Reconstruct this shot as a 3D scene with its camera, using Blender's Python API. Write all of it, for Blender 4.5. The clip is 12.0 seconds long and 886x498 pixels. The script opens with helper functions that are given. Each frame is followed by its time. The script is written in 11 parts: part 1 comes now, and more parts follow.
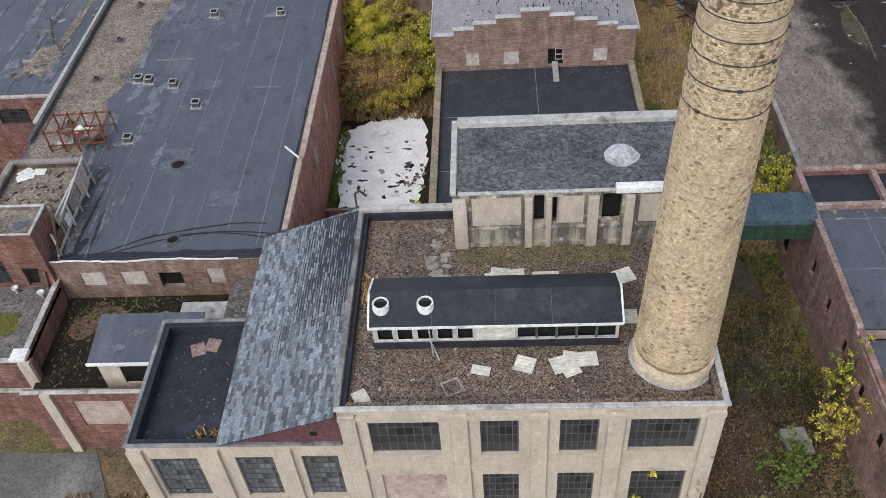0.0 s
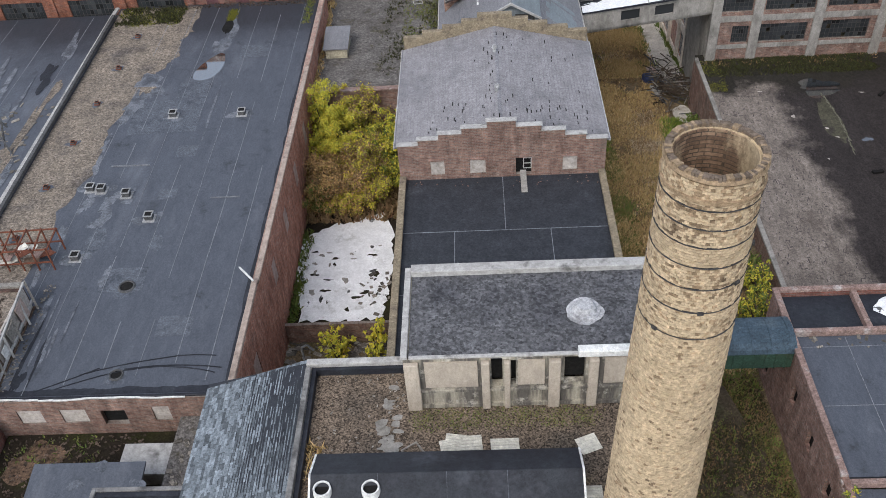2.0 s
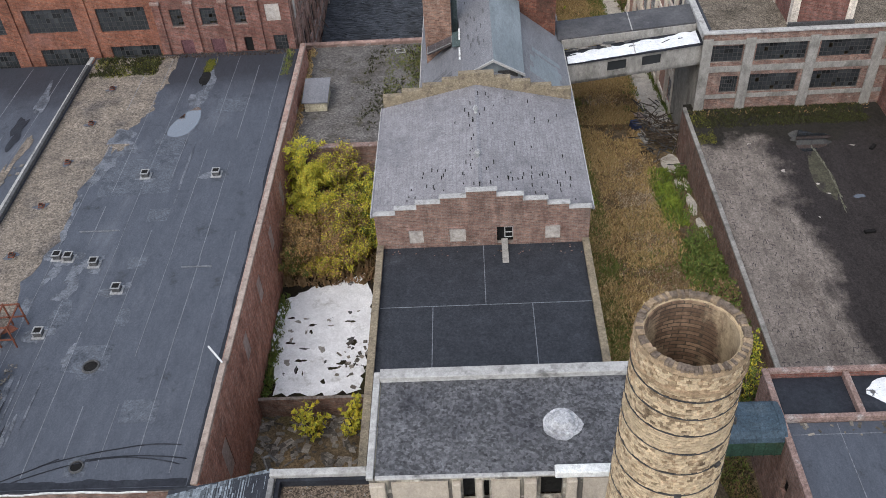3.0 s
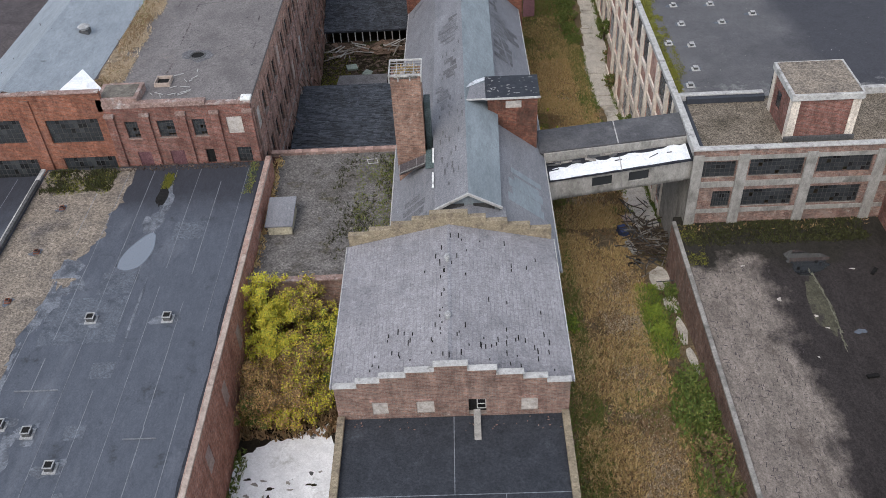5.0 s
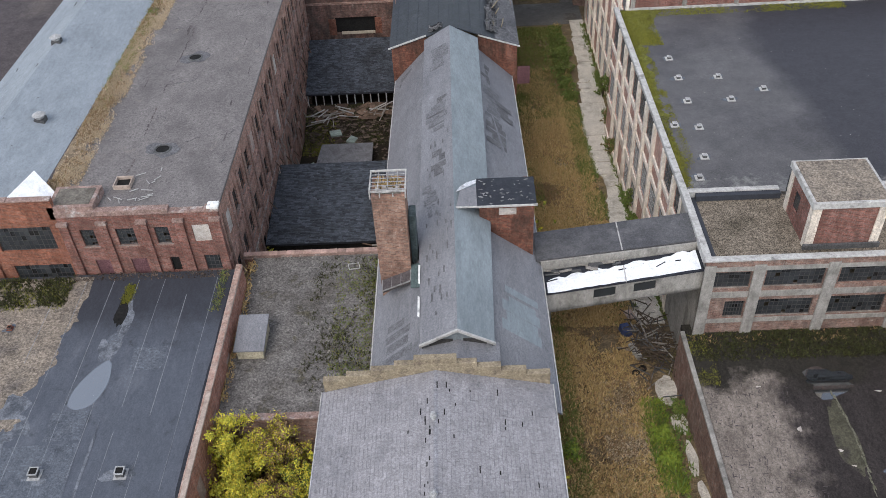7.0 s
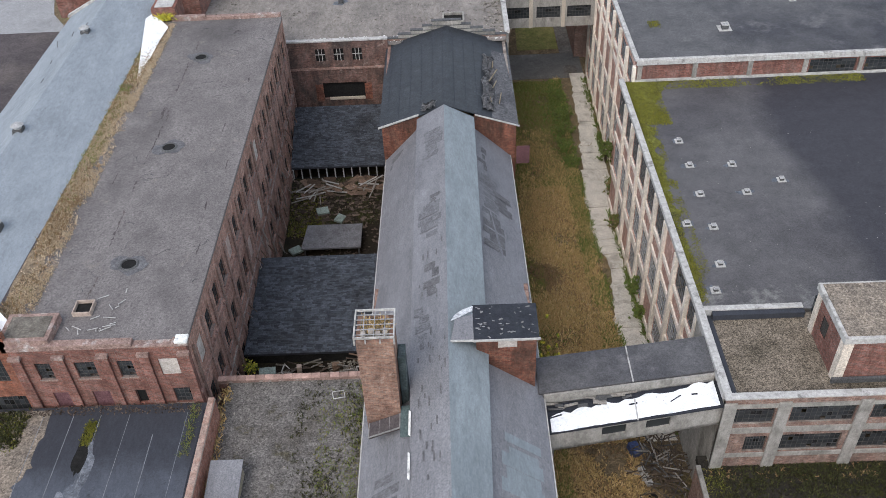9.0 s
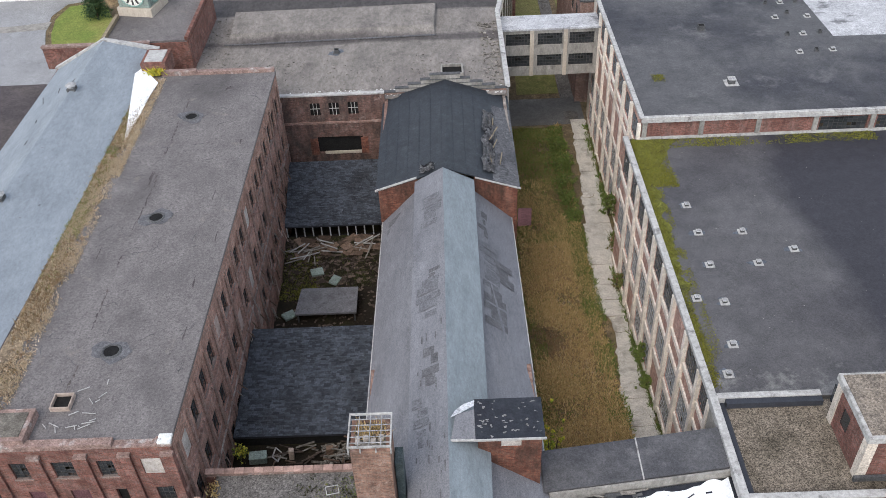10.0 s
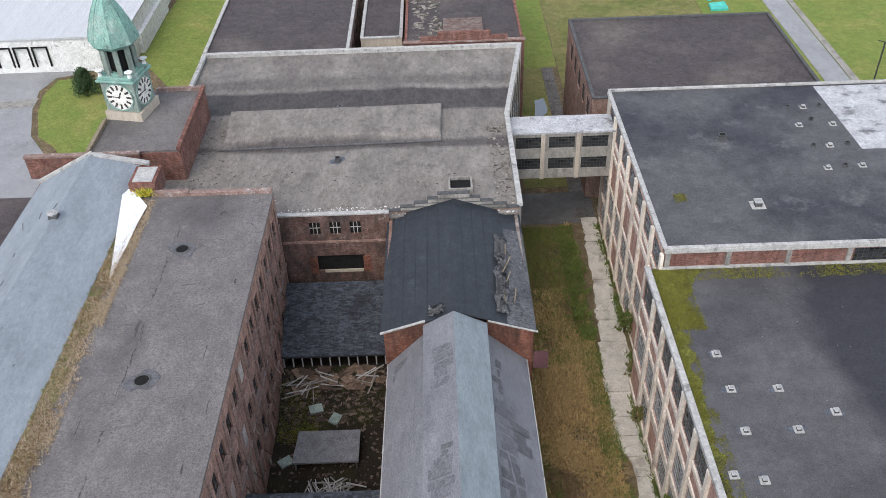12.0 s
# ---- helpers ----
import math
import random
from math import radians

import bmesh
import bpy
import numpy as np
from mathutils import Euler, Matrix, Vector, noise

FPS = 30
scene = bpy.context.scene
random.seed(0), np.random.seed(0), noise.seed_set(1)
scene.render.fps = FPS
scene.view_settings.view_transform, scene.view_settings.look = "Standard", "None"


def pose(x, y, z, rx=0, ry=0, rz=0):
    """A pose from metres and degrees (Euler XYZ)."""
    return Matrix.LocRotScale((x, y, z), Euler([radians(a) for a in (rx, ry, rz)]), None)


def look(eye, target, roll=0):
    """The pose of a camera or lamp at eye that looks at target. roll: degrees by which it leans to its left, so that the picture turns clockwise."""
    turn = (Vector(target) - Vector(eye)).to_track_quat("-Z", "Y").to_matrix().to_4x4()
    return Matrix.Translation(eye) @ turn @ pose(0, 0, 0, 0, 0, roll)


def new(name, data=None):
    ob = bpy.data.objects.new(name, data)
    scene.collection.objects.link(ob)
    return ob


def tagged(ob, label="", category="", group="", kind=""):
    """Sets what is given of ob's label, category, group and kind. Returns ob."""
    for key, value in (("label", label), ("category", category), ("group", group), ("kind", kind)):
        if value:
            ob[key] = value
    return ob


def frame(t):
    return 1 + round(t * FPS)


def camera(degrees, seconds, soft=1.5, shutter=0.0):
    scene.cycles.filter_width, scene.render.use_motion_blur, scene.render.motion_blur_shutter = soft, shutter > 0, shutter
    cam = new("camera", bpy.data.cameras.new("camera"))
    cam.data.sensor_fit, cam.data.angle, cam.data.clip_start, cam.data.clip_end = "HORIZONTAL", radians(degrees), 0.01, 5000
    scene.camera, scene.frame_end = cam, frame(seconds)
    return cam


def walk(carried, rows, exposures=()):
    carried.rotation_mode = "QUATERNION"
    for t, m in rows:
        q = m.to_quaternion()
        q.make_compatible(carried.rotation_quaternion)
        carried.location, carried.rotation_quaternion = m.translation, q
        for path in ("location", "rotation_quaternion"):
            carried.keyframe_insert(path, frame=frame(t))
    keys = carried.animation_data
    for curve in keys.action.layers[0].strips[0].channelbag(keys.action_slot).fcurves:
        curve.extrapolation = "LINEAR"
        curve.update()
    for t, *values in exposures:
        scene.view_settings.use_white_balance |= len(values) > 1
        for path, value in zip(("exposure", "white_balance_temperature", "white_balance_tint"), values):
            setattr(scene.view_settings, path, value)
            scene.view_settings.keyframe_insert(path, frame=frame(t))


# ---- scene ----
cam = camera(53.0, 12.0, 0.8)
ROWS = [
    (0.0, 4.007, 14.221, 47.748, 44.986, 3.580, 1.407),
    (0.5, 4.360, 15.632, 48.221, 45.593, 3.493, 1.243),
    (1.0, 4.808, 17.229, 48.711, 46.229, 3.465, 0.975),
    (1.5, 5.344, 19.039, 49.242, 46.883, 3.437, 0.743),
    (2.0, 5.953, 21.132, 49.911, 47.427, 3.374, 0.578),
    (2.5, 6.582, 23.549, 50.757, 47.857, 3.298, 0.344),
    (3.0, 7.232, 26.178, 51.710, 48.184, 3.187, 0.224),
    (5.0, 9.341, 38.408, 56.204, 49.111, 2.826, -0.085),
    (5.5, 9.587, 41.741, 57.011, 49.082, 2.739, -0.211),
    (6.0, 9.815, 45.119, 57.755, 49.066, 2.702, -0.270),
    (6.5, 10.010, 48.423, 58.494, 49.064, 2.665, -0.336),
    (7.0, 10.093, 51.744, 59.366, 49.068, 2.603, -0.437),
    (9.0, 10.470, 64.888, 62.822, 49.150, 2.330, -0.648),
    (9.5, 10.547, 68.327, 63.758, 49.695, 2.293, -0.687),
    (10.0, 10.415, 71.825, 64.815, 50.160, 2.215, -0.802),
    (10.5, 10.089, 75.404, 66.063, 50.570, 2.082, -0.931),
    (11.0, 9.755, 78.956, 67.431, 50.978, 1.952, -1.061),
    (11.5, 9.323, 82.550, 69.017, 51.316, 1.802, -1.082),
    (12.0, 8.823, 86.292, 70.541, 51.627, 1.685, -1.010),
]
EXPO = 1.08
walk(cam, [(t, pose(*p)) for t, *p in ROWS], [(0.0, EXPO), (5.0, EXPO + 0.08), (9.0, EXPO + 0.2), (12.0, EXPO + 0.24)])

# world and sun: bright overcast, soft shadows
world = bpy.data.worlds.new("sky")
scene.world = world
world.use_nodes = True
wn = world.node_tree
sky = wn.nodes.new("ShaderNodeTexSky")
sky.sky_type = "NISHITA"
sky.sun_disc = False
sky.sun_elevation, sky.sun_rotation = radians(49), radians(204)
sky.air_density, sky.dust_density, sky.ozone_density = 1.0, 1.0, 1.0
hsv = wn.nodes.new("ShaderNodeHueSaturation")
hsv.inputs["Saturation"].default_value = 0.52
bg = wn.nodes["Background"]
bg.inputs["Strength"].default_value = 0.13
wn.links.new(sky.outputs[0], hsv.inputs["Color"])
wn.links.new(hsv.outputs[0], bg.inputs["Color"])
sun_data = bpy.data.lights.new("sun", "SUN")
sun_data.energy, sun_data.angle, sun_data.color = 0.85, radians(40), (1.0, 0.94, 0.87)
sun = new("sun", sun_data)
sun.matrix_world = look((-40, -50, 140), (10, 60, 0))
scene.view_settings.exposure = EXPO

# ---------------------------------------------------------------- materials


def nd(nt, kind, **kw):
    n = nt.nodes.new(kind)
    for k, v in kw.items():
        n.inputs[k].default_value = v
    return n


def mix(nt, fac, a, b):
    m = nt.nodes.new("ShaderNodeMix")
    m.data_type = "RGBA"
    for sock, v in ((m.inputs[0], fac), (m.inputs[6], a), (m.inputs[7], b)):
        if isinstance(v, (float, int)):
            sock.default_value = v
        elif isinstance(v, tuple):
            sock.default_value = (*v, 1) if len(v) == 3 else v
        else:
            nt.links.new(v, sock)
    return m.outputs[2]


def ramp(nt, value, lo, hi):
    r = nt.nodes.new("ShaderNodeMapRange")
    r.inputs["From Min"].default_value, r.inputs["From Max"].default_value = lo, hi
    nt.links.new(value, r.inputs["Value"])
    return r.outputs[0]


def spread(nt, value, lo, hi, amount):
    """Map lo..hi to 1 - amount..1 + amount, unclamped."""
    r = nt.nodes.new("ShaderNodeMapRange")
    r.clamp = False
    r.inputs["From Min"].default_value, r.inputs["From Max"].default_value = lo, hi
    r.inputs["To Min"].default_value, r.inputs["To Max"].default_value = 1 - amount, 1 + amount
    nt.links.new(value, r.inputs["Value"])
    return r.outputs[0]


def calc(nt, op, a, b):
    n = nt.nodes.new("ShaderNodeMath")
    n.operation = op
    for sock, v in ((n.inputs[0], a), (n.inputs[1], b)):
        if isinstance(v, (float, int)):
            sock.default_value = v
        else:
            nt.links.new(v, sock)
    return n.outputs[0]


def noise_fac(nt, coord, scale, detail=4.0, rough=0.6, stretch=None):
    if stretch:
        mp = nt.nodes.new("ShaderNodeMapping")
        mp.inputs["Scale"].default_value = stretch
        nt.links.new(coord, mp.inputs["Vector"])
        coord = mp.outputs[0]
    n = nd(nt, "ShaderNodeTexNoise", Scale=scale, Detail=detail, Roughness=rough)
    nt.links.new(coord, n.inputs["Vector"])
    return n.outputs["Fac"]


def base(name, rough=0.85, metal=0.0):
    m = bpy.data.materials.new(name)
    m.use_nodes = True
    nt = m.node_tree
    b = nt.nodes["Principled BSDF"]
    b.inputs["Roughness"].default_value = rough
    b.inputs["Metallic"].default_value = metal
    b.inputs["Specular IOR Level"].default_value = 0.5 if rough < 0.4 else 0.15
    co = nt.nodes.new("ShaderNodeTexCoord").outputs["Object"]
    return m, nt, b, co


def bump(nt, b, height, strength=0.4, dist=0.03):
    n = nd(nt, "ShaderNodeBump", Strength=strength, Distance=dist)
    nt.links.new(height, n.inputs["Height"])
    nt.links.new(n.outputs[0], b.inputs["Normal"])


def rough_mat(name, c1, c2, scale=3.0, rough=0.85, stain=None, stain_scale=0.25, stain_at=(0.52, 0.68), bumps=0.4, stretch=None, island=0.0, per_object=0.0, metal=0.0,
              stain2=None, stain2_scale=0.6, stain2_at=(0.58, 0.66), grain=25.0, grain_amount=0.35, mottle=0.24, mottle_scale=3.4, zones=(), bands=(), speck=0.0, speck_scale=9.0, fine=0.28, fine_scale=6.5):
    """Two-scale surface: fine grain and broad patches, with stains that have their own shapes."""
    m, nt, b, co = base(name, rough, metal)
    f1 = noise_fac(nt, co, scale, 6.0, 0.65, stretch)
    f2 = noise_fac(nt, co, grain, 3.0, 0.7)
    col = mix(nt, ramp(nt, f1, 0.35, 0.65), c1, c2)
    dark = tuple(v * (1 - grain_amount) for v in c1)
    col = mix(nt, ramp(nt, f2, 0.5, 0.72), col, dark)
    if stain:
        col = mix(nt, ramp(nt, noise_fac(nt, co, stain_scale, 7.0, 0.62, stretch), *stain_at), col, stain)
    if stain2:
        col = mix(nt, ramp(nt, noise_fac(nt, co, stain2_scale, 8.0, 0.7), *stain2_at), col, stain2)
    if zones or bands:
        sep = nt.nodes.new("ShaderNodeSeparateXYZ")
        nt.links.new(co, sep.inputs[0])
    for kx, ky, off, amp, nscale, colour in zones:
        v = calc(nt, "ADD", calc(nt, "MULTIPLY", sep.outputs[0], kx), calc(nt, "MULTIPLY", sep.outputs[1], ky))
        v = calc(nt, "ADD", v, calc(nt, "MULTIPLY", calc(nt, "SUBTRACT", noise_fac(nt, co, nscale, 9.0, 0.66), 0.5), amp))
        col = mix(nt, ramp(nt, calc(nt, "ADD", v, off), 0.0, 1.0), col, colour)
    # bands recolour strips across y; far_roof draws a shadow line with one
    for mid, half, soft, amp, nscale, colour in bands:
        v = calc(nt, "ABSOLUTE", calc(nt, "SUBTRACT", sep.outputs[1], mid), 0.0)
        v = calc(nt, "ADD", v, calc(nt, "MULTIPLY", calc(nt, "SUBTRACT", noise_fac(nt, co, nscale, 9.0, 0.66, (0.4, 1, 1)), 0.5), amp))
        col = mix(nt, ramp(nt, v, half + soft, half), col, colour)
    value = None
    if mottle:
        value = calc(nt, "MULTIPLY", spread(nt, noise_fac(nt, co, mottle_scale, 6.0, 0.78, stretch), 0.34, 0.66, mottle), spread(nt, noise_fac(nt, co, mottle_scale * 0.22, 7.0, 0.7, stretch), 0.34, 0.66, mottle * 0.7))
    if fine:
        fv = spread(nt, noise_fac(nt, co, fine_scale, 3.0, 0.85), 0.36, 0.64, fine)
        value = calc(nt, "MULTIPLY", value, fv) if value else fv
    if speck:
        vor = nt.nodes.new("ShaderNodeTexVoronoi")
        vor.inputs["Scale"].default_value = speck_scale
        nt.links.new(co, vor.inputs["Vector"])
        sc = nt.nodes.new("ShaderNodeSeparateColor")
        nt.links.new(vor.outputs["Color"], sc.inputs[0])
        sp = spread(nt, sc.outputs[0], 0.0, 1.0, speck)
        value = calc(nt, "MULTIPLY", value, sp) if value else sp
    rnd = None
    if island:
        rnd, amount = nt.nodes.new("ShaderNodeNewGeometry").outputs["Random Per Island"], island
    elif per_object:
        rnd, amount = nt.nodes.new("ShaderNodeObjectInfo").outputs["Random"], per_object
    if rnd:
        r = spread(nt, rnd, 0.0, 1.0, amount)
        value = calc(nt, "MULTIPLY", value, r) if value else r
    if value:
        h = nt.nodes.new("ShaderNodeHueSaturation")
        nt.links.new(value, h.inputs["Value"])
        nt.links.new(col, h.inputs["Color"])
        col = h.outputs[0]
    nt.links.new(col, b.inputs["Base Color"])
    if bumps:
        bump(nt, b, f2, bumps)
    return m


def brick_mat(name, c1, c2, mortar, stain=None, stain_at=(0.55, 0.7), wash=None):
    m, nt, b, co = base(name, 0.9)
    sep = nt.nodes.new("ShaderNodeSeparateXYZ")
    nt.links.new(co, sep.inputs[0])
    add = nt.nodes.new("ShaderNodeMath")
    nt.links.new(sep.outputs[0], add.inputs[0])
    nt.links.new(sep.outputs[1], add.inputs[1])
    com = nt.nodes.new("ShaderNodeCombineXYZ")
    nt.links.new(add.outputs[0], com.inputs[0])
    nt.links.new(sep.outputs[2], com.inputs[1])
    br = nd(nt, "ShaderNodeTexBrick", Scale=1.0)
    br.inputs["Brick Width"].default_value, br.inputs["Row Height"].default_value = 0.42, 0.15
    br.inputs["Mortar Size"].default_value, br.inputs["Bias"].default_value = 0.018, -0.1
    nt.links.new(com.outputs[0], br.inputs["Vector"])
    for k, c in (("Color1", tuple(v * 1.12 for v in c1)), ("Color2", tuple(v * 0.72 for v in c2)), ("Mortar", tuple(v * 0.8 for v in mortar))):
        br.inputs[k].default_value = (*c, 1)
    col = br.outputs["Color"]
    f = noise_fac(nt, co, 0.7, 8.0, 0.7)
    col = mix(nt, ramp(nt, f, 0.4, 0.75), col, tuple(v * 0.6 for v in c2))
    if stain:
        col = mix(nt, ramp(nt, noise_fac(nt, co, 0.35, 8.0, 0.7, (1, 1, 0.5)), *stain_at), col, stain)
    if wash:
        col = mix(nt, ramp(nt, noise_fac(nt, co, 0.9, 8.0, 0.75), 0.58, 0.7), col, wash)
    h = nt.nodes.new("ShaderNodeHueSaturation")
    v = calc(nt, "MULTIPLY", spread(nt, noise_fac(nt, co, 4.0, 6.0, 0.85), 0.34, 0.66, 0.36), spread(nt, noise_fac(nt, co, 0.9, 6.0, 0.7, (1.6, 1.6, 0.35)), 0.34, 0.66, 0.26))
    nt.links.new(v, h.inputs["Value"])
    nt.links.new(col, h.inputs["Color"])
    nt.links.new(h.outputs[0], b.inputs["Base Color"])
    bump(nt, b, br.outputs["Fac"], -0.4, 0.02)
    return m


def leaf_mat(name, cols):
    m, nt, b, co = base(name, 0.7)
    rnd = nt.nodes.new("ShaderNodeNewGeometry").outputs["Random Per Island"]
    cr = nt.nodes.new("ShaderNodeValToRGB")
    cr.color_ramp.elements[0].color = (*cols[0], 1)
    cr.color_ramp.elements[1].color = (*cols[-1], 1)
    for i, c in enumerate(cols[1:-1]):
        cr.color_ramp.elements.new((i + 1) / (len(cols) - 1)).color = (*c, 1)
    nt.links.new(rnd, cr.inputs[0])
    nt.links.new(cr.outputs[0], b.inputs["Base Color"])
    b.inputs["Transmission Weight"].default_value = 0.0
    b.inputs["Subsurface Weight"].default_value = 0.0
    return m


M = {}
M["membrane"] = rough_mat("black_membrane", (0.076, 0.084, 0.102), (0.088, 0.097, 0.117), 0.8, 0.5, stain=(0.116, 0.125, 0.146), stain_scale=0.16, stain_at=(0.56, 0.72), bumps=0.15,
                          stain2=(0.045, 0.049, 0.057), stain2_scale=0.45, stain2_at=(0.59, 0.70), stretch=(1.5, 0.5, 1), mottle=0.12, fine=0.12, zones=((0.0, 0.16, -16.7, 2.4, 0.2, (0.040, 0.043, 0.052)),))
M["membrane_dark"] = rough_mat("dark_membrane", (0.024, 0.025, 0.032), (0.031, 0.035, 0.042), 0.8, 0.5, stain=(0.058, 0.062, 0.074), stain_scale=0.3, stain_at=(0.57, 0.74), bumps=0.15, mottle=0.25, fine=0.12)
M["patch"] = rough_mat("membrane_patch", (0.090, 0.100, 0.119), (0.112, 0.122, 0.141), 1.0, 0.55, bumps=0.1, stain=(0.056, 0.062, 0.075), stain_scale=0.8)
M["film"] = rough_mat("pale_worn_film", (0.180, 0.192, 0.216), (0.120, 0.128, 0.146), 1.2, 0.5, bumps=0.1, stain=(0.072, 0.079, 0.092), stain_scale=0.9, stain_at=(0.45, 0.6))
M["seam"] = rough_mat("membrane_seam", (0.155, 0.164, 0.182), (0.200, 0.209, 0.227), 2.0, 0.6, bumps=0.1)
M["gravel_brown"] = rough_mat("brown_gravel", (0.182, 0.141, 0.106), (0.119, 0.093, 0.072), 0.6, 0.95, stain=(0.076, 0.063, 0.051), stain_scale=0.22, bumps=1.0, grain=15.0, grain_amount=0.6, mottle=0.16, mottle_scale=2.0, speck=0.75, speck_scale=14.0,
                              stain2=(0.200, 0.150, 0.093), stain2_scale=0.35, stain2_at=(0.62, 0.78), fine=0.3, fine_scale=11.0)
M["gravel_dark"] = rough_mat("dark_gravel", (0.116, 0.116, 0.122), (0.088, 0.088, 0.094), 0.6, 0.95, stain=(0.057, 0.057, 0.064), stain_scale=0.25, bumps=1.0, grain=5.0, grain_amount=0.6,
                             stain2=(0.165, 0.165, 0.170), stain2_scale=1.6, stain2_at=(0.62, 0.78), speck=0.4, speck_scale=7.0, fine=0.15)
M["gravel_tan"] = rough_mat("tan_gravel", (0.229, 0.191, 0.153), (0.168, 0.143, 0.119), 0.5, 0.95, stain=(0.106, 0.093, 0.084), stain_scale=0.3, bumps=1.0, grain=5.0, grain_amount=0.4, speck=0.35, speck_scale=7.0)
M["gravel_grey"] = rough_mat("grey_gravel", (0.153, 0.142, 0.133), (0.118, 0.109, 0.102), 0.5, 0.95, stain=(0.089, 0.080, 0.071), stain_scale=0.2, bumps=0.8, grain=3.2, grain_amount=0.55, mottle=0.34, mottle_scale=5.0, speck=0.3, speck_scale=8.0,
                             stain2=(0.074, 0.066, 0.046), stain2_scale=0.5)
M["mill_roof"] = rough_mat("grey_felt_roof", (0.175, 0.160, 0.156), (0.134, 0.122, 0.120), 0.35, 0.9, stain=(0.096, 0.088, 0.087), stain_scale=0.12, stain_at=(0.48, 0.7), bumps=0.4, grain=4.0, grain_amount=0.45, stretch=(1, 0.7, 1), mottle=0.13,
                           stain2=(0.202, 0.176, 0.159), stain2_scale=0.3, stain2_at=(0.6, 0.75), fine=0.22)
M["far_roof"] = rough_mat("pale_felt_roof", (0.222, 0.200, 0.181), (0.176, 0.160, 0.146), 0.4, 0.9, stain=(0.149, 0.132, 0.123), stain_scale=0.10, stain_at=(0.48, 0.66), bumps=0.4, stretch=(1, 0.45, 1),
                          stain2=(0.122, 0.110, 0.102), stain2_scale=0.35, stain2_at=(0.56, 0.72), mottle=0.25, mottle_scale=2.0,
                          # the y 195.6 band is the hump's front shadow line, painted into the felt
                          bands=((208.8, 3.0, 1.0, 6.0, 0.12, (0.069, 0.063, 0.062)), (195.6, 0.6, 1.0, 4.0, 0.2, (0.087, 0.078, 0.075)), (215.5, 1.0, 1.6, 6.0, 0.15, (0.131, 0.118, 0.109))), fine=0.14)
M["asphalt_roof"] = rough_mat("wet_dark_roof", (0.099, 0.097, 0.101), (0.076, 0.075, 0.078), 0.3, 0.6, stain=(0.037, 0.037, 0.044), stain_scale=0.045, stain_at=(0.46, 0.60), bumps=0.2,
                              stain2=(0.124, 0.121, 0.123), stain2_scale=0.2, stain2_at=(0.56, 0.72), mottle=0.2, mottle_scale=2.2, fine=0.22)
M["asphalt_brown"] = rough_mat("brown_felt_roof", (0.082, 0.070, 0.071), (0.064, 0.055, 0.057), 0.25, 0.85, stain=(0.125, 0.108, 0.096), stain_scale=0.06, stain_at=(0.5, 0.7), bumps=0.2, mottle=0.25)
M["membrane_mid"] = rough_mat("grey_black_membrane", (0.033, 0.036, 0.042), (0.043, 0.046, 0.054), 0.8, 0.5, stain=(0.070, 0.075, 0.084), stain_scale=0.25, stain_at=(0.58, 0.74), bumps=0.15, mottle=0.2)
M["slate_light"] = rough_mat("light_grey_shingle", (0.228, 0.225, 0.240), (0.194, 0.191, 0.206), 0.5, 0.85, stain=(0.155, 0.152, 0.165), stain_scale=0.12, bumps=0.5, grain=10.0, grain_amount=0.25, fine=0.22)
M["felt_green"] = rough_mat("blue_green_roll_roof", (0.218, 0.247, 0.262), (0.188, 0.214, 0.230), 0.4, 0.85, stain=(0.152, 0.175, 0.190), stain_scale=0.15, bumps=0.3, grain=12.0, grain_amount=0.2, mottle=0.14, stretch=(1.5, 0.4, 1), fine=0.08)
M["felt_grey"] = rough_mat("grey_roll_roof", (0.196, 0.197, 0.210), (0.164, 0.164, 0.177), 0.4, 0.8, stain=(0.142, 0.142, 0.154), stain_scale=0.18, stain_at=(0.55, 0.68), bumps=0.3, grain=12.0, grain_amount=0.25,
                           stain2=(0.207, 0.209, 0.220), stain2_scale=0.12, stain2_at=(0.56, 0.7), mottle=0.13, stretch=(1.5, 0.4, 1), fine=0.22)
M["black_metal"] = rough_mat("black_sheet_roof", (0.027, 0.031, 0.037), (0.037, 0.041, 0.047), 0.8, 0.5, stain=(0.054, 0.060, 0.065), stain_scale=0.3, stain_at=(0.6, 0.75), bumps=0.1)
M["tin"] = rough_mat("aluminium_flashing", (0.62, 0.63, 0.65), (0.5, 0.51, 0.53), 1.2, 0.45, stain=(0.3, 0.3, 0.3), stain_scale=0.9, stain_at=(0.6, 0.72), bumps=0.3, metal=0.3)
M["coping"] = rough_mat("weathered_white_coping", (0.445, 0.435, 0.418), (0.330, 0.320, 0.305), 2.0, 0.8, stain=(0.150, 0.145, 0.138), stain_scale=0.9, stain_at=(0.56, 0.70), bumps=0.3, mottle=0.2, fine=0.08)
M["coping_grey"] = rough_mat("dark_stained_coping", (0.245, 0.240, 0.232), (0.165, 0.162, 0.158), 2.0, 0.8, stain=(0.085, 0.083, 0.082), stain_scale=0.8, stain_at=(0.5, 0.66), bumps=0.3, fine=0.08)
M["coping_buff"] = rough_mat("pale_pinkish_coping", (0.40, 0.325, 0.275), (0.315, 0.25, 0.21), 2.0, 0.85, stain=(0.19, 0.145, 0.125), stain_scale=0.8, stain_at=(0.56, 0.70), bumps=0.3, mottle=0.2, fine=0.08)
M["coping_tile"] = rough_mat("faded_pink_coping_tile", (0.36, 0.245, 0.205), (0.29, 0.19, 0.16), 2.0, 0.85, stain=(0.20, 0.14, 0.12), stain_scale=0.8, bumps=0.3, per_object=0.25, fine=0.08)
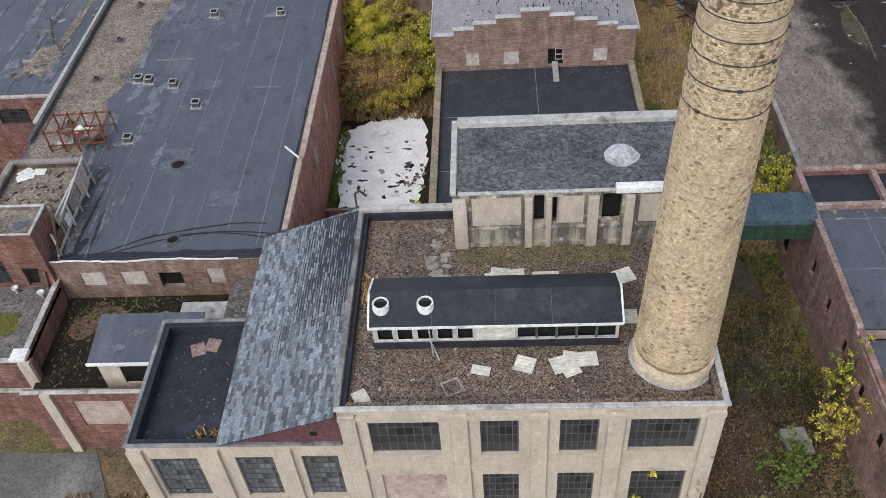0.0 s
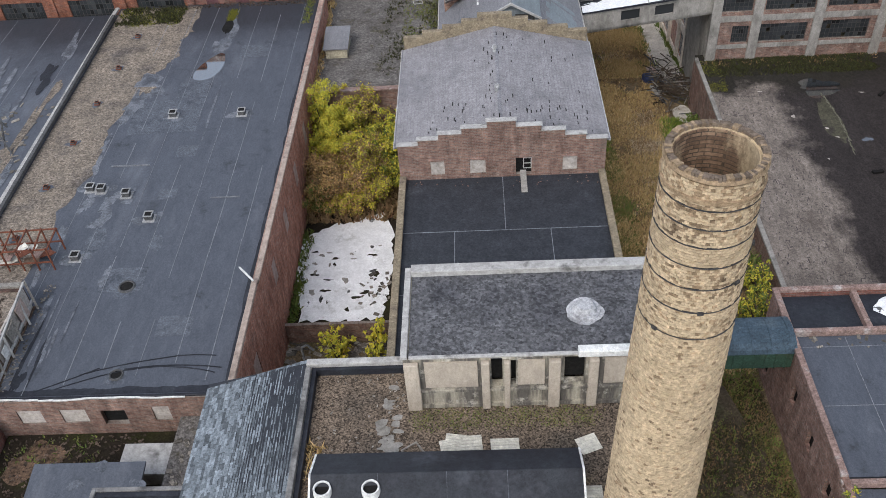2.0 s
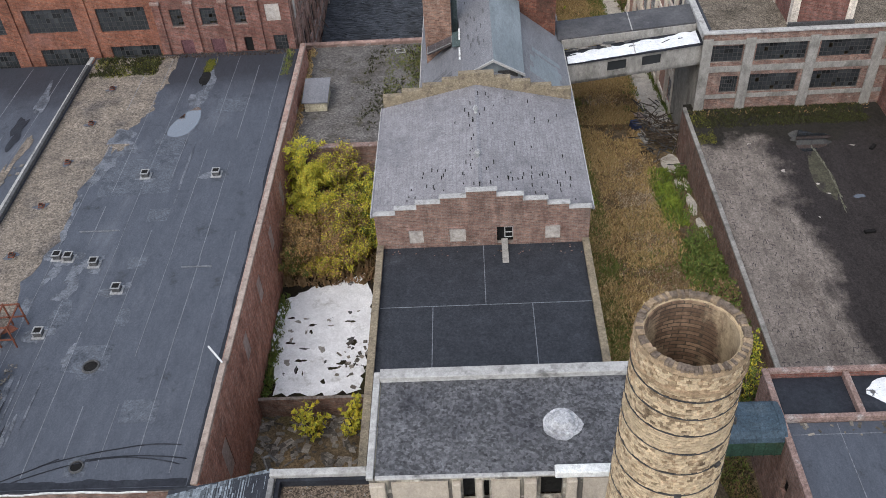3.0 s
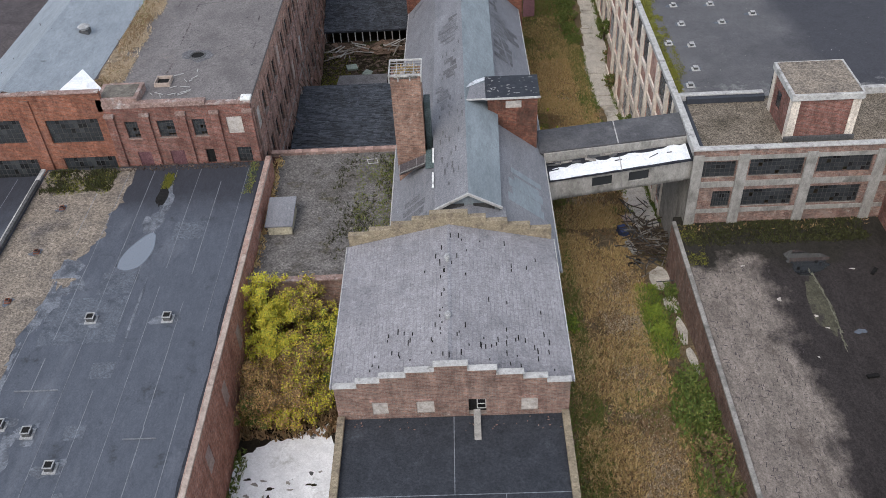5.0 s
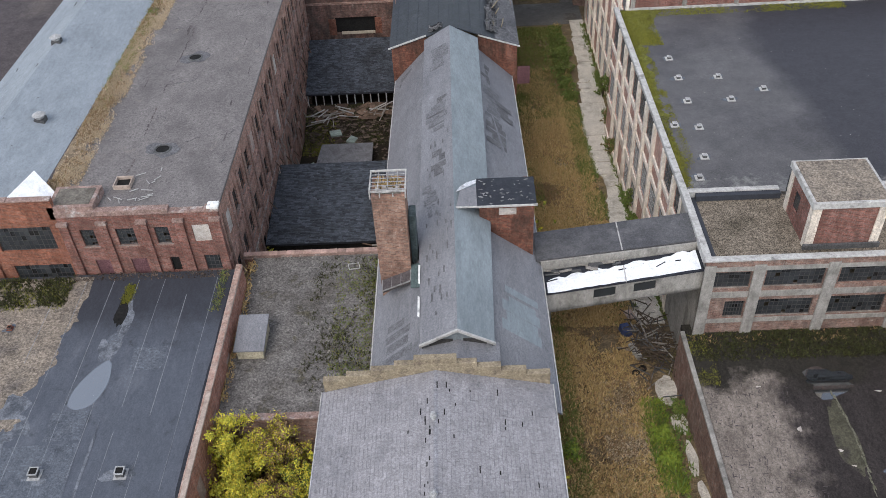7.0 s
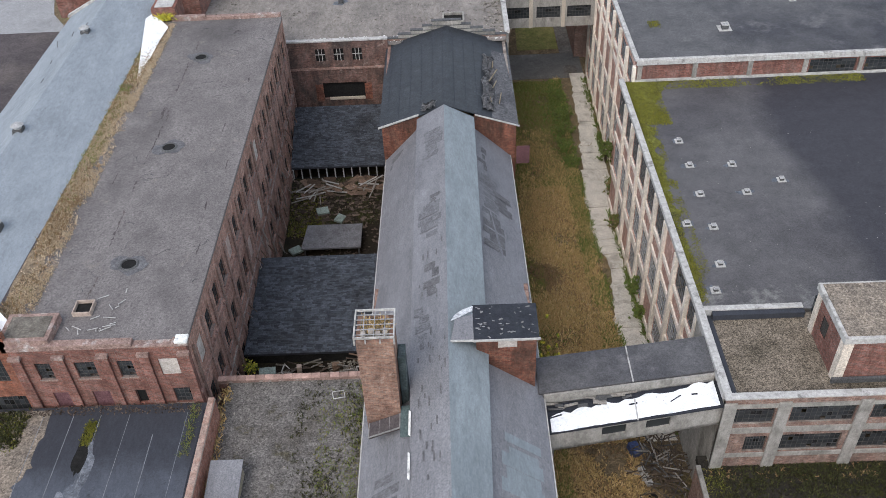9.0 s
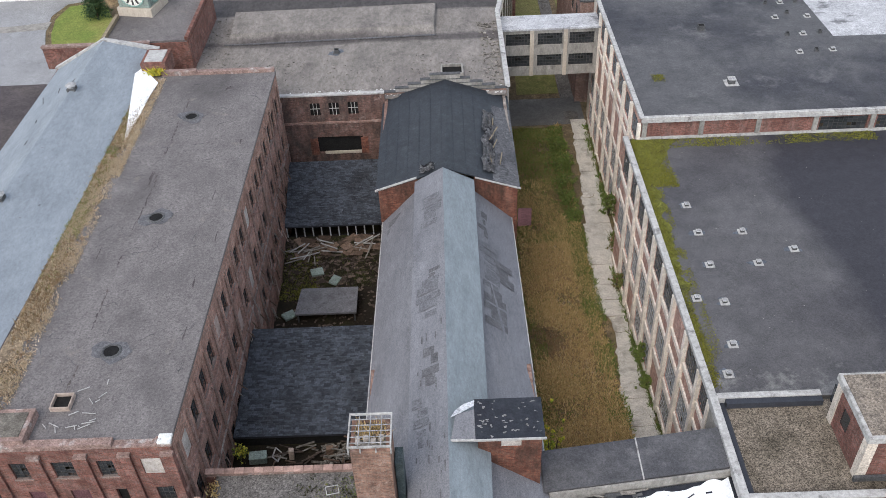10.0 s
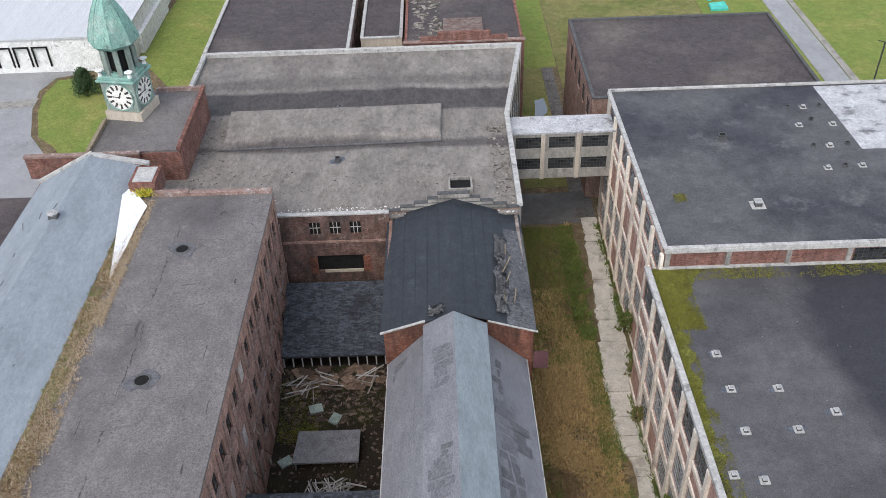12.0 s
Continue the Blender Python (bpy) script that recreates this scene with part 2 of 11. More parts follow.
M["coping_tan"] = rough_mat("tan_stone_coping", (0.265, 0.218, 0.152), (0.218, 0.179, 0.126), 1.5, 0.9, stain=(0.133, 0.106, 0.080), stain_scale=0.7, bumps=0.3)
M["coping_red"] = rough_mat("faded_terracotta_coping", (0.27, 0.19, 0.165), (0.21, 0.14, 0.12), 2.0, 0.85, stain=(0.36, 0.33, 0.31), stain_scale=0.8, stain_at=(0.54, 0.68), bumps=0.3, mottle=0.3)
# dirty brick, darkened further to hold the shade of the court wall
M["brick_dark"] = brick_mat("sooty_dark_brick", (0.17, 0.095, 0.078), (0.125, 0.072, 0.06), (0.17, 0.145, 0.13), stain=(0.06, 0.048, 0.044), stain_at=(0.46, 0.62), wash=(0.24, 0.19, 0.165))
M["brick_rust"] = brick_mat("rust_stained_brick", (0.22, 0.085, 0.055), (0.16, 0.06, 0.042), (0.2, 0.14, 0.11), stain=(0.07, 0.04, 0.03), stain_at=(0.48, 0.64))
M["felt_blue"] = rough_mat("blue_grey_roll_roof", (0.250, 0.278, 0.305), (0.220, 0.244, 0.269), 0.3, 0.85, stain=(0.176, 0.197, 0.219), stain_scale=0.12, stain_at=(0.52, 0.7), bumps=0.3, stretch=(1, 0.35, 1), mottle=0.13, fine=0.08)
M["debris_dark"] = rough_mat("dark_rotten_debris", (0.11, 0.082, 0.064), (0.065, 0.05, 0.042), 1.0, 0.95, bumps=0.4, island=0.6)
M["board_brown"] = rough_mat("rotten_brown_board", (0.17, 0.115, 0.082), (0.105, 0.075, 0.058), 1.0, 0.95, bumps=0.4, island=0.5)
M["canopy_felt"] = rough_mat("dark_canopy_felt", (0.163, 0.161, 0.170), (0.132, 0.130, 0.138), 0.5, 0.85, stain=(0.093, 0.094, 0.096), stain_scale=0.3, bumps=0.3)
M["frame_roof"] = rough_mat("patchy_wet_flat_roof", (0.107, 0.102, 0.105), (0.083, 0.080, 0.082), 0.3, 0.55, stain=(0.063, 0.060, 0.064), stain_scale=0.08, stain_at=(0.48, 0.66), bumps=0.2,
                            stain2=(0.050, 0.048, 0.045), stain2_scale=1.4, stain2_at=(0.62, 0.72), mottle=0.16, mottle_scale=2.4, zones=((0.30, 0.01, -15.8, 3.2, 0.07, (0.038, 0.037, 0.043)), (0.0, -0.35, 44.1, 5.0, 0.8, (0.172, 0.167, 0.162))), fine=0.22)
M["cream"] = rough_mat("cream_painted_concrete", (0.468, 0.407, 0.335), (0.419, 0.363, 0.298), 0.9, 0.85, stain=(0.340, 0.292, 0.239), stain_scale=0.5, stain_at=(0.55, 0.75), bumps=0.3, stretch=(1, 1, 0.35),
                       stain2=(0.178, 0.151, 0.124), stain2_scale=0.9, stain2_at=(0.66, 0.76), mottle=0.13, fine=0.08)
M["cream_dirty"] = rough_mat("stained_cream_concrete", (0.410, 0.376, 0.300), (0.344, 0.318, 0.261), 0.8, 0.9, stain=(0.123, 0.113, 0.100), stain_scale=0.45, stain_at=(0.47, 0.58), bumps=0.3, stretch=(2.4, 2.4, 0.25),
                             stain2=(0.492, 0.468, 0.408), stain2_scale=0.9, stain2_at=(0.56, 0.66), fine=0.08)
M["concrete"] = rough_mat("grey_concrete", (0.310, 0.292, 0.267), (0.249, 0.237, 0.215), 0.8, 0.9, stain=(0.146, 0.138, 0.125), stain_scale=0.4, bumps=0.4, stretch=(1, 1, 0.5), fine=0.08)
M["paving"] = rough_mat("broken_concrete_paving", (0.544, 0.502, 0.437), (0.449, 0.413, 0.361), 0.7, 0.9, stain=(0.284, 0.260, 0.224), stain_scale=0.5, bumps=0.5, grain=8.0, mottle=0.16, fine=0.22)
M["brick"] = brick_mat("weathered_red_brick", (0.228, 0.100, 0.078), (0.170, 0.076, 0.060), (0.225, 0.185, 0.165), stain=(0.115, 0.066, 0.056))
M["brick_red"] = brick_mat("stained_red_brick", (0.450, 0.215, 0.150), (0.390, 0.170, 0.118), (0.42, 0.32, 0.27), stain=(0.190, 0.100, 0.078), stain_at=(0.58, 0.70), wash=(0.48, 0.35, 0.285))
M["brick_mill"] = brick_mat("faded_brown_red_brick", (0.395, 0.222, 0.170), (0.315, 0.172, 0.135), (0.345, 0.290, 0.250), stain=(0.185, 0.125, 0.104), wash=(0.420, 0.330, 0.280))
M["brick_flue"] = brick_mat("sooty_brown_brick", (0.285, 0.165, 0.120), (0.215, 0.120, 0.090), (0.27, 0.225, 0.19), stain=(0.115, 0.080, 0.066), stain_at=(0.5, 0.66), wash=(0.33, 0.25, 0.21))
M["brick_brown"] = brick_mat("brown_red_brick", (0.262, 0.160, 0.126), (0.213, 0.126, 0.102), (0.291, 0.262, 0.233), stain=(0.165, 0.126, 0.107), wash=(0.349, 0.291, 0.252))
M["brick_orange"] = brick_mat("orange_red_brick", (0.250, 0.097, 0.059), (0.200, 0.078, 0.050), (0.225, 0.150, 0.119), stain=(0.187, 0.094, 0.075))
M["brick_pale"] = brick_mat("faded_pink_brick", (0.304, 0.184, 0.152), (0.239, 0.143, 0.115), (0.331, 0.285, 0.258), stain=(0.166, 0.115, 0.097), wash=(0.386, 0.331, 0.294))
M["brick_pink"] = brick_mat("faded_rose_brick", (0.515, 0.302, 0.241), (0.448, 0.263, 0.213), (0.515, 0.426, 0.370), stain=(0.336, 0.224, 0.185), wash=(0.560, 0.470, 0.403))
M["maroon"] = rough_mat("maroon_boards", (0.12, 0.06, 0.065), (0.10, 0.05, 0.055), 1.0, 0.8, bumps=0.2)
M["pale_frame"] = rough_mat("pale_cream_concrete_frame", (0.74, 0.67, 0.585), (0.64, 0.575, 0.495), 0.9, 0.85, stain=(0.42, 0.36, 0.30), stain_scale=0.6, stain_at=(0.57, 0.72), bumps=0.3, stretch=(1, 1, 0.4), fine=0.08)
M["concrete_dark"] = rough_mat("weathered_grey_concrete", (0.262, 0.243, 0.216), (0.205, 0.190, 0.170), 0.8, 0.9, stain=(0.110, 0.100, 0.088), stain_scale=0.5, stain_at=(0.5, 0.66), bumps=0.4, stretch=(1, 1, 0.5))
M["grass_dark"] = leaf_mat("dark_wet_weeds", [(0.045, 0.052, 0.018), (0.030, 0.033, 0.015), (0.075, 0.078, 0.024), (0.038, 0.033, 0.018), (0.022, 0.022, 0.013)])
M["board"] = rough_mat("grey_white_infill_board", (0.46, 0.42, 0.38), (0.40, 0.36, 0.33), 1.2, 0.85, stain=(0.28, 0.25, 0.22), stain_scale=0.9, bumps=0.2, fine=0.08)
M["board_pink"] = rough_mat("pale_pink_infill", (0.42, 0.33, 0.29), (0.37, 0.29, 0.255), 1.0, 0.85, stain=(0.3, 0.22, 0.19), stain_scale=0.6, bumps=0.2, fine=0.08)
M["steel_dark"] = rough_mat("dark_window_steel", (0.045, 0.045, 0.047), (0.07, 0.065, 0.06), 3.0, 0.7, bumps=0.1)
M["steel_rust"] = rough_mat("rusty_steel", (0.20, 0.075, 0.045), (0.13, 0.05, 0.035), 2.0, 0.85, bumps=0.3)
M["wood_grey"] = rough_mat("weathered_wood", (0.30, 0.28, 0.25), (0.22, 0.2, 0.18), 2.0, 0.9, bumps=0.3, island=0.35)
M["white_sheet"] = rough_mat("white_translucent_panel", (0.62, 0.60, 0.53), (0.55, 0.53, 0.47), 2.5, 0.7, stain=(0.38, 0.36, 0.30), stain_scale=1.0, stain_at=(0.56, 0.7), bumps=0.2, per_object=0.12, fine=0.08)
M["white_paint"] = rough_mat("white_paint", (0.72, 0.72, 0.70), (0.6, 0.6, 0.58), 1.5, 0.7, stain=(0.3, 0.3, 0.3), stain_scale=1.2, stain_at=(0.6, 0.7), bumps=0.2, fine=0.08)
M["white_roof"] = rough_mat("white_peeling_roof_coat", (0.834, 0.843, 0.855), (0.706, 0.716, 0.727), 0.8, 0.7, stain=(0.107, 0.107, 0.107), stain_scale=0.7, stain_at=(0.66, 0.68), bumps=0.3,
                            stain2=(0.481, 0.481, 0.469), stain2_scale=0.3, fine=0.06, mottle=0.1)
M["white_dirty"] = rough_mat("dirty_white_roof_coat", (0.46, 0.46, 0.47), (0.36, 0.36, 0.37), 0.4, 0.8, stain=(0.15, 0.15, 0.155), stain_scale=0.35, stain_at=(0.54, 0.66), bumps=0.3, mottle=0.25)
M["crumpled"] = rough_mat("crumpled_torn_felt", (0.235, 0.232, 0.235), (0.085, 0.085, 0.090), 1.1, 0.6, stain=(0.03, 0.03, 0.033), stain_scale=0.8, stain_at=(0.54, 0.6), bumps=0.5, mottle=0.4)
M["duct_teal"] = rough_mat("dark_teal_sheet", (0.060, 0.078, 0.080), (0.045, 0.058, 0.060), 0.8, 0.6, stain=(0.11, 0.13, 0.13), stain_scale=0.6, bumps=0.2)
M["shingle_plain"] = rough_mat("blue_green_sheet_metal", (0.10, 0.135, 0.135), (0.075, 0.10, 0.10), 0.8, 0.6, bumps=0.2)
M["pale_sheet"] = rough_mat("pale_grey_sheet_roof", (0.50, 0.505, 0.52), (0.45, 0.455, 0.47), 0.2, 0.6, bumps=0.1, stretch=(3.0, 0.1, 1), mottle=0.1)
M["pale_asphalt"] = rough_mat("pale_wet_pavement", (0.30, 0.30, 0.305), (0.25, 0.25, 0.255), 0.2, 0.6, stain=(0.20, 0.20, 0.2), stain_scale=0.07, bumps=0.2, mottle=0.12)
M["green_sheet"] = rough_mat("green_corrugated_sheet", (0.041, 0.080, 0.056), (0.030, 0.060, 0.044), 1.0, 0.6, stain=(0.075, 0.096, 0.064), stain_scale=0.5, bumps=0.2)
M["blue_sheet"] = rough_mat("blue_grey_sheet_roof", (0.056, 0.083, 0.108), (0.046, 0.069, 0.090), 1.0, 0.6, stain=(0.087, 0.112, 0.130), stain_scale=0.4, bumps=0.2)
M["copper"] = rough_mat("verdigris_copper", (0.206, 0.361, 0.310), (0.172, 0.292, 0.258), 0.8, 0.7, stain=(0.310, 0.387, 0.344), stain_scale=0.5, bumps=0.2, stretch=(1, 1, 0.4), stain2=(0.103, 0.146, 0.129), stain2_scale=0.7)
M["verdigris_grey"] = rough_mat("grey_green_stone", (0.25, 0.30, 0.265), (0.20, 0.24, 0.215), 0.8, 0.8, stain=(0.13, 0.155, 0.14), stain_scale=0.6, bumps=0.2, stretch=(1, 1, 0.4))
M["clock_face"] = rough_mat("white_clock_face", (0.75, 0.73, 0.68), (0.70, 0.68, 0.63), 1.0, 0.6, bumps=0.05)
# near-black colour stands in for unlit depth in openings; rubber scraps are plain black
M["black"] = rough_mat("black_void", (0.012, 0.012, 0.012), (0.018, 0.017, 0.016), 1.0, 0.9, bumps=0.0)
M["rubber"] = rough_mat("dark_grey_metal", (0.07, 0.07, 0.072), (0.1, 0.1, 0.1), 2.0, 0.7, bumps=0.2)
M["grey_metal"] = rough_mat("light_grey_metal", (0.36, 0.36, 0.36), (0.27, 0.27, 0.27), 2.0, 0.6, bumps=0.2)
M["beige_metal"] = rough_mat("beige_metal", (0.46, 0.42, 0.31), (0.40, 0.36, 0.27), 1.0, 0.7, bumps=0.1)
M["soil"] = rough_mat("earth_and_dead_weeds", (0.166, 0.123, 0.074), (0.113, 0.089, 0.057), 0.5, 1.0, stain=(0.098, 0.093, 0.036), stain_scale=0.14, bumps=1.0, grain=7.0, grain_amount=0.5,
                      stain2=(0.246, 0.174, 0.095), stain2_scale=0.25, stain2_at=(0.54, 0.66), mottle=0.4, fine=0.35)
M["valley"] = rough_mat("straw_and_felt_scraps", (0.255, 0.195, 0.130), (0.170, 0.130, 0.092), 0.8, 1.0, stain=(0.085, 0.070, 0.052), stain_scale=0.35, bumps=1.0, grain=7.0, mottle=0.4, fine=0.35)
M["leaf_litter"] = rough_mat("brown_leaf_litter", (0.150, 0.098, 0.066), (0.075, 0.052, 0.038), 3.0, 1.0, stain=(0.035, 0.028, 0.022), stain_scale=1.2, bumps=1.0, grain=9.0, mottle=0.4, fine=0.4)
M["earth_damp"] = rough_mat("damp_brown_earth", (0.082, 0.064, 0.044), (0.055, 0.044, 0.032), 0.6, 1.0, stain=(0.050, 0.052, 0.026), stain_scale=0.2, bumps=1.0, grain=7.0, mottle=0.35, fine=0.35)
M["lawn"] = rough_mat("mown_grass", (0.143, 0.193, 0.045), (0.185, 0.207, 0.057), 0.15, 1.0, stain=(0.243, 0.222, 0.077), stain_scale=0.06, bumps=0.6, grain=5.0, grain_amount=0.3)
M["rough_lawn"] = rough_mat("rough_tan_grass", (0.150, 0.158, 0.052), (0.205, 0.180, 0.078), 0.3, 1.0, stain=(0.105, 0.125, 0.036), stain_scale=0.12, bumps=0.8, grain=5.0, grain_amount=0.4, mottle=0.3, fine=0.3)
M["asphalt"] = rough_mat("old_asphalt", (0.13, 0.125, 0.12), (0.10, 0.097, 0.093), 0.4, 0.9, stain=(0.2, 0.195, 0.185), stain_scale=0.12, bumps=0.4)
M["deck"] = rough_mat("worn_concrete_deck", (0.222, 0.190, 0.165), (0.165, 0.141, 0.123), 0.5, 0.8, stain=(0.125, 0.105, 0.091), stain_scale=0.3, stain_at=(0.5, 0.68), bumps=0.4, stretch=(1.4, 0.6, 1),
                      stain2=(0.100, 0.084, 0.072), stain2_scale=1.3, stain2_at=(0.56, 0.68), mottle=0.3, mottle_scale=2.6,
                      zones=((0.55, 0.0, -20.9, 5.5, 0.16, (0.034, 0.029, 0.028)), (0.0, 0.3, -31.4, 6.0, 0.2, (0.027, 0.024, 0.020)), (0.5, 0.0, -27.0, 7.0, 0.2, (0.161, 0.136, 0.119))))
M["pale_deck"] = rough_mat("weedy_brown_gravel", (0.188, 0.156, 0.123), (0.130, 0.109, 0.084), 0.4, 0.95, stain=(0.087, 0.073, 0.055), stain_scale=0.25, stain_at=(0.5, 0.68), bumps=0.8, grain=14.0, grain_amount=0.5, mottle=0.15, speck=0.6, speck_scale=11.0)
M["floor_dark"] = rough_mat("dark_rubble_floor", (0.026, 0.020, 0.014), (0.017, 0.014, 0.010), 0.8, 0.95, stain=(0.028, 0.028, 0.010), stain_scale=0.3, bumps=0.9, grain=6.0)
M["moss"] = leaf_mat("moss", [(0.165, 0.170, 0.026), (0.205, 0.198, 0.030), (0.130, 0.122, 0.030), (0.085, 0.096, 0.024)])
M["moss_mat"] = rough_mat("thick_yellow_moss", (0.130, 0.130, 0.027), (0.090, 0.092, 0.024), 0.9, 1.0, stain=(0.056, 0.052, 0.027), stain_scale=0.5, stain_at=(0.56, 0.68), bumps=1.0, grain=6.0, grain_amount=0.5, mottle=0.4, fine=0.4)
M["silt"] = rough_mat("dried_green_silt", (0.157, 0.149, 0.118), (0.104, 0.105, 0.069), 1.2, 0.9, stain=(0.057, 0.053, 0.044), stain_scale=0.6, stain_at=(0.52, 0.62), bumps=0.4)
M["silt_dark"] = rough_mat("dark_green_silt", (0.083, 0.078, 0.056), (0.062, 0.060, 0.043), 1.2, 0.9, stain=(0.047, 0.042, 0.038), stain_scale=0.6, stain_at=(0.5, 0.62), bumps=0.4)
M["leaf_yellow"] = leaf_mat("autumn_yellow_leaves", [(0.640, 0.540, 0.058), (0.540, 0.500, 0.058), (0.345, 0.375, 0.058), (0.700, 0.530, 0.072), (0.220, 0.250, 0.050), (0.430, 0.430, 0.058)])
M["leaf_green"] = leaf_mat("green_leaves", [(0.088, 0.135, 0.034), (0.135, 0.189, 0.041), (0.061, 0.095, 0.027), (0.189, 0.216, 0.054), (0.135, 0.121, 0.047)])
M["leaf_bright"] = leaf_mat("fresh_green_leaves", [(0.16, 0.24, 0.035), (0.22, 0.28, 0.04), (0.12, 0.18, 0.03), (0.28, 0.30, 0.05)])
M["leaf_brown"] = leaf_mat("brown_leaves", [(0.270, 0.180, 0.095), (0.175, 0.118, 0.066), (0.320, 0.215, 0.115), (0.130, 0.105, 0.050), (0.260, 0.145, 0.085)])
M["leaf_rust"] = leaf_mat("rust_brown_leaves", [(0.520, 0.310, 0.130), (0.360, 0.215, 0.100), (0.600, 0.400, 0.170), (0.260, 0.170, 0.080), (0.420, 0.330, 0.090)])
M["grass_dry"] = leaf_mat("dry_grass", [(0.560, 0.390, 0.180), (0.410, 0.290, 0.135), (0.350, 0.255, 0.105), (0.640, 0.470, 0.250), (0.240, 0.185, 0.075), (0.480, 0.290, 0.150)])
M["straw"] = leaf_mat("bleached_straw", [(0.540, 0.425, 0.295), (0.400, 0.310, 0.210), (0.640, 0.530, 0.390), (0.240, 0.195, 0.125), (0.430, 0.285, 0.180)])
M["grass_green"] = leaf_mat("green_grass", [(0.15, 0.19, 0.05), (0.11, 0.15, 0.04), (0.20, 0.20, 0.06), (0.19, 0.155, 0.06)])
M["bark"] = rough_mat("bark", (0.10, 0.075, 0.055), (0.07, 0.055, 0.04), 3.0, 0.95, bumps=0.5)
M["needles"] = leaf_mat("spruce_needles", [(0.045, 0.085, 0.035), (0.035, 0.065, 0.03), (0.07, 0.11, 0.045)])
M["debris"] = rough_mat("mixed_debris", (0.22, 0.20, 0.17), (0.12, 0.105, 0.09), 1.0, 0.9, bumps=0.4, island=0.6)
M["shingle"] = rough_mat("blue_grey_asphalt_shingle", (0.165, 0.187, 0.207), (0.128, 0.146, 0.163), 1.2, 0.9, bumps=0.4, island=0.52, grain=14.0, grain_amount=0.2)
M["shingle_piece"] = rough_mat("blue_grey_asphalt_shingle_tab", (0.165, 0.187, 0.207), (0.128, 0.146, 0.163), 1.2, 0.9, bumps=0.4, per_object=0.52, grain=14.0, grain_amount=0.2)
M["shingle_dark"] = rough_mat("dark_slate_shingle", (0.062, 0.069, 0.081), (0.044, 0.049, 0.059), 0.5, 0.45, bumps=0.4, island=0.45, grain=14.0, grain_amount=0.25, stain=(0.031, 0.033, 0.037), stain_scale=0.2)
M["stack_brick"] = rough_mat("buff_radial_brick", (0.50, 0.395, 0.265), (0.44, 0.345, 0.23), 0.8, 0.9, stain=(0.36, 0.27, 0.17), stain_scale=0.35, stain_at=(0.58, 0.75), bumps=0.4, island=0.12, grain=12.0, grain_amount=0.25, mottle=0.14)
M["stack_brick_piece"] = rough_mat("buff_radial_brick_single", (0.50, 0.395, 0.265), (0.44, 0.345, 0.23), 0.8, 0.9, stain=(0.36, 0.27, 0.17), stain_scale=0.35, stain_at=(0.58, 0.75), bumps=0.4, per_object=0.22, grain=12.0, grain_amount=0.25, mottle=0.14)
M["stack_dark"] = rough_mat("sooty_buff_brick", (0.36, 0.265, 0.17), (0.29, 0.21, 0.135), 0.8, 0.9, stain=(0.15, 0.11, 0.075), stain_scale=0.5, stain_at=(0.5, 0.7), bumps=0.4, island=0.3, grain=12.0, grain_amount=0.3, mottle=0.2)
M["stack_soot"] = rough_mat("crumbled_sooty_brick", (0.20, 0.155, 0.115), (0.13, 0.10, 0.08), 0.8, 0.95, bumps=0.5, mottle=0.3)
M["stack_pale"] = rough_mat("pale_buff_plaster", (0.56, 0.46, 0.34), (0.50, 0.41, 0.30), 0.8, 0.9, stain=(0.36, 0.28, 0.19), stain_scale=0.6, stain_at=(0.58, 0.75), bumps=0.3, fine=0.08)
M["stack_mortar"] = rough_mat("buff_mortar", (0.44, 0.34, 0.215), (0.39, 0.30, 0.19), 1.0, 0.95, bumps=0.3, mottle=0.12)
M["stack_inside"] = brick_mat("sooty_lining_brick", (0.27, 0.18, 0.12), (0.17, 0.11, 0.075), (0.10, 0.08, 0.06), stain=(0.40, 0.31, 0.20), stain_at=(0.5, 0.6))


def glass_mat(name, k):
    m, nt, b, co = base(name, 0.22)
    rnd = nt.nodes.new("ShaderNodeNewGeometry").outputs["Random Per Island"]
    cr = nt.nodes.new("ShaderNodeValToRGB")
    cr.color_ramp.interpolation = "CONSTANT"
    cr.color_ramp.elements[0].color = (0.042 * k, 0.046 * k, 0.05 * k, 1)
    cr.color_ramp.elements[1].position = 0.5
    cr.color_ramp.elements[1].color = (0.055 * k, 0.06 * k, 0.064 * k, 1)
    cr.color_ramp.elements.new(0.82).color = (0.078 * k, 0.083 * k, 0.086 * k, 1)
    cr.color_ramp.elements.new(0.93).color = (0.022 * k, 0.023 * k, 0.024 * k, 1)
    nt.links.new(rnd, cr.inputs[0])
    nt.links.new(cr.outputs[0], b.inputs["Base Color"])
    return m


# brighter bluish panes: some of the sky's reflection is in the base colour
M["glass_blue"] = glass_mat("blue_grey_window_glass", 2.0)
M["glass"] = glass_mat("dark_window_glass", 0.7)
# palest panes: the reflected sky is put into the base colour
M["glass_sky_pale"] = glass_mat("dusty_window_glass", 4.6)
M["cream_pale"] = rough_mat("pale_pinkish_concrete", (0.62, 0.55, 0.47), (0.54, 0.475, 0.40), 0.9, 0.85, stain=(0.40, 0.34, 0.28), stain_scale=0.5, stain_at=(0.55, 0.75), bumps=0.3, stretch=(1, 1, 0.35))

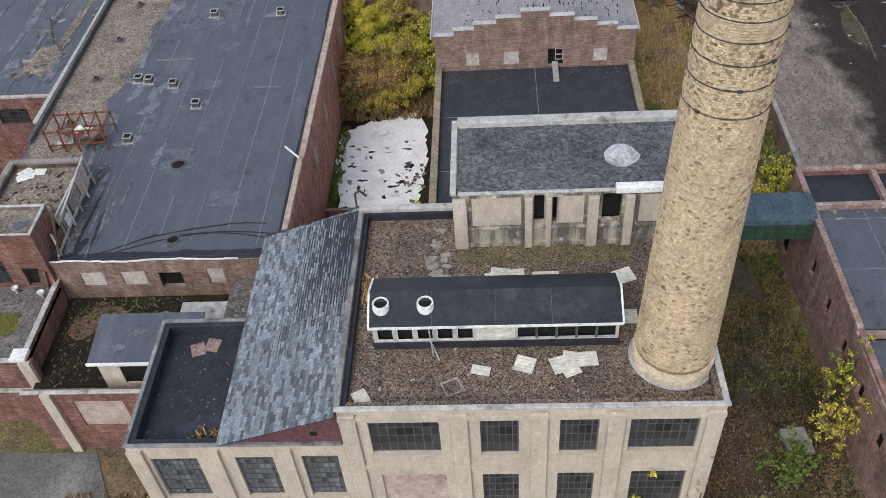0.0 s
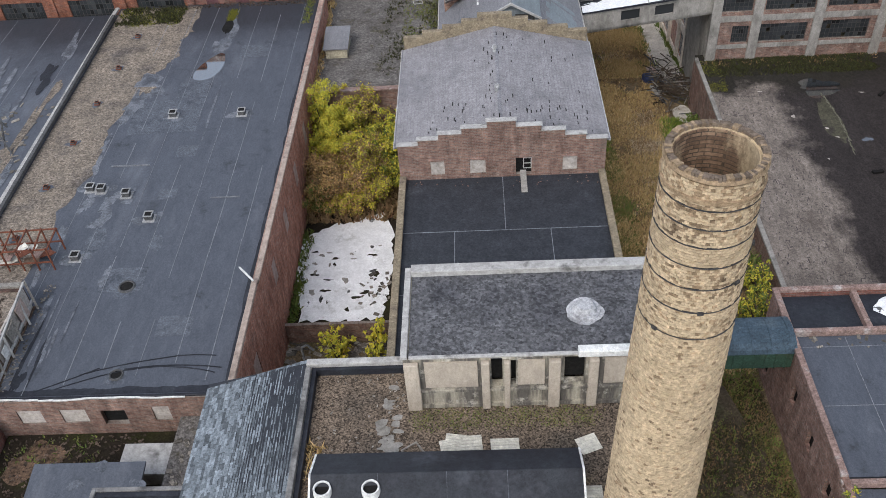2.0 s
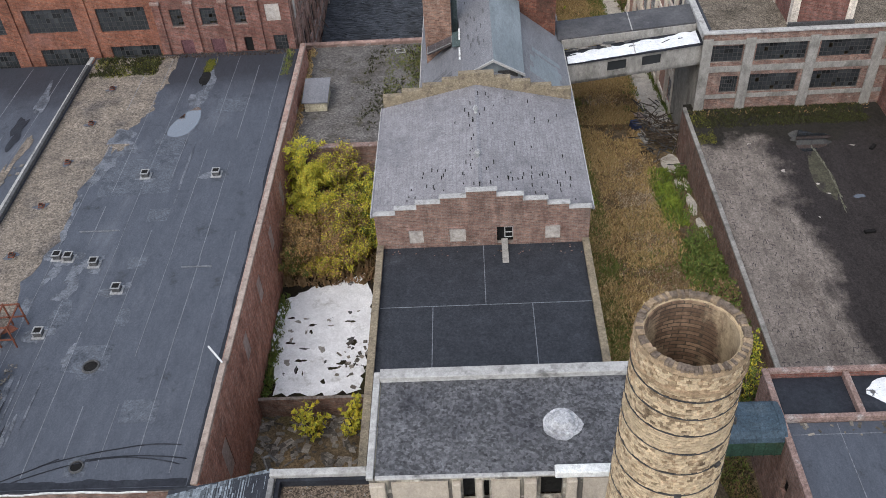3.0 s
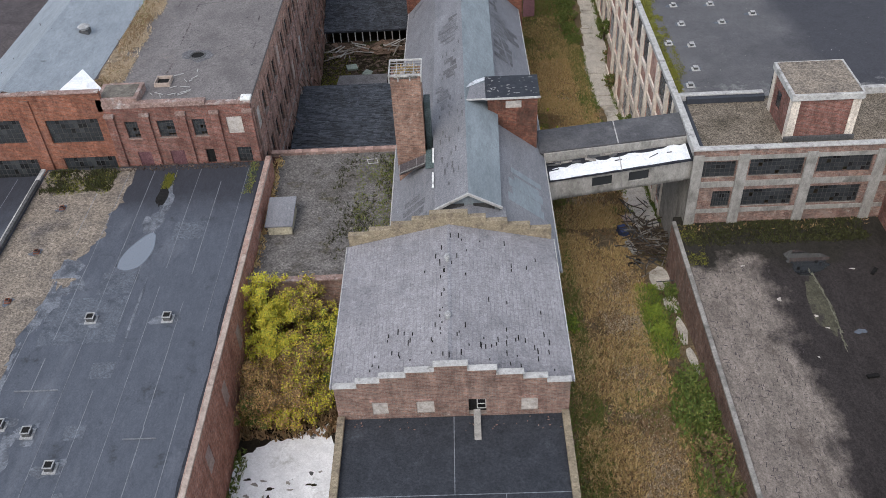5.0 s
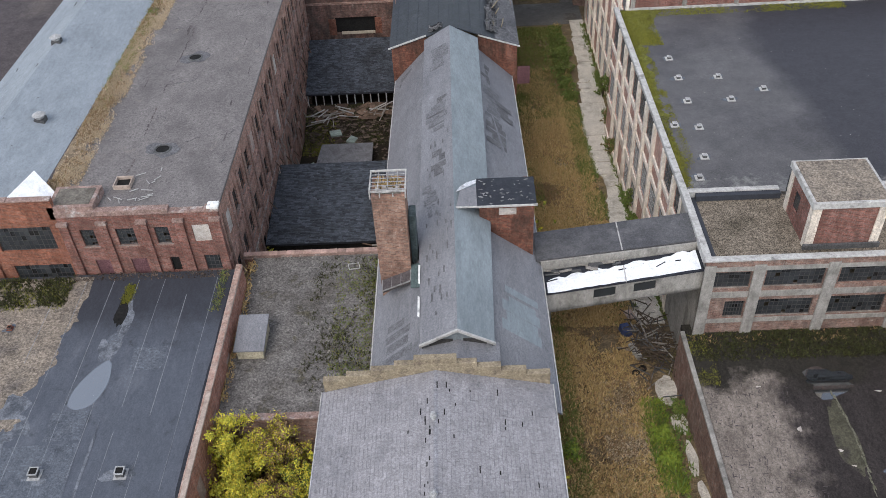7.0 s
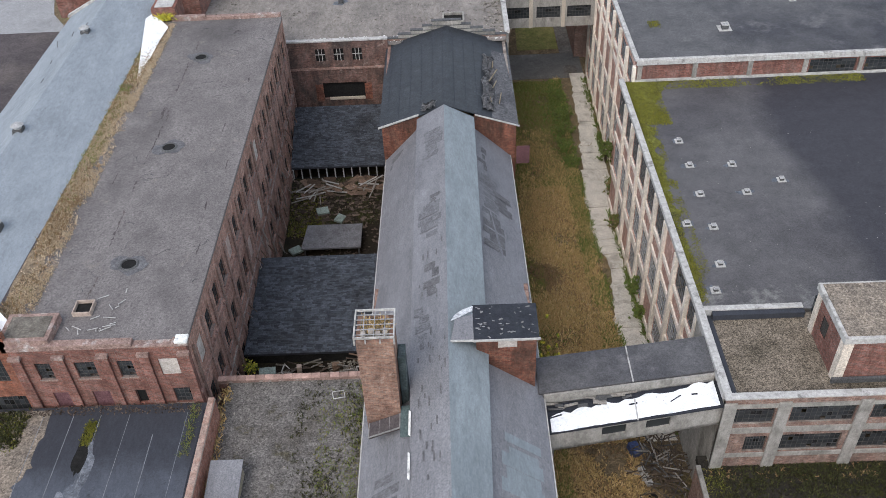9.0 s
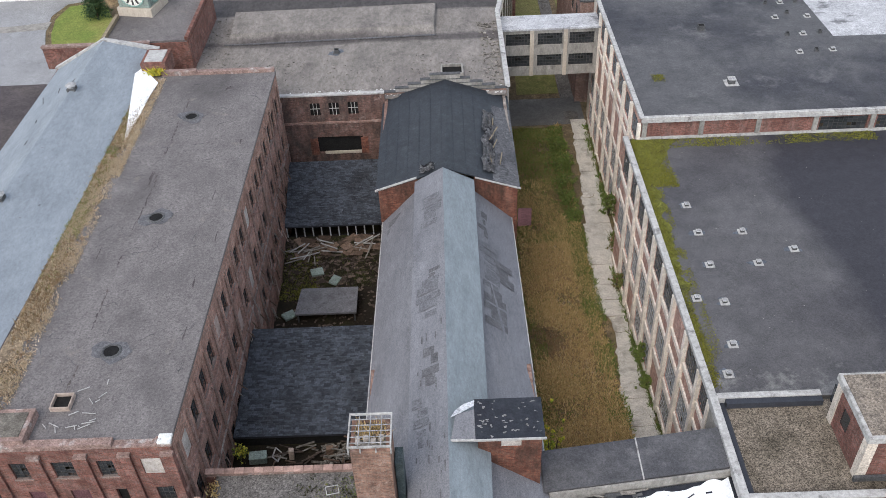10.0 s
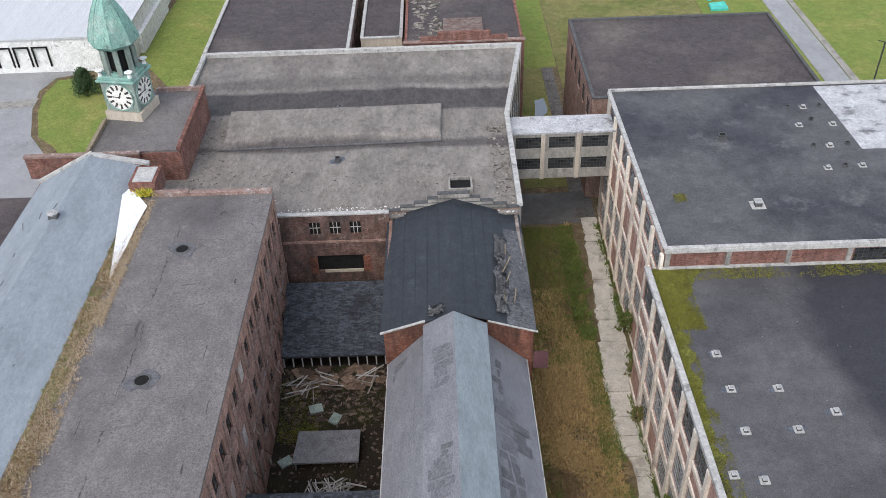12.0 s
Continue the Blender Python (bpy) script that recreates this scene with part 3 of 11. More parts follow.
# ---------------------------------------------------------------- builders


def box(bm, x0, x1, y0, y1, z0, z1, za=None):
    """A box; za, where given, is the pair of top heights at y0 and y1."""
    ta, tb = za if za else (z1, z1)
    v = [bm.verts.new(c) for c in ((x0, y0, z0), (x1, y0, z0), (x1, y1, z0), (x0, y1, z0), (x0, y0, ta), (x1, y0, ta), (x1, y1, tb), (x0, y1, tb))]
    for f in ((3, 2, 1, 0), (4, 5, 6, 7), (0, 1, 5, 4), (1, 2, 6, 5), (2, 3, 7, 6), (3, 0, 4, 7)):
        bm.faces.new([v[i] for i in f])
    return v


def obox(bm, m, sx, sy, sz):
    """A box of that size centred on the pose m."""
    v = box(bm, -sx / 2, sx / 2, -sy / 2, sy / 2, -sz / 2, sz / 2)
    for q in v:
        q.co = m @ q.co


def hexa(bm, low, top):
    v = [bm.verts.new(c) for c in (*low, *top)]
    for f in ((3, 2, 1, 0), (4, 5, 6, 7), (0, 1, 5, 4), (1, 2, 6, 5), (2, 3, 7, 6), (3, 0, 4, 7)):
        bm.faces.new([v[i] for i in f])


def sheet(bm, pts, th):
    """A plate of thickness th under four or more points given counter-clockwise from above."""
    top = [bm.verts.new(p) for p in pts]
    low = [bm.verts.new((p[0], p[1], p[2] - th)) for p in pts]
    bm.faces.new(top)
    bm.faces.new(low[::-1])
    n = len(pts)
    for i in range(n):
        bm.faces.new((top[i], low[i], low[(i + 1) % n], top[(i + 1) % n]))


def tube(bm, c, r0, r1, z0, z1, n=24, cap=True, inner=None):
    """A cone frustum, or with inner=(r0, r1) a ring."""
    lo = [bm.verts.new((c[0] + r0 * math.cos(2 * math.pi * i / n), c[1] + r0 * math.sin(2 * math.pi * i / n), z0)) for i in range(n)]
    hi = [bm.verts.new((c[0] + r1 * math.cos(2 * math.pi * i / n), c[1] + r1 * math.sin(2 * math.pi * i / n), z1)) for i in range(n)]
    for i in range(n):
        bm.faces.new((lo[i], lo[(i + 1) % n], hi[(i + 1) % n], hi[i]))
    if inner:
        li = [bm.verts.new((c[0] + inner[0] * math.cos(2 * math.pi * i / n), c[1] + inner[0] * math.sin(2 * math.pi * i / n), z0)) for i in range(n)]
        hj = [bm.verts.new((c[0] + inner[1] * math.cos(2 * math.pi * i / n), c[1] + inner[1] * math.sin(2 * math.pi * i / n), z1)) for i in range(n)]
        for i in range(n):
            j = (i + 1) % n
            bm.faces.new((li[j], li[i], hj[i], hj[j]))
            bm.faces.new((hi[i], hi[j], hj[j], hj[i]))
            bm.faces.new((lo[j], lo[i], li[i], li[j]))
    elif cap:
        bm.faces.new(hi)
        bm.faces.new(lo[::-1])


def rod(bm, a, b, r=0.04):
    a, b = Vector(a), Vector(b)
    q = (b - a).to_track_quat("Z", "Y").to_matrix().to_4x4()
    obox(bm, Matrix.Translation((a + b) / 2) @ q, 2 * r, 2 * r, (b - a).length)


def part(name, bm, mat, parent=None, label="", smooth=False):
    me = bpy.data.meshes.new(name)
    bm.normal_update()
    bm.to_mesh(me)
    bm.free()
    me.materials.append(M[mat])
    if smooth:
        me.polygons.foreach_set("use_smooth", [True] * len(me.polygons))
    ob = new(name, me)
    ob.parent = parent
    if label:
        tagged(ob, label)
    return ob


def mesh_part(name, mesh, m, parent, label=""):
    ob = new(name, mesh)
    ob.parent = parent
    ob.matrix_basis = m
    if label:
        tagged(ob, label)
    return ob


def thing(name, label, category, at=(0, 0, 0), group="", kind=""):
    ob = tagged(new(name), label, category, group, kind)
    ob.empty_display_size = 0.5
    return ob


def single(name, bm, mat, label, category, group="", kind="", smooth=False):
    ob = part(name, bm, mat, smooth=smooth)
    return tagged(ob, label, category, group, kind)


def wall(bm, side, pos, th, u0, u1, z0, z1, holes=()):
    """A wall of thickness th behind its face, one closed mesh with its holes. side '-y' faces the start of the walk and runs along x at y = pos; '+x' and '-x' run along y at x = pos."""
    us = sorted({u0, u1, *[min(max(v, u0), u1) for h in holes for v in h[:2]]})
    zs = sorted({z0, z1, *[min(max(v, z0), z1) for h in holes for v in h[2:4]]})

    def solid(i, j):
        if not (0 <= i < len(us) - 1 and 0 <= j < len(zs) - 1):
            return False
        um, zm = (us[i] + us[i + 1]) / 2, (zs[j] + zs[j + 1]) / 2
        return not any(h[0] < um < h[1] and h[2] < zm < h[3] for h in holes)
    d0, d1 = (pos, pos + th) if side[0] == "-" else (pos - th, pos)
    made = {}

    def vert(i, j, k):
        if (i, j, k) not in made:
            d = (d0, d1)[k]
            made[i, j, k] = bm.verts.new((us[i], d, zs[j]) if side[1] == "y" else (d, us[i], zs[j]))
        return made[i, j, k]
    faces = []
    for i in range(len(us) - 1):
        for j in range(len(zs) - 1):
            if not solid(i, j):
                continue
            c = [(i, j), (i + 1, j), (i + 1, j + 1), (i, j + 1)]
            faces.append(bm.faces.new([vert(*p, 0) for p in c]))
            faces.append(bm.faces.new([vert(*p, 1) for p in c[::-1]]))
            for n, (e, f) in (((i, j - 1), (0, 1)), ((i + 1, j), (1, 2)), ((i, j + 1), (2, 3)), ((i - 1, j), (3, 0))):
                if not solid(*n):
                    faces.append(bm.faces.new((vert(*c[f], 0), vert(*c[e], 0), vert(*c[e], 1), vert(*c[f], 1))))
    bmesh.ops.recalc_face_normals(bm, faces=faces)


def slab(bm, side, pos, th, ua, ub, za, zb):
    if side == "-y":
        box(bm, ua, ub, pos, pos + th, za, zb)
    elif side == "+y":
        box(bm, ua, ub, pos - th, pos, za, zb)
    elif side == "+x":
        box(bm, pos - th, pos, ua, ub, za, zb)
    else:
        box(bm, pos, pos + th, ua, ub, za, zb)


def face_pose(side, pos, u, z):
    """Local x runs along the wall, local z up, local -y out of it."""
    if side == "-y":
        return pose(u, pos, z)
    if side == "+y":
        return pose(u, pos, z, 0, 0, 180)
    if side == "+x":
        return pose(pos, u, z, 0, 0, 90)
    return pose(pos, u, z, 0, 0, -90)


window_meshes = {}


def window(parent, side, pos, hole, nx, nz, sunk=0.18, frame="steel_dark", each_pane=False, sill="", missing=0.015, glass="glass"):
    """A steel window in a hole of a wall: frame with bars, and its panes."""
    u0, u1, z0, z1 = hole[:4]
    w, h = round(u1 - u0, 2), round(z1 - z0, 2)
    key = (w, h, nx, nz, frame, each_pane, glass)
    if key not in window_meshes:
        bm = bmesh.new()
        t, holes = 0.07, []
        for i in range(nx):
            for j in range(nz):
                bar = 0.045 if nx > 4 and i in (nx // 4, nx - nx // 4) else 0.02
                xa, xb = -w / 2 + w * i / nx + (t if i == 0 else bar), -w / 2 + w * (i + 1) / nx - (t if i == nx - 1 else 0.02)
                za, zb = h * j / nz + (t if j == 0 else 0.018), h * (j + 1) / nz - (t if j == nz - 1 else 0.018)
                holes.append((xa, xb, za, zb))
        wall(bm, "-y", 0.0, 0.06, -w / 2, w / 2, 0.0, h, holes)
        fm = bpy.data.meshes.new("window")
        bm.to_mesh(fm)
        bm.free()
        fm.materials.append(M[frame])
        rnd = random.Random(nx * 31 + nz)
        bm = bmesh.new()
        for i in range(nx):
            for j in range(nz):
                if rnd.random() < missing:
                    continue
                xa, xb, za, zb = -w / 2 + w * i / nx, -w / 2 + w * (i + 1) / nx, h * j / nz, h * (j + 1) / nz
                dy = rnd.uniform(-0.008, 0.008)
                box(bm, xa + 0.01, xb - 0.01, 0.035 + dy, 0.041 + dy, za + 0.01, zb - 0.01)
        pm = bpy.data.meshes.new("pane")
        bm.to_mesh(pm)
        bm.free()
        pm.materials.append(M[glass])
        bm = bmesh.new()
        box(bm, -w / 2 - 0.12, w / 2 + 0.12, -0.1 - sunk, 0.05, -0.14, -0.005)
        sm = bpy.data.meshes.new("sill")
        bm.to_mesh(sm)
        bm.free()
        sm.materials.append(M[sill or "concrete"])
        window_meshes[key] = fm, pm, sm
    fm, pm, sm = window_meshes[key]
    m = face_pose(side, pos, (u0 + u1) / 2, z0) @ pose(0, sunk, 0)
    ob = mesh_part("window", fm, m, parent)
    mesh_part("pane", pm, Matrix(), ob)
    if sill:
        mesh_part("sill", sm, Matrix(), ob)
    return ob


def infill(parent, side, pos, hole, mat="board", sunk=0.1, name="infill_panel", label=""):
    u0, u1, z0, z1 = hole[:4]
    bm = bmesh.new()
    slab(bm, side, pos + (sunk if side[0] == "-" else -sunk), 0.12, u0, u1, z0, z1)
    return part(name, bm, mat, parent, label)


def seams(bm, x0, x1, y0, y1, z, step, along="y", w=0.05, za=None):
    """Thin lapped seams on a flat roof; za is the pair of heights at y0 and y1."""
    ta, tb = za if za else (z, z)

    def h(y):
        return ta + (tb - ta) * (y - y0) / (y1 - y0)
    if along == "y":
        x = x0 + step
        while x < x1 - 0.3:
            hexa(bm, ((x, y0, ta), (x + w, y0, ta), (x + w, y1, tb), (x, y1, tb)), ((x, y0, ta + 0.012), (x + w, y0, ta + 0.012), (x + w, y1, tb + 0.012), (x, y1, tb + 0.012)))
            x += step * random.uniform(0.92, 1.08)
    else:
        y = y0 + step
        while y < y1 - 0.3:
            box(bm, x0, x1, y, y + w, h(y), h(y) + 0.012)
            y += step * random.uniform(0.9, 1.1)


def blob(bm, cx, cy, rx, ry, z, n=22, seed=0, wob=0.35, th=0.006, slope=0.0):
    """A flat uneven patch lying on a roof."""
    r = random.Random(seed)
    ph = [r.uniform(0, 6.28) for _ in range(4)]
    pts = []
    for i in range(n):
        a = 2 * math.pi * i / n
        k = 1 + wob * (0.5 * math.sin(2 * a + ph[0]) + 0.3 * math.sin(3 * a + ph[1]) + 0.25 * math.sin(5 * a + ph[2]) + 0.15 * math.sin(9 * a + ph[3]))
        y = ry * k * math.sin(a)
        pts.append((cx + rx * k * math.cos(a), cy + y, z + slope * y))
    sheet(bm, pts, th)


def rot_quad(bm, c, size, rnd, flat=0.0, aspect=0.55):
    q = Euler((rnd.uniform(-1.3, 1.3) * (1 - flat), rnd.uniform(-1.3, 1.3) * (1 - flat), rnd.uniform(0, 6.28))).to_matrix()
    a, b = q @ Vector((size, 0, 0)), q @ Vector((0, size * aspect, 0))
    c = Vector(c)
    bm.faces.new([bm.verts.new(p) for p in (c - a, c - b * 0.8, c + a, c + b)])


def foliage(bm, c, r, n, rnd, leaf=0.16, flat=0.8):
    """Leaves thrown round several small clumps, denser at their rims."""
    for _ in range(n):
        d = Vector((rnd.gauss(0, 1), rnd.gauss(0, 1), rnd.gauss(0, 1))).normalized()
        k = abs(rnd.gauss(0.45, 0.6))
        rot_quad(bm, (c[0] + d.x * r * k, c[1] + d.y * r * k, c[2] + d.z * r * k * flat), leaf * rnd.uniform(0.6, 1.4), rnd)


def bush(name, at, height, width, mats, label, seed, category="shrub", leaf=0.17, n=1500, trunk=True):
    """A many-stemmed shrub: tapered stems, and a crown of separate leaves in clumps with gaps."""
    rnd = random.Random(seed)
    ob = thing(name, label, category)
    bm = bmesh.new()
    tips = []
    for i in range(7):
        a = rnd.uniform(0, 6.28)
        tip = Vector((at[0] + math.cos(a) * width * rnd.uniform(0.2, 0.8), at[1] + math.sin(a) * width * rnd.uniform(0.2, 0.8), at[2] + height * rnd.uniform(0.55, 0.95)))
        mid = Vector(at).lerp(tip, 0.5) + Vector((rnd.uniform(-0.2, 0.2), rnd.uniform(-0.2, 0.2), 0.2))
        rod(bm, at, mid, 0.05)
        rod(bm, mid, tip, 0.03)
        tips += [tip, mid.lerp(tip, 0.4)]
    part("stem", bm, "bark", ob)
    clumps = []
    for i in range(70):
        c = rnd.choice(tips) + Vector((rnd.gauss(0, 0.36) * width, rnd.gauss(0, 0.36) * width, rnd.gauss(-0.06, 0.2) * height))
        clumps.append((c, width * rnd.uniform(0.12, 0.28), rnd.uniform(0.3, 0.8)))
    for k, mat in enumerate(mats):
        bm = bmesh.new()
        for c, r, share in clumps:
            share = 1.0 if len(mats) == 1 else share if k == 0 else 1 - share
            foliage(bm, c, r, int(n * share / 70), rnd, leaf)
        part("crown", bm, mat, ob)
    return ob


def weeds(name, area, n, mat, label, seed, height=0.35, leaf=0.1, zf=None, category="weeds", patchy=0.0, pscale=0.2):
    """A stand of weeds or grass tufts in one mesh."""
    rnd = random.Random(seed)
    bm = bmesh.new()
    x0, x1, y0, y1 = area
    if mat in ("moss", "straw", "grass_green"):
        n, leaf, height = int(n * 2.2), leaf * 0.55, height * 0.6
    made = 0
    while made < n:
        x, y = rnd.uniform(x0, x1), rnd.uniform(y0, y1)
        made += 1
        if patchy and noise.noise((x * pscale, y * pscale, seed)) < patchy - 0.5 + rnd.uniform(-0.38, 0.38):
            continue
        z = zf(x, y) if zf else 0
        for _ in range(4):
            a, h = rnd.uniform(0, 6.28), height * rnd.uniform(0.4, 1.3)
            dx, dy = math.cos(a) * leaf, math.sin(a) * leaf
            ox, oy = rnd.gauss(0, 0.14), rnd.gauss(0, 0.14)
            lx, ly = rnd.gauss(0, 0.5) * h, rnd.gauss(0, 0.5) * h
            bm.faces.new([bm.verts.new(p) for p in ((x + ox - dx, y + oy - dy, z), (x + ox + dx, y + oy + dy, z), (x + ox + lx, y + oy + ly, z + h))])
    return single(name, bm, mat, label, category, kind="stuff")


def ground_z(y):
    ks = ((-3000, -5.0), (60, -5.0), (85, -8.0), (107, -11.0), (145, -16.4), (165, -18.2), (215, -19.0), (3000, -25.0))
    for (a, za), (b, zb) in zip(ks, ks[1:]):
        if y <= b:
            return za + (zb - za) * (y - a) / (b - a)
    return -25.0


def litter(name, area, n, mat, label, seed, zf, size=(0.1, 0.6), category="debris", flat=0.06):
    """Loose flat bits strewn over a surface, one mesh."""
    rnd = random.Random(seed)
    bm = bmesh.new()
    for _ in range(n):
        x, y = rnd.uniform(*area[:2]), rnd.uniform(*area[2:])
        m = pose(x, y, zf(x, y) + flat / 2 + 0.02, rnd.uniform(-6, 6), rnd.uniform(-6, 6), rnd.uniform(0, 180))
        obox(bm, m, rnd.uniform(*size), rnd.uniform(*size) * 0.5, flat)
    return single(name, bm, mat, label, category, kind="stuff")

# ---------------------------------------------------------------- ground
bm = bmesh.new()
xs = [-1500, -400, -150, -90, -60, -40, -20, 0, 15, 20, 25, 30, 35, 60, 90, 150, 400, 1500]
ys = [-1500, -300, -60, 20, 40, 50, 60, 70, 78, 85, 92, 100, 107, 115, 125, 135, 145, 155, 165, 180, 200, 215, 240, 270, 320, 500, 1000, 2500]
grid = [[bm.verts.new((x, y, ground_z(y))) for x in xs] for y in ys]
for j in range(len(ys) - 1):
    for i in range(len(xs) - 1):
        bm.faces.new((grid[j][i], grid[j][i + 1], grid[j + 1][i + 1], grid[j + 1][i]))
tagged(part("ground", bm, "soil"), "bare earth and dead brown weeds between factory buildings", "ground", kind="structure")


def flat_roof(ob, x0, x1, y0, y1, za, zb, mat, th=0.3, name="roof"):
    bm = bmesh.new()
    hexa(bm, ((x0, y0, za - th), (x1, y0, za - th), (x1, y1, zb - th), (x0, y1, zb - th)), ((x0, y0, za), (x1, y0, za), (x1, y1, zb), (x0, y1, zb)))
    return part(name, bm, mat, ob)


def curb(ob, segs, mat="coping", name="parapet_cap", body=""):
    """Parapet caps: each of segs is x0, x1, y0, y1, z0, z1 or with a pair of top heights."""
    for s in segs:
        bm = bmesh.new()
        if isinstance(s[5], tuple):
            za, zb = s[5]
            d = s[4]
            hexa(bm, ((s[0], s[2], za - d), (s[1], s[2], za - d), (s[1], s[3], zb - d), (s[0], s[3], zb - d)), ((s[0], s[2], za), (s[1], s[2], za), (s[1], s[3], zb), (s[0], s[3], zb)))
        else:
            if body and s[5] - s[4] > 0.3:
                low = bmesh.new()
                box(low, s[0] + 0.04, s[1] - 0.04, s[2] + 0.04, s[3] - 0.04, s[4], s[5] - 0.12)
                part("parapet", low, body, ob)
                s = (*s[:4], s[5] - 0.12, s[5])
            box(bm, *s)
        bmesh.ops.bevel(bm, geom=bm.edges[:], offset=0.03, segments=1, affect="EDGES")
        part(name, bm, mat, ob)


def vent(x, y, z, s=0.55, label="small grey metal roof vent box on a black membrane roof", mat="grey_metal", group="roof vents"):
    ob = thing("roof_vent", label, "roof vent", group=group)
    bm = bmesh.new()
    k = 1.05 if mat == "coping" else 0.8
    box(bm, x - s * k, x + s * k, y - s * k, y + s * k, z, z + 0.08)
    part("base", bm, mat, ob)
    bm = bmesh.new()
    box(bm, x - s / 2, x + s / 2, y - s / 2, y + s / 2, z + 0.08, z + s * 0.8)
    part("box", bm, "rubber", ob)
    bm = bmesh.new()
    r, t = s * 0.6, s * 0.14
    for q in ((-r, r, -r, t - r), (-r, r, r - t, r), (-r, t - r, t - r, r - t), (r - t, r, t - r, r - t)):
        box(bm, x + q[0], x + q[1], y + q[2], y + q[3], z + s * 0.8, z + s * 0.92)
    part("cap", bm, mat, ob)
    bm = bmesh.new()
    box(bm, x - s * 0.47, x + s * 0.47, y - s * 0.47, y + s * 0.47, z + s * 0.78, z + s * 0.83)
    part("throat", bm, "black" if mat != "coping" else "grey_metal", ob)
    bm = bmesh.new()
    blob(bm, x - s * 0.2, y, s * 1.7, s * 1.3, z + 0.012, 22, int(abs(x * 13 + y * 7)), 0.6)
    part("flashing", bm, "film" if mat == "grey_metal" else "patch", ob)
    return ob


def hole_ring(x, y, z, r=0.5, label="round dark roof drain hole with raised rim", flashing="patch"):
    ob = thing("roof_opening", label, "roof opening", group="roof openings")
    bm = bmesh.new()
    tube(bm, (x, y), r * 1.25, r * 1.1, z, z + 0.12, 20, inner=(r * 0.9, r * 0.95))
    part("rim", bm, "rubber", ob)
    # black disc level with the roof stands in for the hole's unlit depth
    bm = bmesh.new()
    tube(bm, (x, y), r * 0.92, r * 0.92, z - 0.02, z + 0.02, 20)
    part("shaft", bm, "black", ob)
    bm = bmesh.new()
    blob(bm, x, y, r * 2.1, r * 1.9, z + 0.01, seed=int(x * 10) % 97)
    part("flashing", bm, flashing, ob)


# ---------------------------------------------------------------- boiler house with the big stack
boiler = thing("boiler_house", "two-storey cream painted concrete boiler house with gravel roof", "building")
X0, X1, Y0, Y1, ZR = -4.0, 14.6, 38.75, 53.0, 11.95
row1 = [(-2.6, 0.9, 8.55, 11.3), (2.9, 4.8, 8.35, 11.35), (6.8, 8.7, 8.4, 11.35), (10.2, 13.5, 8.6, 11.3)]
row2 = [(2.9, 4.8, 3.3, 6.45), (6.8, 8.7, 3.3, 6.5), (10.6, 13.4, 3.3, 6.6)]
door_in = (-2.4, 1.0, 2.6, 6.5)
bm = bmesh.new()
wall(bm, "-y", Y0, 0.4, X0, X1, -5.2, 12.4, row1 + row2 + [door_in])
wall(bm, "+x", X1, 0.4, Y0 + 0.4, 50.2, -5.2, 12.4)
wall(bm, "-x", X0, 0.4, Y0 + 0.4, Y1, -5.2, 12.4)
wall(bm, "+y", Y1, 0.4, X0 + 0.4, 1.6, -5.2, 12.4)
part("wall", bm, "cream", boiler)
for x in (-3.55, 1.9, 5.8, 9.5, 14.15):
    bm = bmesh.new()
    box(bm, x - 0.42, x + 0.42, Y0 - 0.18, Y0 - 0.002, -5.2, 12.1)
    bmesh.ops.bevel(bm, geom=bm.edges[:], offset=0.03, segments=1, affect="EDGES")
    part("pilaster", bm, "cream", boiler)
for z0, z1, p in ((7.15, 7.55, 0.12), (11.72, 11.98, 0.24)):
    bm = bmesh.new()
    box(bm, X0 + 0.02, X1 - 0.02, Y0 - p, Y0 - 0.004, z0, z1)
    part("string_course", bm, "cream", boiler)
for h in row1:
    window(boiler, "-y", Y0, h, 8 if h[1] - h[0] > 3 else 6, 4, sill="cream", frame="rubber")
for h in row2:
    window(boiler, "-y", Y0, h, 6, 5, sill="cream", frame="rubber")
infill(boiler, "-y", Y0, door_in, "board_pink", 0.15)
flat_roof(boiler, X0 + 0.4, X1 - 0.4, Y0 + 0.4, Y1 - 0.4, ZR, ZR, "gravel_brown")
curb(boiler, [(X0 - 0.1, X1 + 0.12, Y0 - 0.12, Y0 + 0.16, 12.4, 12.55), (X1 - 0.2, X1 + 0.1, Y0 + 0.16, 50.15, 12.4, 12.55), (X0 - 0.1, 1.55, Y1 - 0.3, Y1 + 0.12, 12.4, 12.7)])
curb(boiler, [(X0 - 0.1, X0 + 0.2, Y0 + 0.16, Y1 - 0.45, 12.4, 12.7)], "coping_grey")
for s in ((X0 + 0.5, X1 - 0.5, Y0 + 0.17, Y0 + 0.46), (X1 - 0.5, X1 - 0.21, Y0 + 0.17, 50.1)):
    bm = bmesh.new()
    box(bm, *s, ZR, 12.43)
    part("gravel_kerb", bm, "gravel_brown", boiler)
bm = bmesh.new()
for s in ((X0 + 0.21, X0 + 0.46, Y0 + 0.17, Y1 - 0.31), (X0 + 0.46, 1.5, Y1 - 0.5, Y1 - 0.31)):
    box(bm, *s, ZR, 12.43)
part("parapet_flashing", bm, "membrane_dark", boiler)
bm = bmesh.new()
for i in range(26):
    blob(bm, 0.7 + random.gauss(0, 0.35), 48.6 + random.gauss(0, 1.1), random.uniform(0.08, 0.35), random.uniform(0.08, 0.3), ZR + 0.012 + 0.004 * i, 9, i)
tagged(part("peeled_patch", bm, "concrete", boiler), kind="stuff")

# roof monitor with a band of windows
mon = thing("roof_monitor", "long low roof monitor with black roof and broken white window band", "roof monitor")
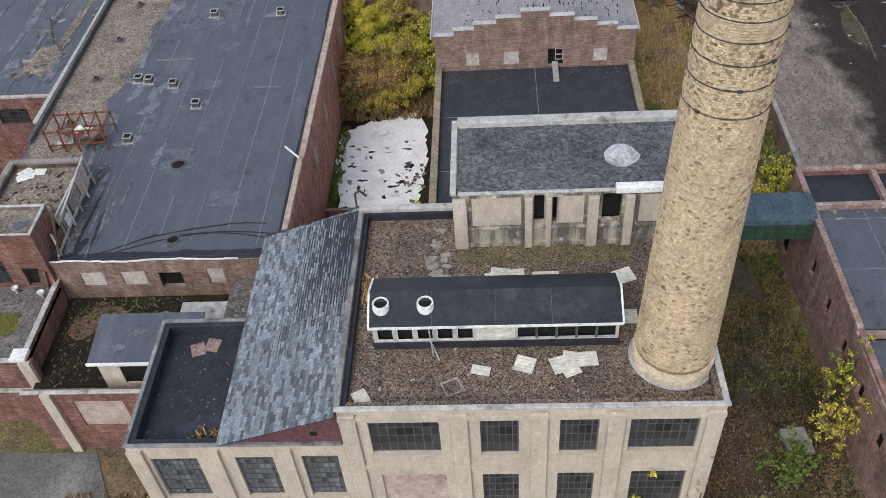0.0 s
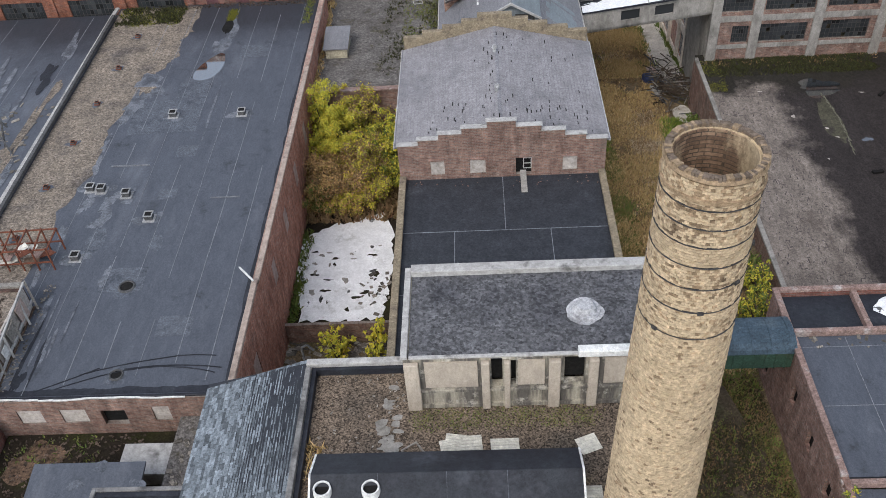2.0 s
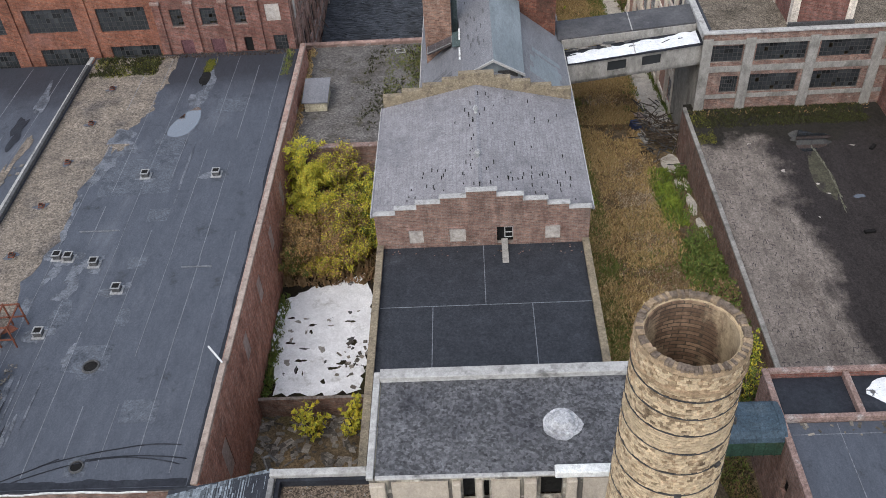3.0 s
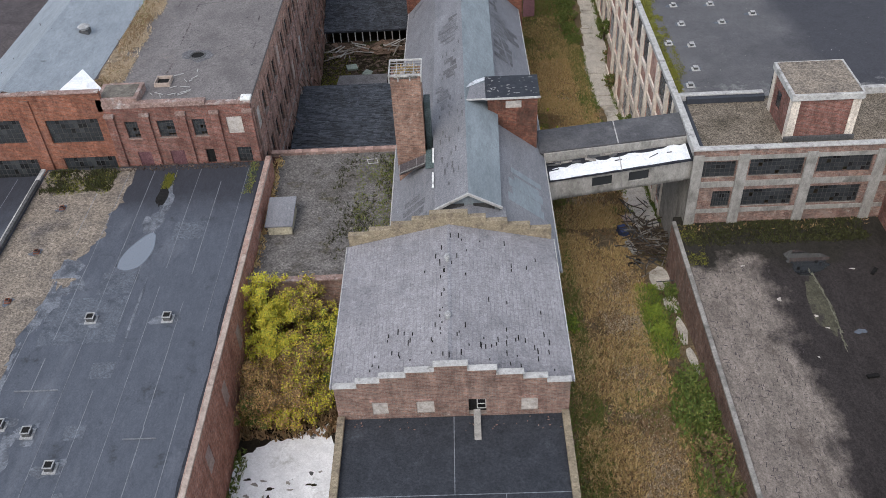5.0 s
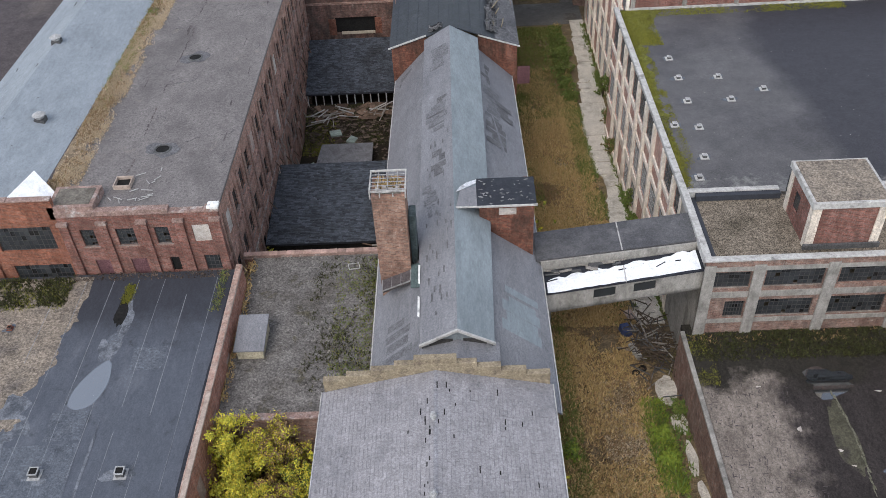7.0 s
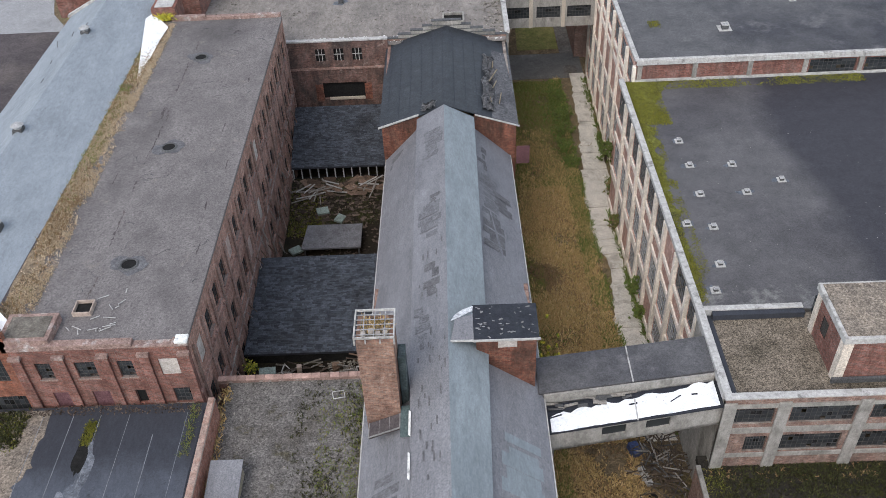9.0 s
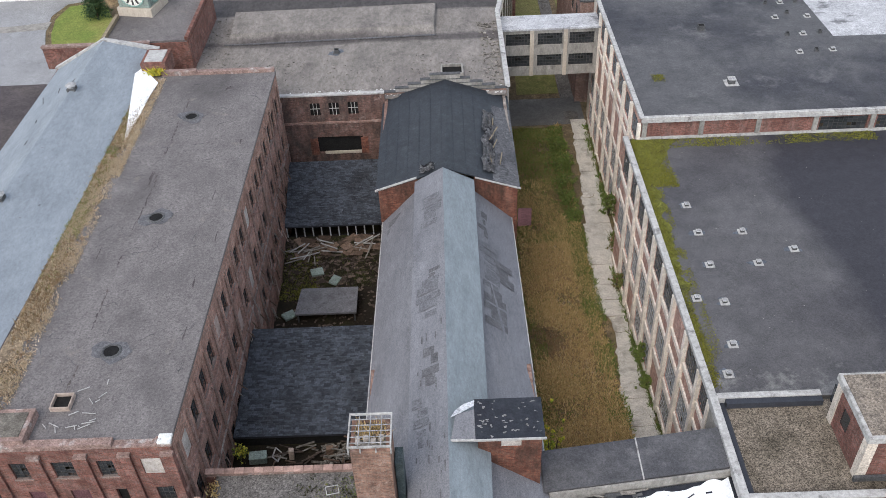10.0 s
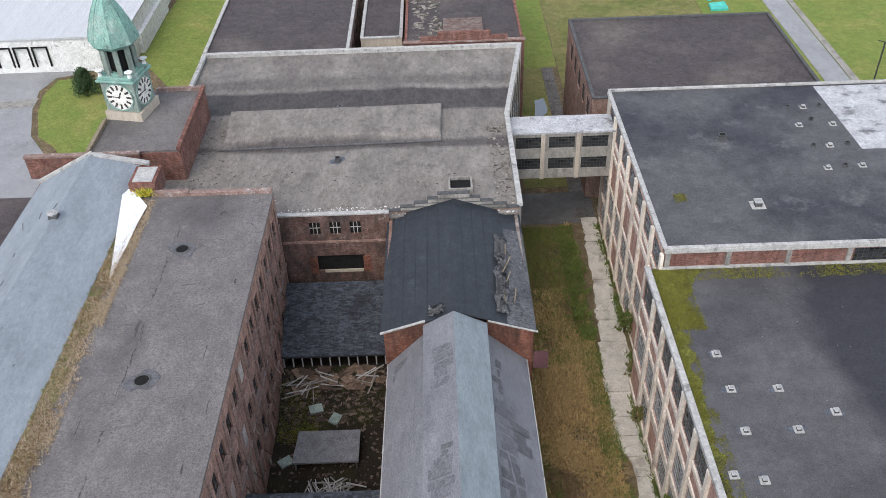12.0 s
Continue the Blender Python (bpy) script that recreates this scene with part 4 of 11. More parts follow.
MX0, MX1, MY0, MY1 = -2.45, 9.95, 42.9, 45.85
slots = [(MX0 + 0.2 + i * 1.02, MX0 + 1.0 + i * 1.02, 12.5, 13.5) for i in range(5)] + [(MX0 + 5.3, MX0 + 7.2, 12.5, 13.5)] + [(MX0 + 7.35 + i * 1.0, MX0 + 8.25 + i * 1.0, 12.5, 13.5) for i in range(5)]
bm = bmesh.new()
wall(bm, "-y", MY0, 0.12, MX0, MX1, ZR, 13.75, slots)
wall(bm, "+y", MY1, 0.12, MX0, MX1, ZR, 13.75)
wall(bm, "-x", MX0, 0.12, MY0 + 0.12, MY1 - 0.12, ZR, 13.75)
wall(bm, "+x", MX1, 0.12, MY0 + 0.12, MY1 - 0.12, ZR, 13.75)
part("wall", bm, "coping", mon)
# added black sheet stands in for the unlit space behind the slots
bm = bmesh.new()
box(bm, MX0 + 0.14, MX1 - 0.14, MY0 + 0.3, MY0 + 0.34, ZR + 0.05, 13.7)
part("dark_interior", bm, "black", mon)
bm = bmesh.new()
box(bm, MX0 - 0.05, MX1 + 0.05, MY0 - 0.1, MY0 - 0.004, ZR, 12.4)
part("base_flashing", bm, "membrane_dark", mon)
infill(mon, "-y", MY0, slots[5], "white_sheet", 0.03, "window_panel")
for k, h in enumerate(slots[:5]):
    bm = bmesh.new()
    box(bm, h[0], h[1], MY0 + 0.02, MY0 + 0.06, 12.5, 12.56)
    box(bm, h[0], h[0] + 0.05, MY0 + 0.02, MY0 + 0.06, 12.56, 13.5)
    part("sash", bm, "white_sheet", mon)
for k in range(4):
    bm = bmesh.new()
    x = MX0 + 8.3 + k * 1.0
    box(bm, x - 0.06, x + 0.06, MY0 - 0.02, MY0 - 0.003, 12.5, 13.5)
    part("mullion", bm, "rubber", mon)
trnd = random.Random(61)
for k in range(9):
    bm = bmesh.new()
    x = MX0 + k * 1.38
    obox(bm, pose(x + 0.7, MY0 - 0.03, 13.58 + trnd.uniform(-0.05, 0.02), 0, trnd.uniform(-2.5, 2.5), 0), 1.36, 0.03, trnd.uniform(0.1, 0.22))
    part("torn_fascia", bm, "white_paint", mon)
bm = bmesh.new()
sheet(bm, [(MX0 - 0.15, MY0 - 0.2, 13.8), (MX1 + 0.15, MY0 - 0.2, 13.8), (MX1 + 0.15, (MY0 + MY1) / 2, 14.65), (MX0 - 0.15, (MY0 + MY1) / 2, 14.65)], 0.1)
sheet(bm, [(MX0 - 0.15, (MY0 + MY1) / 2, 14.65), (MX1 + 0.15, (MY0 + MY1) / 2, 14.65), (MX1 + 0.15, MY1 + 0.2, 13.85), (MX0 - 0.15, MY1 + 0.2, 13.85)], 0.1)
part("roof", bm, "membrane_dark", mon)
bm = bmesh.new()
for x in (MX0 - 0.18, MX1 + 0.1):
    sheet(bm, [(x, MY0 - 0.2, 13.83), (x + 0.1, MY0 - 0.2, 13.83), (x + 0.1, (MY0 + MY1) / 2, 14.68), (x, (MY0 + MY1) / 2, 14.68)], 0.14)
    sheet(bm, [(x, (MY0 + MY1) / 2, 14.68), (x + 0.1, (MY0 + MY1) / 2, 14.68), (x + 0.1, MY1 + 0.2, 13.88), (x, MY1 + 0.2, 13.88)], 0.14)
box(bm, MX0 - 0.15, MX1 + 0.15, MY0 - 0.26, MY0 - 0.2, 13.68, 13.83)
part("edge_trim", bm, "white_paint", mon)
bm = bmesh.new()
for x in (0.6, 3.8, 6.6):
    sheet(bm, [(x, MY0 - 0.2, 13.812), (x + 0.02, MY0 - 0.2, 13.812), (x + 0.02, (MY0 + MY1) / 2, 14.662), (x, (MY0 + MY1) / 2, 14.662)], 0.01)
sheet(bm, [(MX0, 43.6, 14.05), (MX1, 43.6, 14.05), (MX1, 43.65, 14.075), (MX0, 43.65, 14.075)], 0.012)
part("seam", bm, "patch", mon)
for x in (-1.95, 0.3):
    v = thing("round_vent", "open round white metal vent collar with black throat on the roof", "roof vent", group="round vents on the roof monitor")
    z = 14.0
    bm = bmesh.new()
    tube(bm, (x, 43.7), 0.48, 0.42, z - 0.1, z + 0.55, 22, inner=(0.40, 0.34))
    part("collar", bm, "white_paint", v, smooth=False)
    bm = bmesh.new()
    tube(bm, (x, 43.7), 0.39, 0.35, z + 0.1, z + 0.4, 22)
    part("throat", bm, "black", v)
bm = bmesh.new()
rod(bm, (0.6, 42.3, ZR), (0.45, 42.72, 13.5), 0.03)
rod(bm, (0.9, 42.0, ZR + 0.03), (0.55, 42.7, ZR + 0.5), 0.03)
single("bent_rod", bm, "grey_metal", "thin bent metal rod leaning on the roof monitor", "rod")


def panel(x, y, z, rz, w=1.05, h=0.95, tilt=3.0):
    ob = thing("loose_sheet", "pale white ribbed roof-light panel lying loose on the gravel roof", "sheet", group="fallen white panels")
    bm = bmesh.new()
    m = pose(x, y, z, tilt, 1.5, rz)
    obox(bm, m, w, h, 0.03)
    part("sheet", bm, "white_sheet", ob)
    bm = bmesh.new()
    for i in range(5):
        obox(bm, m @ pose(0, -h / 2 + h * (i + 0.5) / 5, 0.03), w * 0.96, 0.05, 0.035)
    part("rib", bm, "white_sheet", ob)


for p in ((3.0, 41.3, -12, 0.95, 0.55), (5.2, 41.6, -18, 1.0, 0.95), (7.0, 41.55, 18, 1.0, 1.0), (7.55, 41.9, -10, 0.9, 0.9), (8.35, 41.9, 5, 1.0, 0.85), (7.45, 41.25, 25, 0.9, 0.8), (10.65, 44.6, 0, 1.05, 0.95),
          (10.8, 47.5, 22, 1.1, 0.95), (4.2, 47.75, -8, 1.3, 1.0), (4.9, 47.7, 5, 1.1, 0.9), (6.6, 47.6, 2, 1.45, 0.75), (3.7, 47.6, 12, 0.8, 0.7), (-2.9, 39.75, 30, 0.75, 0.9)):
    panel(p[0], p[1], ZR + 0.07 + 0.05 * random.random(), p[2], p[3], p[4], random.uniform(1, 7))
for x, y, r in ((1.6, 40.3, 25), (1.95, 47.3, 35)):
    bm = bmesh.new()
    m = pose(x, y, ZR + 0.06, 0, 3, r)
    for a in (-1, 1):
        obox(bm, m @ pose(0, a * 0.42, 0), 0.95, 0.08, 0.08)
        obox(bm, m @ pose(a * 0.44, 0, 0), 0.08, 0.78, 0.08)
    single("wooden_frame", bm, "wood_grey", "empty square weathered timber frame lying on the gravel roof", "frame", "timber frames")
litter("roof_litter", (-3.4, 14, 39.4, 43.3), 150, "wood_grey", "small pale bits and twigs on the gravel roof", 3, lambda x, y: ZR, (0.03, 0.25), flat=0.02)
litter("roof_litter", (-3.4, 1.5, 47, 52.4), 60, "wood_grey", "small pale bits and twigs on the gravel roof", 4, lambda x, y: ZR, (0.03, 0.2), flat=0.02)
weeds("roof_weeds", (1.8, 11.5, 48.7, 49.9), 260, "grass_green", "green weeds along the foot of the concrete wall", 5, 0.16, 0.05, lambda x, y: ZR)
weeds("roof_weeds", (-3.5, -2.8, 45, 48), 40, "grass_dry", "tuft of yellow weeds at the roof edge", 6, 0.4, 0.05, lambda x, y: ZR)

# ---------------------------------------------------------------- brick stack
SC, SZ0, SZ1, SR0, SR1 = (12.55, 42.05), ZR, 33.9, 1.95, 1.5
stack = thing("factory_chimney", "tall round tapering buff brick factory chimney with iron bands", "chimney")


def stack_r(z):
    return SR0 + (SR1 - SR0) * (z - SZ0) / (SZ1 - SZ0)


bm = bmesh.new()
tube(bm, SC, stack_r(SZ0) - 0.045, SR1 - 0.045, SZ0, SZ1 - 0.02, 64, inner=(1.2, SR1 - 0.22))
part("mortar_core", bm, "stack_mortar", stack, smooth=True)
bm = bmesh.new()
tube(bm, SC, SR1 - 0.27, SR1 - 0.27, SZ1 - 9, SZ1 - 0.05, 48, inner=(SR1 - 0.23, SR1 - 0.23))
bmesh.ops.reverse_faces(bm, faces=bm.faces[:])
part("lining", bm, "stack_inside", stack)
bm = bmesh.new()
tube(bm, SC, SR1 - 0.24, SR1 - 0.24, SZ1 - 9.2, SZ1 - 9, 32)
part("flue_bottom", bm, "black", stack)
bm = bmesh.new()
tube(bm, SC, 2.16, 2.12, SZ0, SZ0 + 0.1, 48)
part("base_kerb", bm, "coping", stack)
bm = bmesh.new()
tube(bm, SC, 2.06, 1.99, SZ0 + 0.1, SZ0 + 0.85, 48)
part("base_collar", bm, "stack_pale", stack)
for z in (27.5, 28.7, 29.7, 30.6, 31.4, 32.1, 32.8):
    bm = bmesh.new()
    tube(bm, SC, stack_r(z) + 0.03, stack_r(z) + 0.03, z, z + 0.04, 56, inner=(stack_r(z) - 0.02, stack_r(z) - 0.02))
    obox(bm, Matrix.Translation((SC[0], SC[1], z + 0.05)) @ pose(0, 0, 0, 0, 0, 200 + z * 40) @ pose(stack_r(z) + 0.06, 0, 0), 0.08, 0.2, 0.1)
    part("iron_band", bm, "steel_dark", stack)
bm = bmesh.new()
tube(bm, SC, SR1 + 0.06, SR1 + 0.09, SZ1 - 0.85, SZ1 - 0.7, 56, inner=(SR1 - 0.05, SR1 - 0.05))
tube(bm, SC, SR1 + 0.06, SR1 + 0.02, SZ1 - 0.1, SZ1 + 0.02, 56, inner=(SR1 - 0.18, SR1 - 0.18))
part("top_ring", bm, "stack_dark", stack)
for k in range(84):
    bm = bmesh.new()
    a = k * 2 * math.pi / 84
    obox(bm, Matrix.Translation((SC[0], SC[1], SZ1 + 0.05 + random.uniform(-0.02, 0.03))) @ pose(0, 0, 0, 0, 0, math.degrees(a)) @ pose(SR1 - 0.09, 0, 0), random.uniform(0.17, 0.25), 0.10, random.uniform(0.08, 0.14))
    part("rim_brick", bm, "stack_soot" if random.random() < 0.6 else "stack_dark", stack)
# each brick of the shaft: the upper courses that face the walk are pieces of their own
COURSE, NB = 0.11, 66
brick_verts = [(-0.5, 0, -0.5), (0.5, 0, -0.5), (0.5, 0.06, -0.5), (-0.5, 0.06, -0.5), (-0.5, 0, 0.5), (0.5, 0, 0.5), (0.5, 0.06, 0.5), (-0.5, 0.06, 0.5)]
brick_faces = [(0, 1, 5, 4), (1, 2, 6, 5), (3, 0, 4, 7), (4, 5, 6, 7), (3, 2, 1, 0)]
one_brick = bpy.data.meshes.new("brick")
one_brick.from_pydata(brick_verts, [], brick_faces)
one_brick.materials.append(M["stack_brick_piece"])
rnd = random.Random(8)
vs, fs, dvs, dfs = [], [], [], []
n_course = int((SZ1 - 0.1 - SZ0 - 1.1) / COURSE)
single_bricks = []
for c in range(n_course):
    z = SZ0 + 1.1 + (c + 0.5) * COURSE
    r = stack_r(z)
    step = 2 * math.pi / NB
    for k in range(NB):
        a = (k + (0.5 if c % 2 else 0) + rnd.uniform(-0.06, 0.06)) * step
        w, out = r * step * rnd.uniform(0.90, 0.97), rnd.uniform(-0.012, 0.02)
        h = COURSE * rnd.uniform(0.84, 0.93)
        if rnd.random() < 0.04:
            out -= 0.04
        m = Matrix.Translation((SC[0], SC[1], z)) @ pose(0, 0, 0, 0, 0, math.degrees(a) + 90) @ Matrix.Translation((0, -(r + out), 0)) @ Matrix.Diagonal((w, 1, h, 1))
        if 30.6 < z < 32.6 and math.sin(a) < 0.1 and len(single_bricks) < 290:
            single_bricks.append(m)
            continue
        tv, tf = (dvs, dfs) if (z > 27 and rnd.random() < (z - 26) / 20) or rnd.random() < 0.05 + 0.22 * max(0, noise.noise((a * 1.6, z * 9.0, 3.0))) else (vs, fs)
        o = len(tv)
        tv += [tuple(m @ Vector(p)) for p in brick_verts]
        tf += [tuple(i + o for i in f) for f in brick_faces]
for nm, a, b, mt in (("brickwork", vs, fs, "stack_brick"), ("sooty_brickwork", dvs, dfs, "stack_dark")):
    me = bpy.data.meshes.new(nm)
    me.from_pydata(a, [], b)
    me.materials.append(M[mt])
    ob = new(nm, me)
    ob.parent = stack
    tagged(ob, kind="stuff")
single_brick_list = [(one_brick, m, stack) for m in single_bricks]
# the old stack is slightly out of plumb
stack.matrix_basis = Matrix.Translation((SC[0], SC[1], SZ0)) @ pose(0, 0, 0, -0.94, 0.81, 0) @ Matrix.Translation((-SC[0], -SC[1], -SZ0))

# ---------------------------------------------------------------- upper concrete block behind
block = thing("concrete_tower_block", "stained cream concrete block with pilasters and flat gravel roof", "building")
BX0, BX1, BY0, BY1 = 1.6, 15.2, 50.2, 56.5
holes = [(6.05, 6.62, 13.55, 15.7), (7.05, 7.3, 13.6, 15.5), (9.75, 10.8, 13.6, 15.65)]
bm = bmesh.new()
wall(bm, "-y", BY0, 0.4, BX0, BX1, -5.2, 15.85, holes)
part("wall", bm, "cream_dirty", block)
for sd, ps, u0, u1 in (("-x", BX0, BY0 + 0.4, BY1), ("+x", BX1, BY0 + 0.4, BY1), ("+y", BY1, BX0 + 0.4, BX1 - 0.4)):
    bm = bmesh.new()
    wall(bm, sd, ps, 0.4, u0, u1, -5.2, 15.85)
    part("wall", bm, "cream_dirty", block)
for x, w in ((2.0, 0.75), (5.75, 0.42), (6.85, 0.3), (9.25, 0.6), (11.2, 0.5)):
    bm = bmesh.new()
    box(bm, x - w / 2, x + w / 2, BY0 - 0.3, BY0 - 0.003, ZR, 15.6)
    bmesh.ops.bevel(bm, geom=bm.edges[:], offset=0.04, segments=1, affect="EDGES")
    part("pilaster", bm, "cream", block)
bm = bmesh.new()
box(bm, BX0 + 0.05, BX1, BY0 - 0.16, BY0 - 0.005, 12.0, 12.25)
box(bm, BX0 + 0.05, BX1, BY0 - 0.22, BY0 - 0.005, 13.35, 13.5)
part("ledge", bm, "cream_dirty", block)
for h in ((2.65, 5.35, 13.6, 15.55), (7.4, 8.75, 13.65, 15.55), (11.75, 14.4, 13.6, 15.55)):
    bm = bmesh.new()
    box(bm, h[0], h[1], BY0 - 0.09, BY0 - 0.004, h[2], h[3])
    part("plaster_panel", bm, "cream", block)
# black panels stand in for the darkness inside these openings
for h in holes:
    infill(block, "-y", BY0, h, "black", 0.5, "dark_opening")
flat_roof(block, BX0 + 0.3, BX1 - 0.3, BY0 + 0.05, BY1 - 0.4, 15.9, 15.9, "gravel_dark")
curb(block, [(BX0 - 0.1, BX0 + 0.24, BY0 - 0.1, BY1 + 0.1, 15.85, 16.06), (BX0 + 0.24, BX1 + 0.15, BY1 - 0.5, BY1 + 0.15, 15.85, 16.25), (BX1 - 0.3, BX1 + 0.12, BY0, BY1 - 0.5, 15.85, 16.1),
             (BX0 + 0.32, 10.4, BY0 - 0.12, BY0 + 0.1, 15.85, 15.98)])
bm = bmesh.new()
box(bm, 10.4, 13.4, BY0 - 0.15, BY0 + 0.35, 15.7, 16.15)
bmesh.ops.bevel(bm, geom=bm.edges[:], offset=0.05, segments=1, affect="EDGES")
part("bare_parapet", bm, "white_paint", block, "clean white parapet stone")
bm = bmesh.new()
tube(bm, (11.0, 53.1), 0.84, 0.8, 15.9, 16.05, 28)
tube(bm, (11.0, 53.1), 0.66, 0.42, 16.05, 16.35, 24)
blob(bm, 11.0, 52.95, 0.92, 0.94, 15.93, seed=4, wob=0.15, th=0.03)
single("round_roof_cap", bm, "white_dirty", "low round white painted cap on the gravel roof", "roof cap")

# ---------------------------------------------------------------- left front wing with the shingled shed roof
wing = thing("front_wing", "one-storey cream wing with black flat roof and tall steel windows", "building")
wh = [(-14.4, -11.9, 4.4, 8.25), (-9.9, -7.9, 4.4, 8.3), (-6.4, -4.5, 4.4, 8.35)]
bm = bmesh.new()
wall(bm, "-y", 38.8, 0.4, -15.4, -4.02, -5.2, 9.4, wh)
wall(bm, "-x", -15.4, 0.4, 39.2, 47.2, -5.2, 9.4)
wall(bm, "+y", 47.2, 0.4, -15.0, -4.02, -5.2, 9.4)
part("wall", bm, "cream", wing)
for x in (-15.0, -11.0, -7.2):
    bm = bmesh.new()
    box(bm, x - 0.4, x + 0.4, 38.6, 38.796, -5.2, 9.1)
    part("pilaster", bm, "cream", wing)
for h in wh:
    window(wing, "-y", 38.8, h, 8 if h[1] - h[0] > 2.2 else 6, 8, sill="cream", frame="rubber", glass="glass_blue")
flat_roof(wing, -15.0, -4.4, 39.2, 46.8, 8.7, 8.7, "membrane_dark")
curb(wing, [(-15.5, -4.1, 38.7, 38.94, 9.4, 9.52), (-15.5, -15.26, 38.94, 47.3, 9.4, 9.52), (-15.26, -10.3, 47.06, 47.3, 9.4, 9.52)], "coping_grey")
bm = bmesh.new()
box(bm, -15.25, -14.94, 38.95, 47.05, 8.7, 9.43)
box(bm, -14.94, -10.4, 46.74, 47.05, 8.7, 9.43)
box(bm, -14.94, -10.4, 38.95, 39.24, 8.7, 9.43)
part("parapet_flashing", bm, "membrane_dark", wing)
for i, (x, y) in enumerate(((-13.2, 45.6), (-12.4, 45.9))):
    bm = bmesh.new()
    obox(bm, pose(x, y, 8.76, 0, 2, 20 - 30 * i), 0.8, 0.9, 0.05)
    single("loose_board", bm, "coping_red", "faded red board lying on the black roof", "board", "loose boards")
litter("roof_litter", (-14.8, -10.6, 39.4, 46.6), 110, "debris", "leaves and grit along the edges of the black roof", 9, lambda x, y: 8.7, (0.02, 0.12), flat=0.02)
weeds("roof_weeds", (-12.0, -10.7, 39.3, 40.2), 30, "grass_dry", "tuft of dry weeds on the black roof", 10, 0.35, 0.06, lambda x, y: 8.7)

shed = thing("shingled_shed_roof", "steep shed roof of blue-grey asphalt shingles over maroon boards", "roof")
SA, SB = (-10.45, 9.78), (-4.12, 12.1)


bm = bmesh.new()
sheet(bm, [(SA[0], 38.6, SA[1]), (SB[0], 38.6, SB[1]), (SB[0] - 0.1, 53.3, SB[1]), (SA[0], 53.9, SA[1])], 0.12)
part("deck", bm, "membrane_dark", shed)
bm = bmesh.new()
vsx = ((-10.3, 38.85, 9.62), (-4.05, 38.85, 9.62), (-4.05, 38.85, 11.95), (-10.3, 39.05, 9.62), (-4.05, 39.05, 9.62), (-4.05, 39.05, 11.95))
q = [bm.verts.new(p) for p in vsx]
for f in ((0, 1, 2), (5, 4, 3), (0, 3, 4, 1), (1, 4, 5, 2), (2, 5, 3, 0)):
    bm.faces.new([q[i] for i in f])
part("gable_boards", bm, "maroon", shed)
bm = bmesh.new()
box(bm, -5.6, -5.25, 38.8, 38.848, 10.2, 10.5)
part("gable_vent", bm, "black", shed)
bm = bmesh.new()
box(bm, -10.4, -10.1, 39.2, 53.6, 3.0, 9.6)
wall(bm, "+y", 53.6, 0.3, -10.1, -4.2, 3.0, 9.66)
part("wall", bm, "brick_brown", shed)
# shingle tabs: the front stretch singly, the rest joined
tab = bpy.data.meshes.new("shingle")
tab.from_pydata([(0, 0, 0), (1, 0, 0), (1, 1, 0), (0, 1, 0), (0, 0, 1), (1, 0, 0.25), (1, 1, 0.25), (0, 1, 1)], [], [(4, 5, 6, 7), (0, 1, 5, 4), (2, 3, 7, 6), (3, 0, 4, 7), (1, 2, 6, 5)])
tab.materials.append(M["shingle_piece"])
rnd = random.Random(12)
tabs, vs, fs = [], [], []
slope = math.degrees(math.atan2(SB[1] - SA[1], SB[0] - SA[0]))
length = math.hypot(SB[0] - SA[0], SB[1] - SA[1])
rows_n = 38
for i in range(rows_n):
    y = 38.55 - rnd.uniform(0, 0.6)
    while y < 53.5:
        ln = rnd.choice((0.3, 0.45, 0.6, 0.8))
        ya, yb = max(y, 38.55), min(y + ln, 53.6)
        s0 = length * i / rows_n - 0.02
        if yb - ya > 0.1:
            m = Matrix.Translation((SA[0], ya, SA[1])) @ pose(0, 0, 0, 0, -slope, 0) @ Matrix.Translation((s0, 0, 0)) @ Matrix.Diagonal((length / rows_n + 0.03, yb - ya - 0.02, rnd.uniform(0.022, 0.04), 1))
            if ya < 44.5 and len(tabs) < 290 and 2 < i:
                tabs.append(m)
            else:
                o = len(vs)
                vs += [tuple(m @ Vector(p)) for p in ((0, 0, 0), (1, 0, 0), (1, 1, 0), (0, 1, 0), (0, 0, 1), (1, 0, 0.25), (1, 1, 0.25), (0, 1, 1))]
                fs += [tuple(k + o for k in f) for f in ((4, 5, 6, 7), (0, 1, 5, 4), (2, 3, 7, 6), (3, 0, 4, 7), (1, 2, 6, 5))]
        y += ln
me = bpy.data.meshes.new("shingle_layer")
me.from_pydata(vs, [], fs)
me.materials.append(M["shingle"])
ob = tagged(new("shingle_layer", me), kind="stuff")
ob.parent = shed
single_shingle_list = [(tab, m, shed) for m in tabs]

# ---------------------------------------------------------------- long weave shed with black membrane roof
shed_l = thing("long_weave_shed", "long low brick mill shed with patched black membrane roof", "building")
LX0, LX1, LY0, LY1, LZ = -34.8, -11.4, 57.9, 114.6, 3.7
front_h = [(-26.4, -24.7, 1.2, 2.6), (-23.4, -21.6, 1.2, 2.6), (-17.0, -15.8, 1.2, 2.7)]
front_d = (-20.6, -18.9, 0.9, 2.4)
side_h = [(72.0 + i * 6.4, 73.4 + i * 6.4, -0.4, 2.0) for i in range(6)]
bm = bmesh.new()
wall(bm, "-y", LY0, 0.4, -28.4, -11.0, -5.2, LZ - 0.1, front_h + [front_d])
part("front_wall", bm, "brick_brown", shed_l)
bm = bmesh.new()
wall(bm, "+x", LX1 + 0.35, 0.5, LY0 + 0.4, LY1, -11, LZ + 0.35, side_h + [(62.5, 64.0, -2.2, 1.2)])
part("side_wall", bm, "brick_red", shed_l)
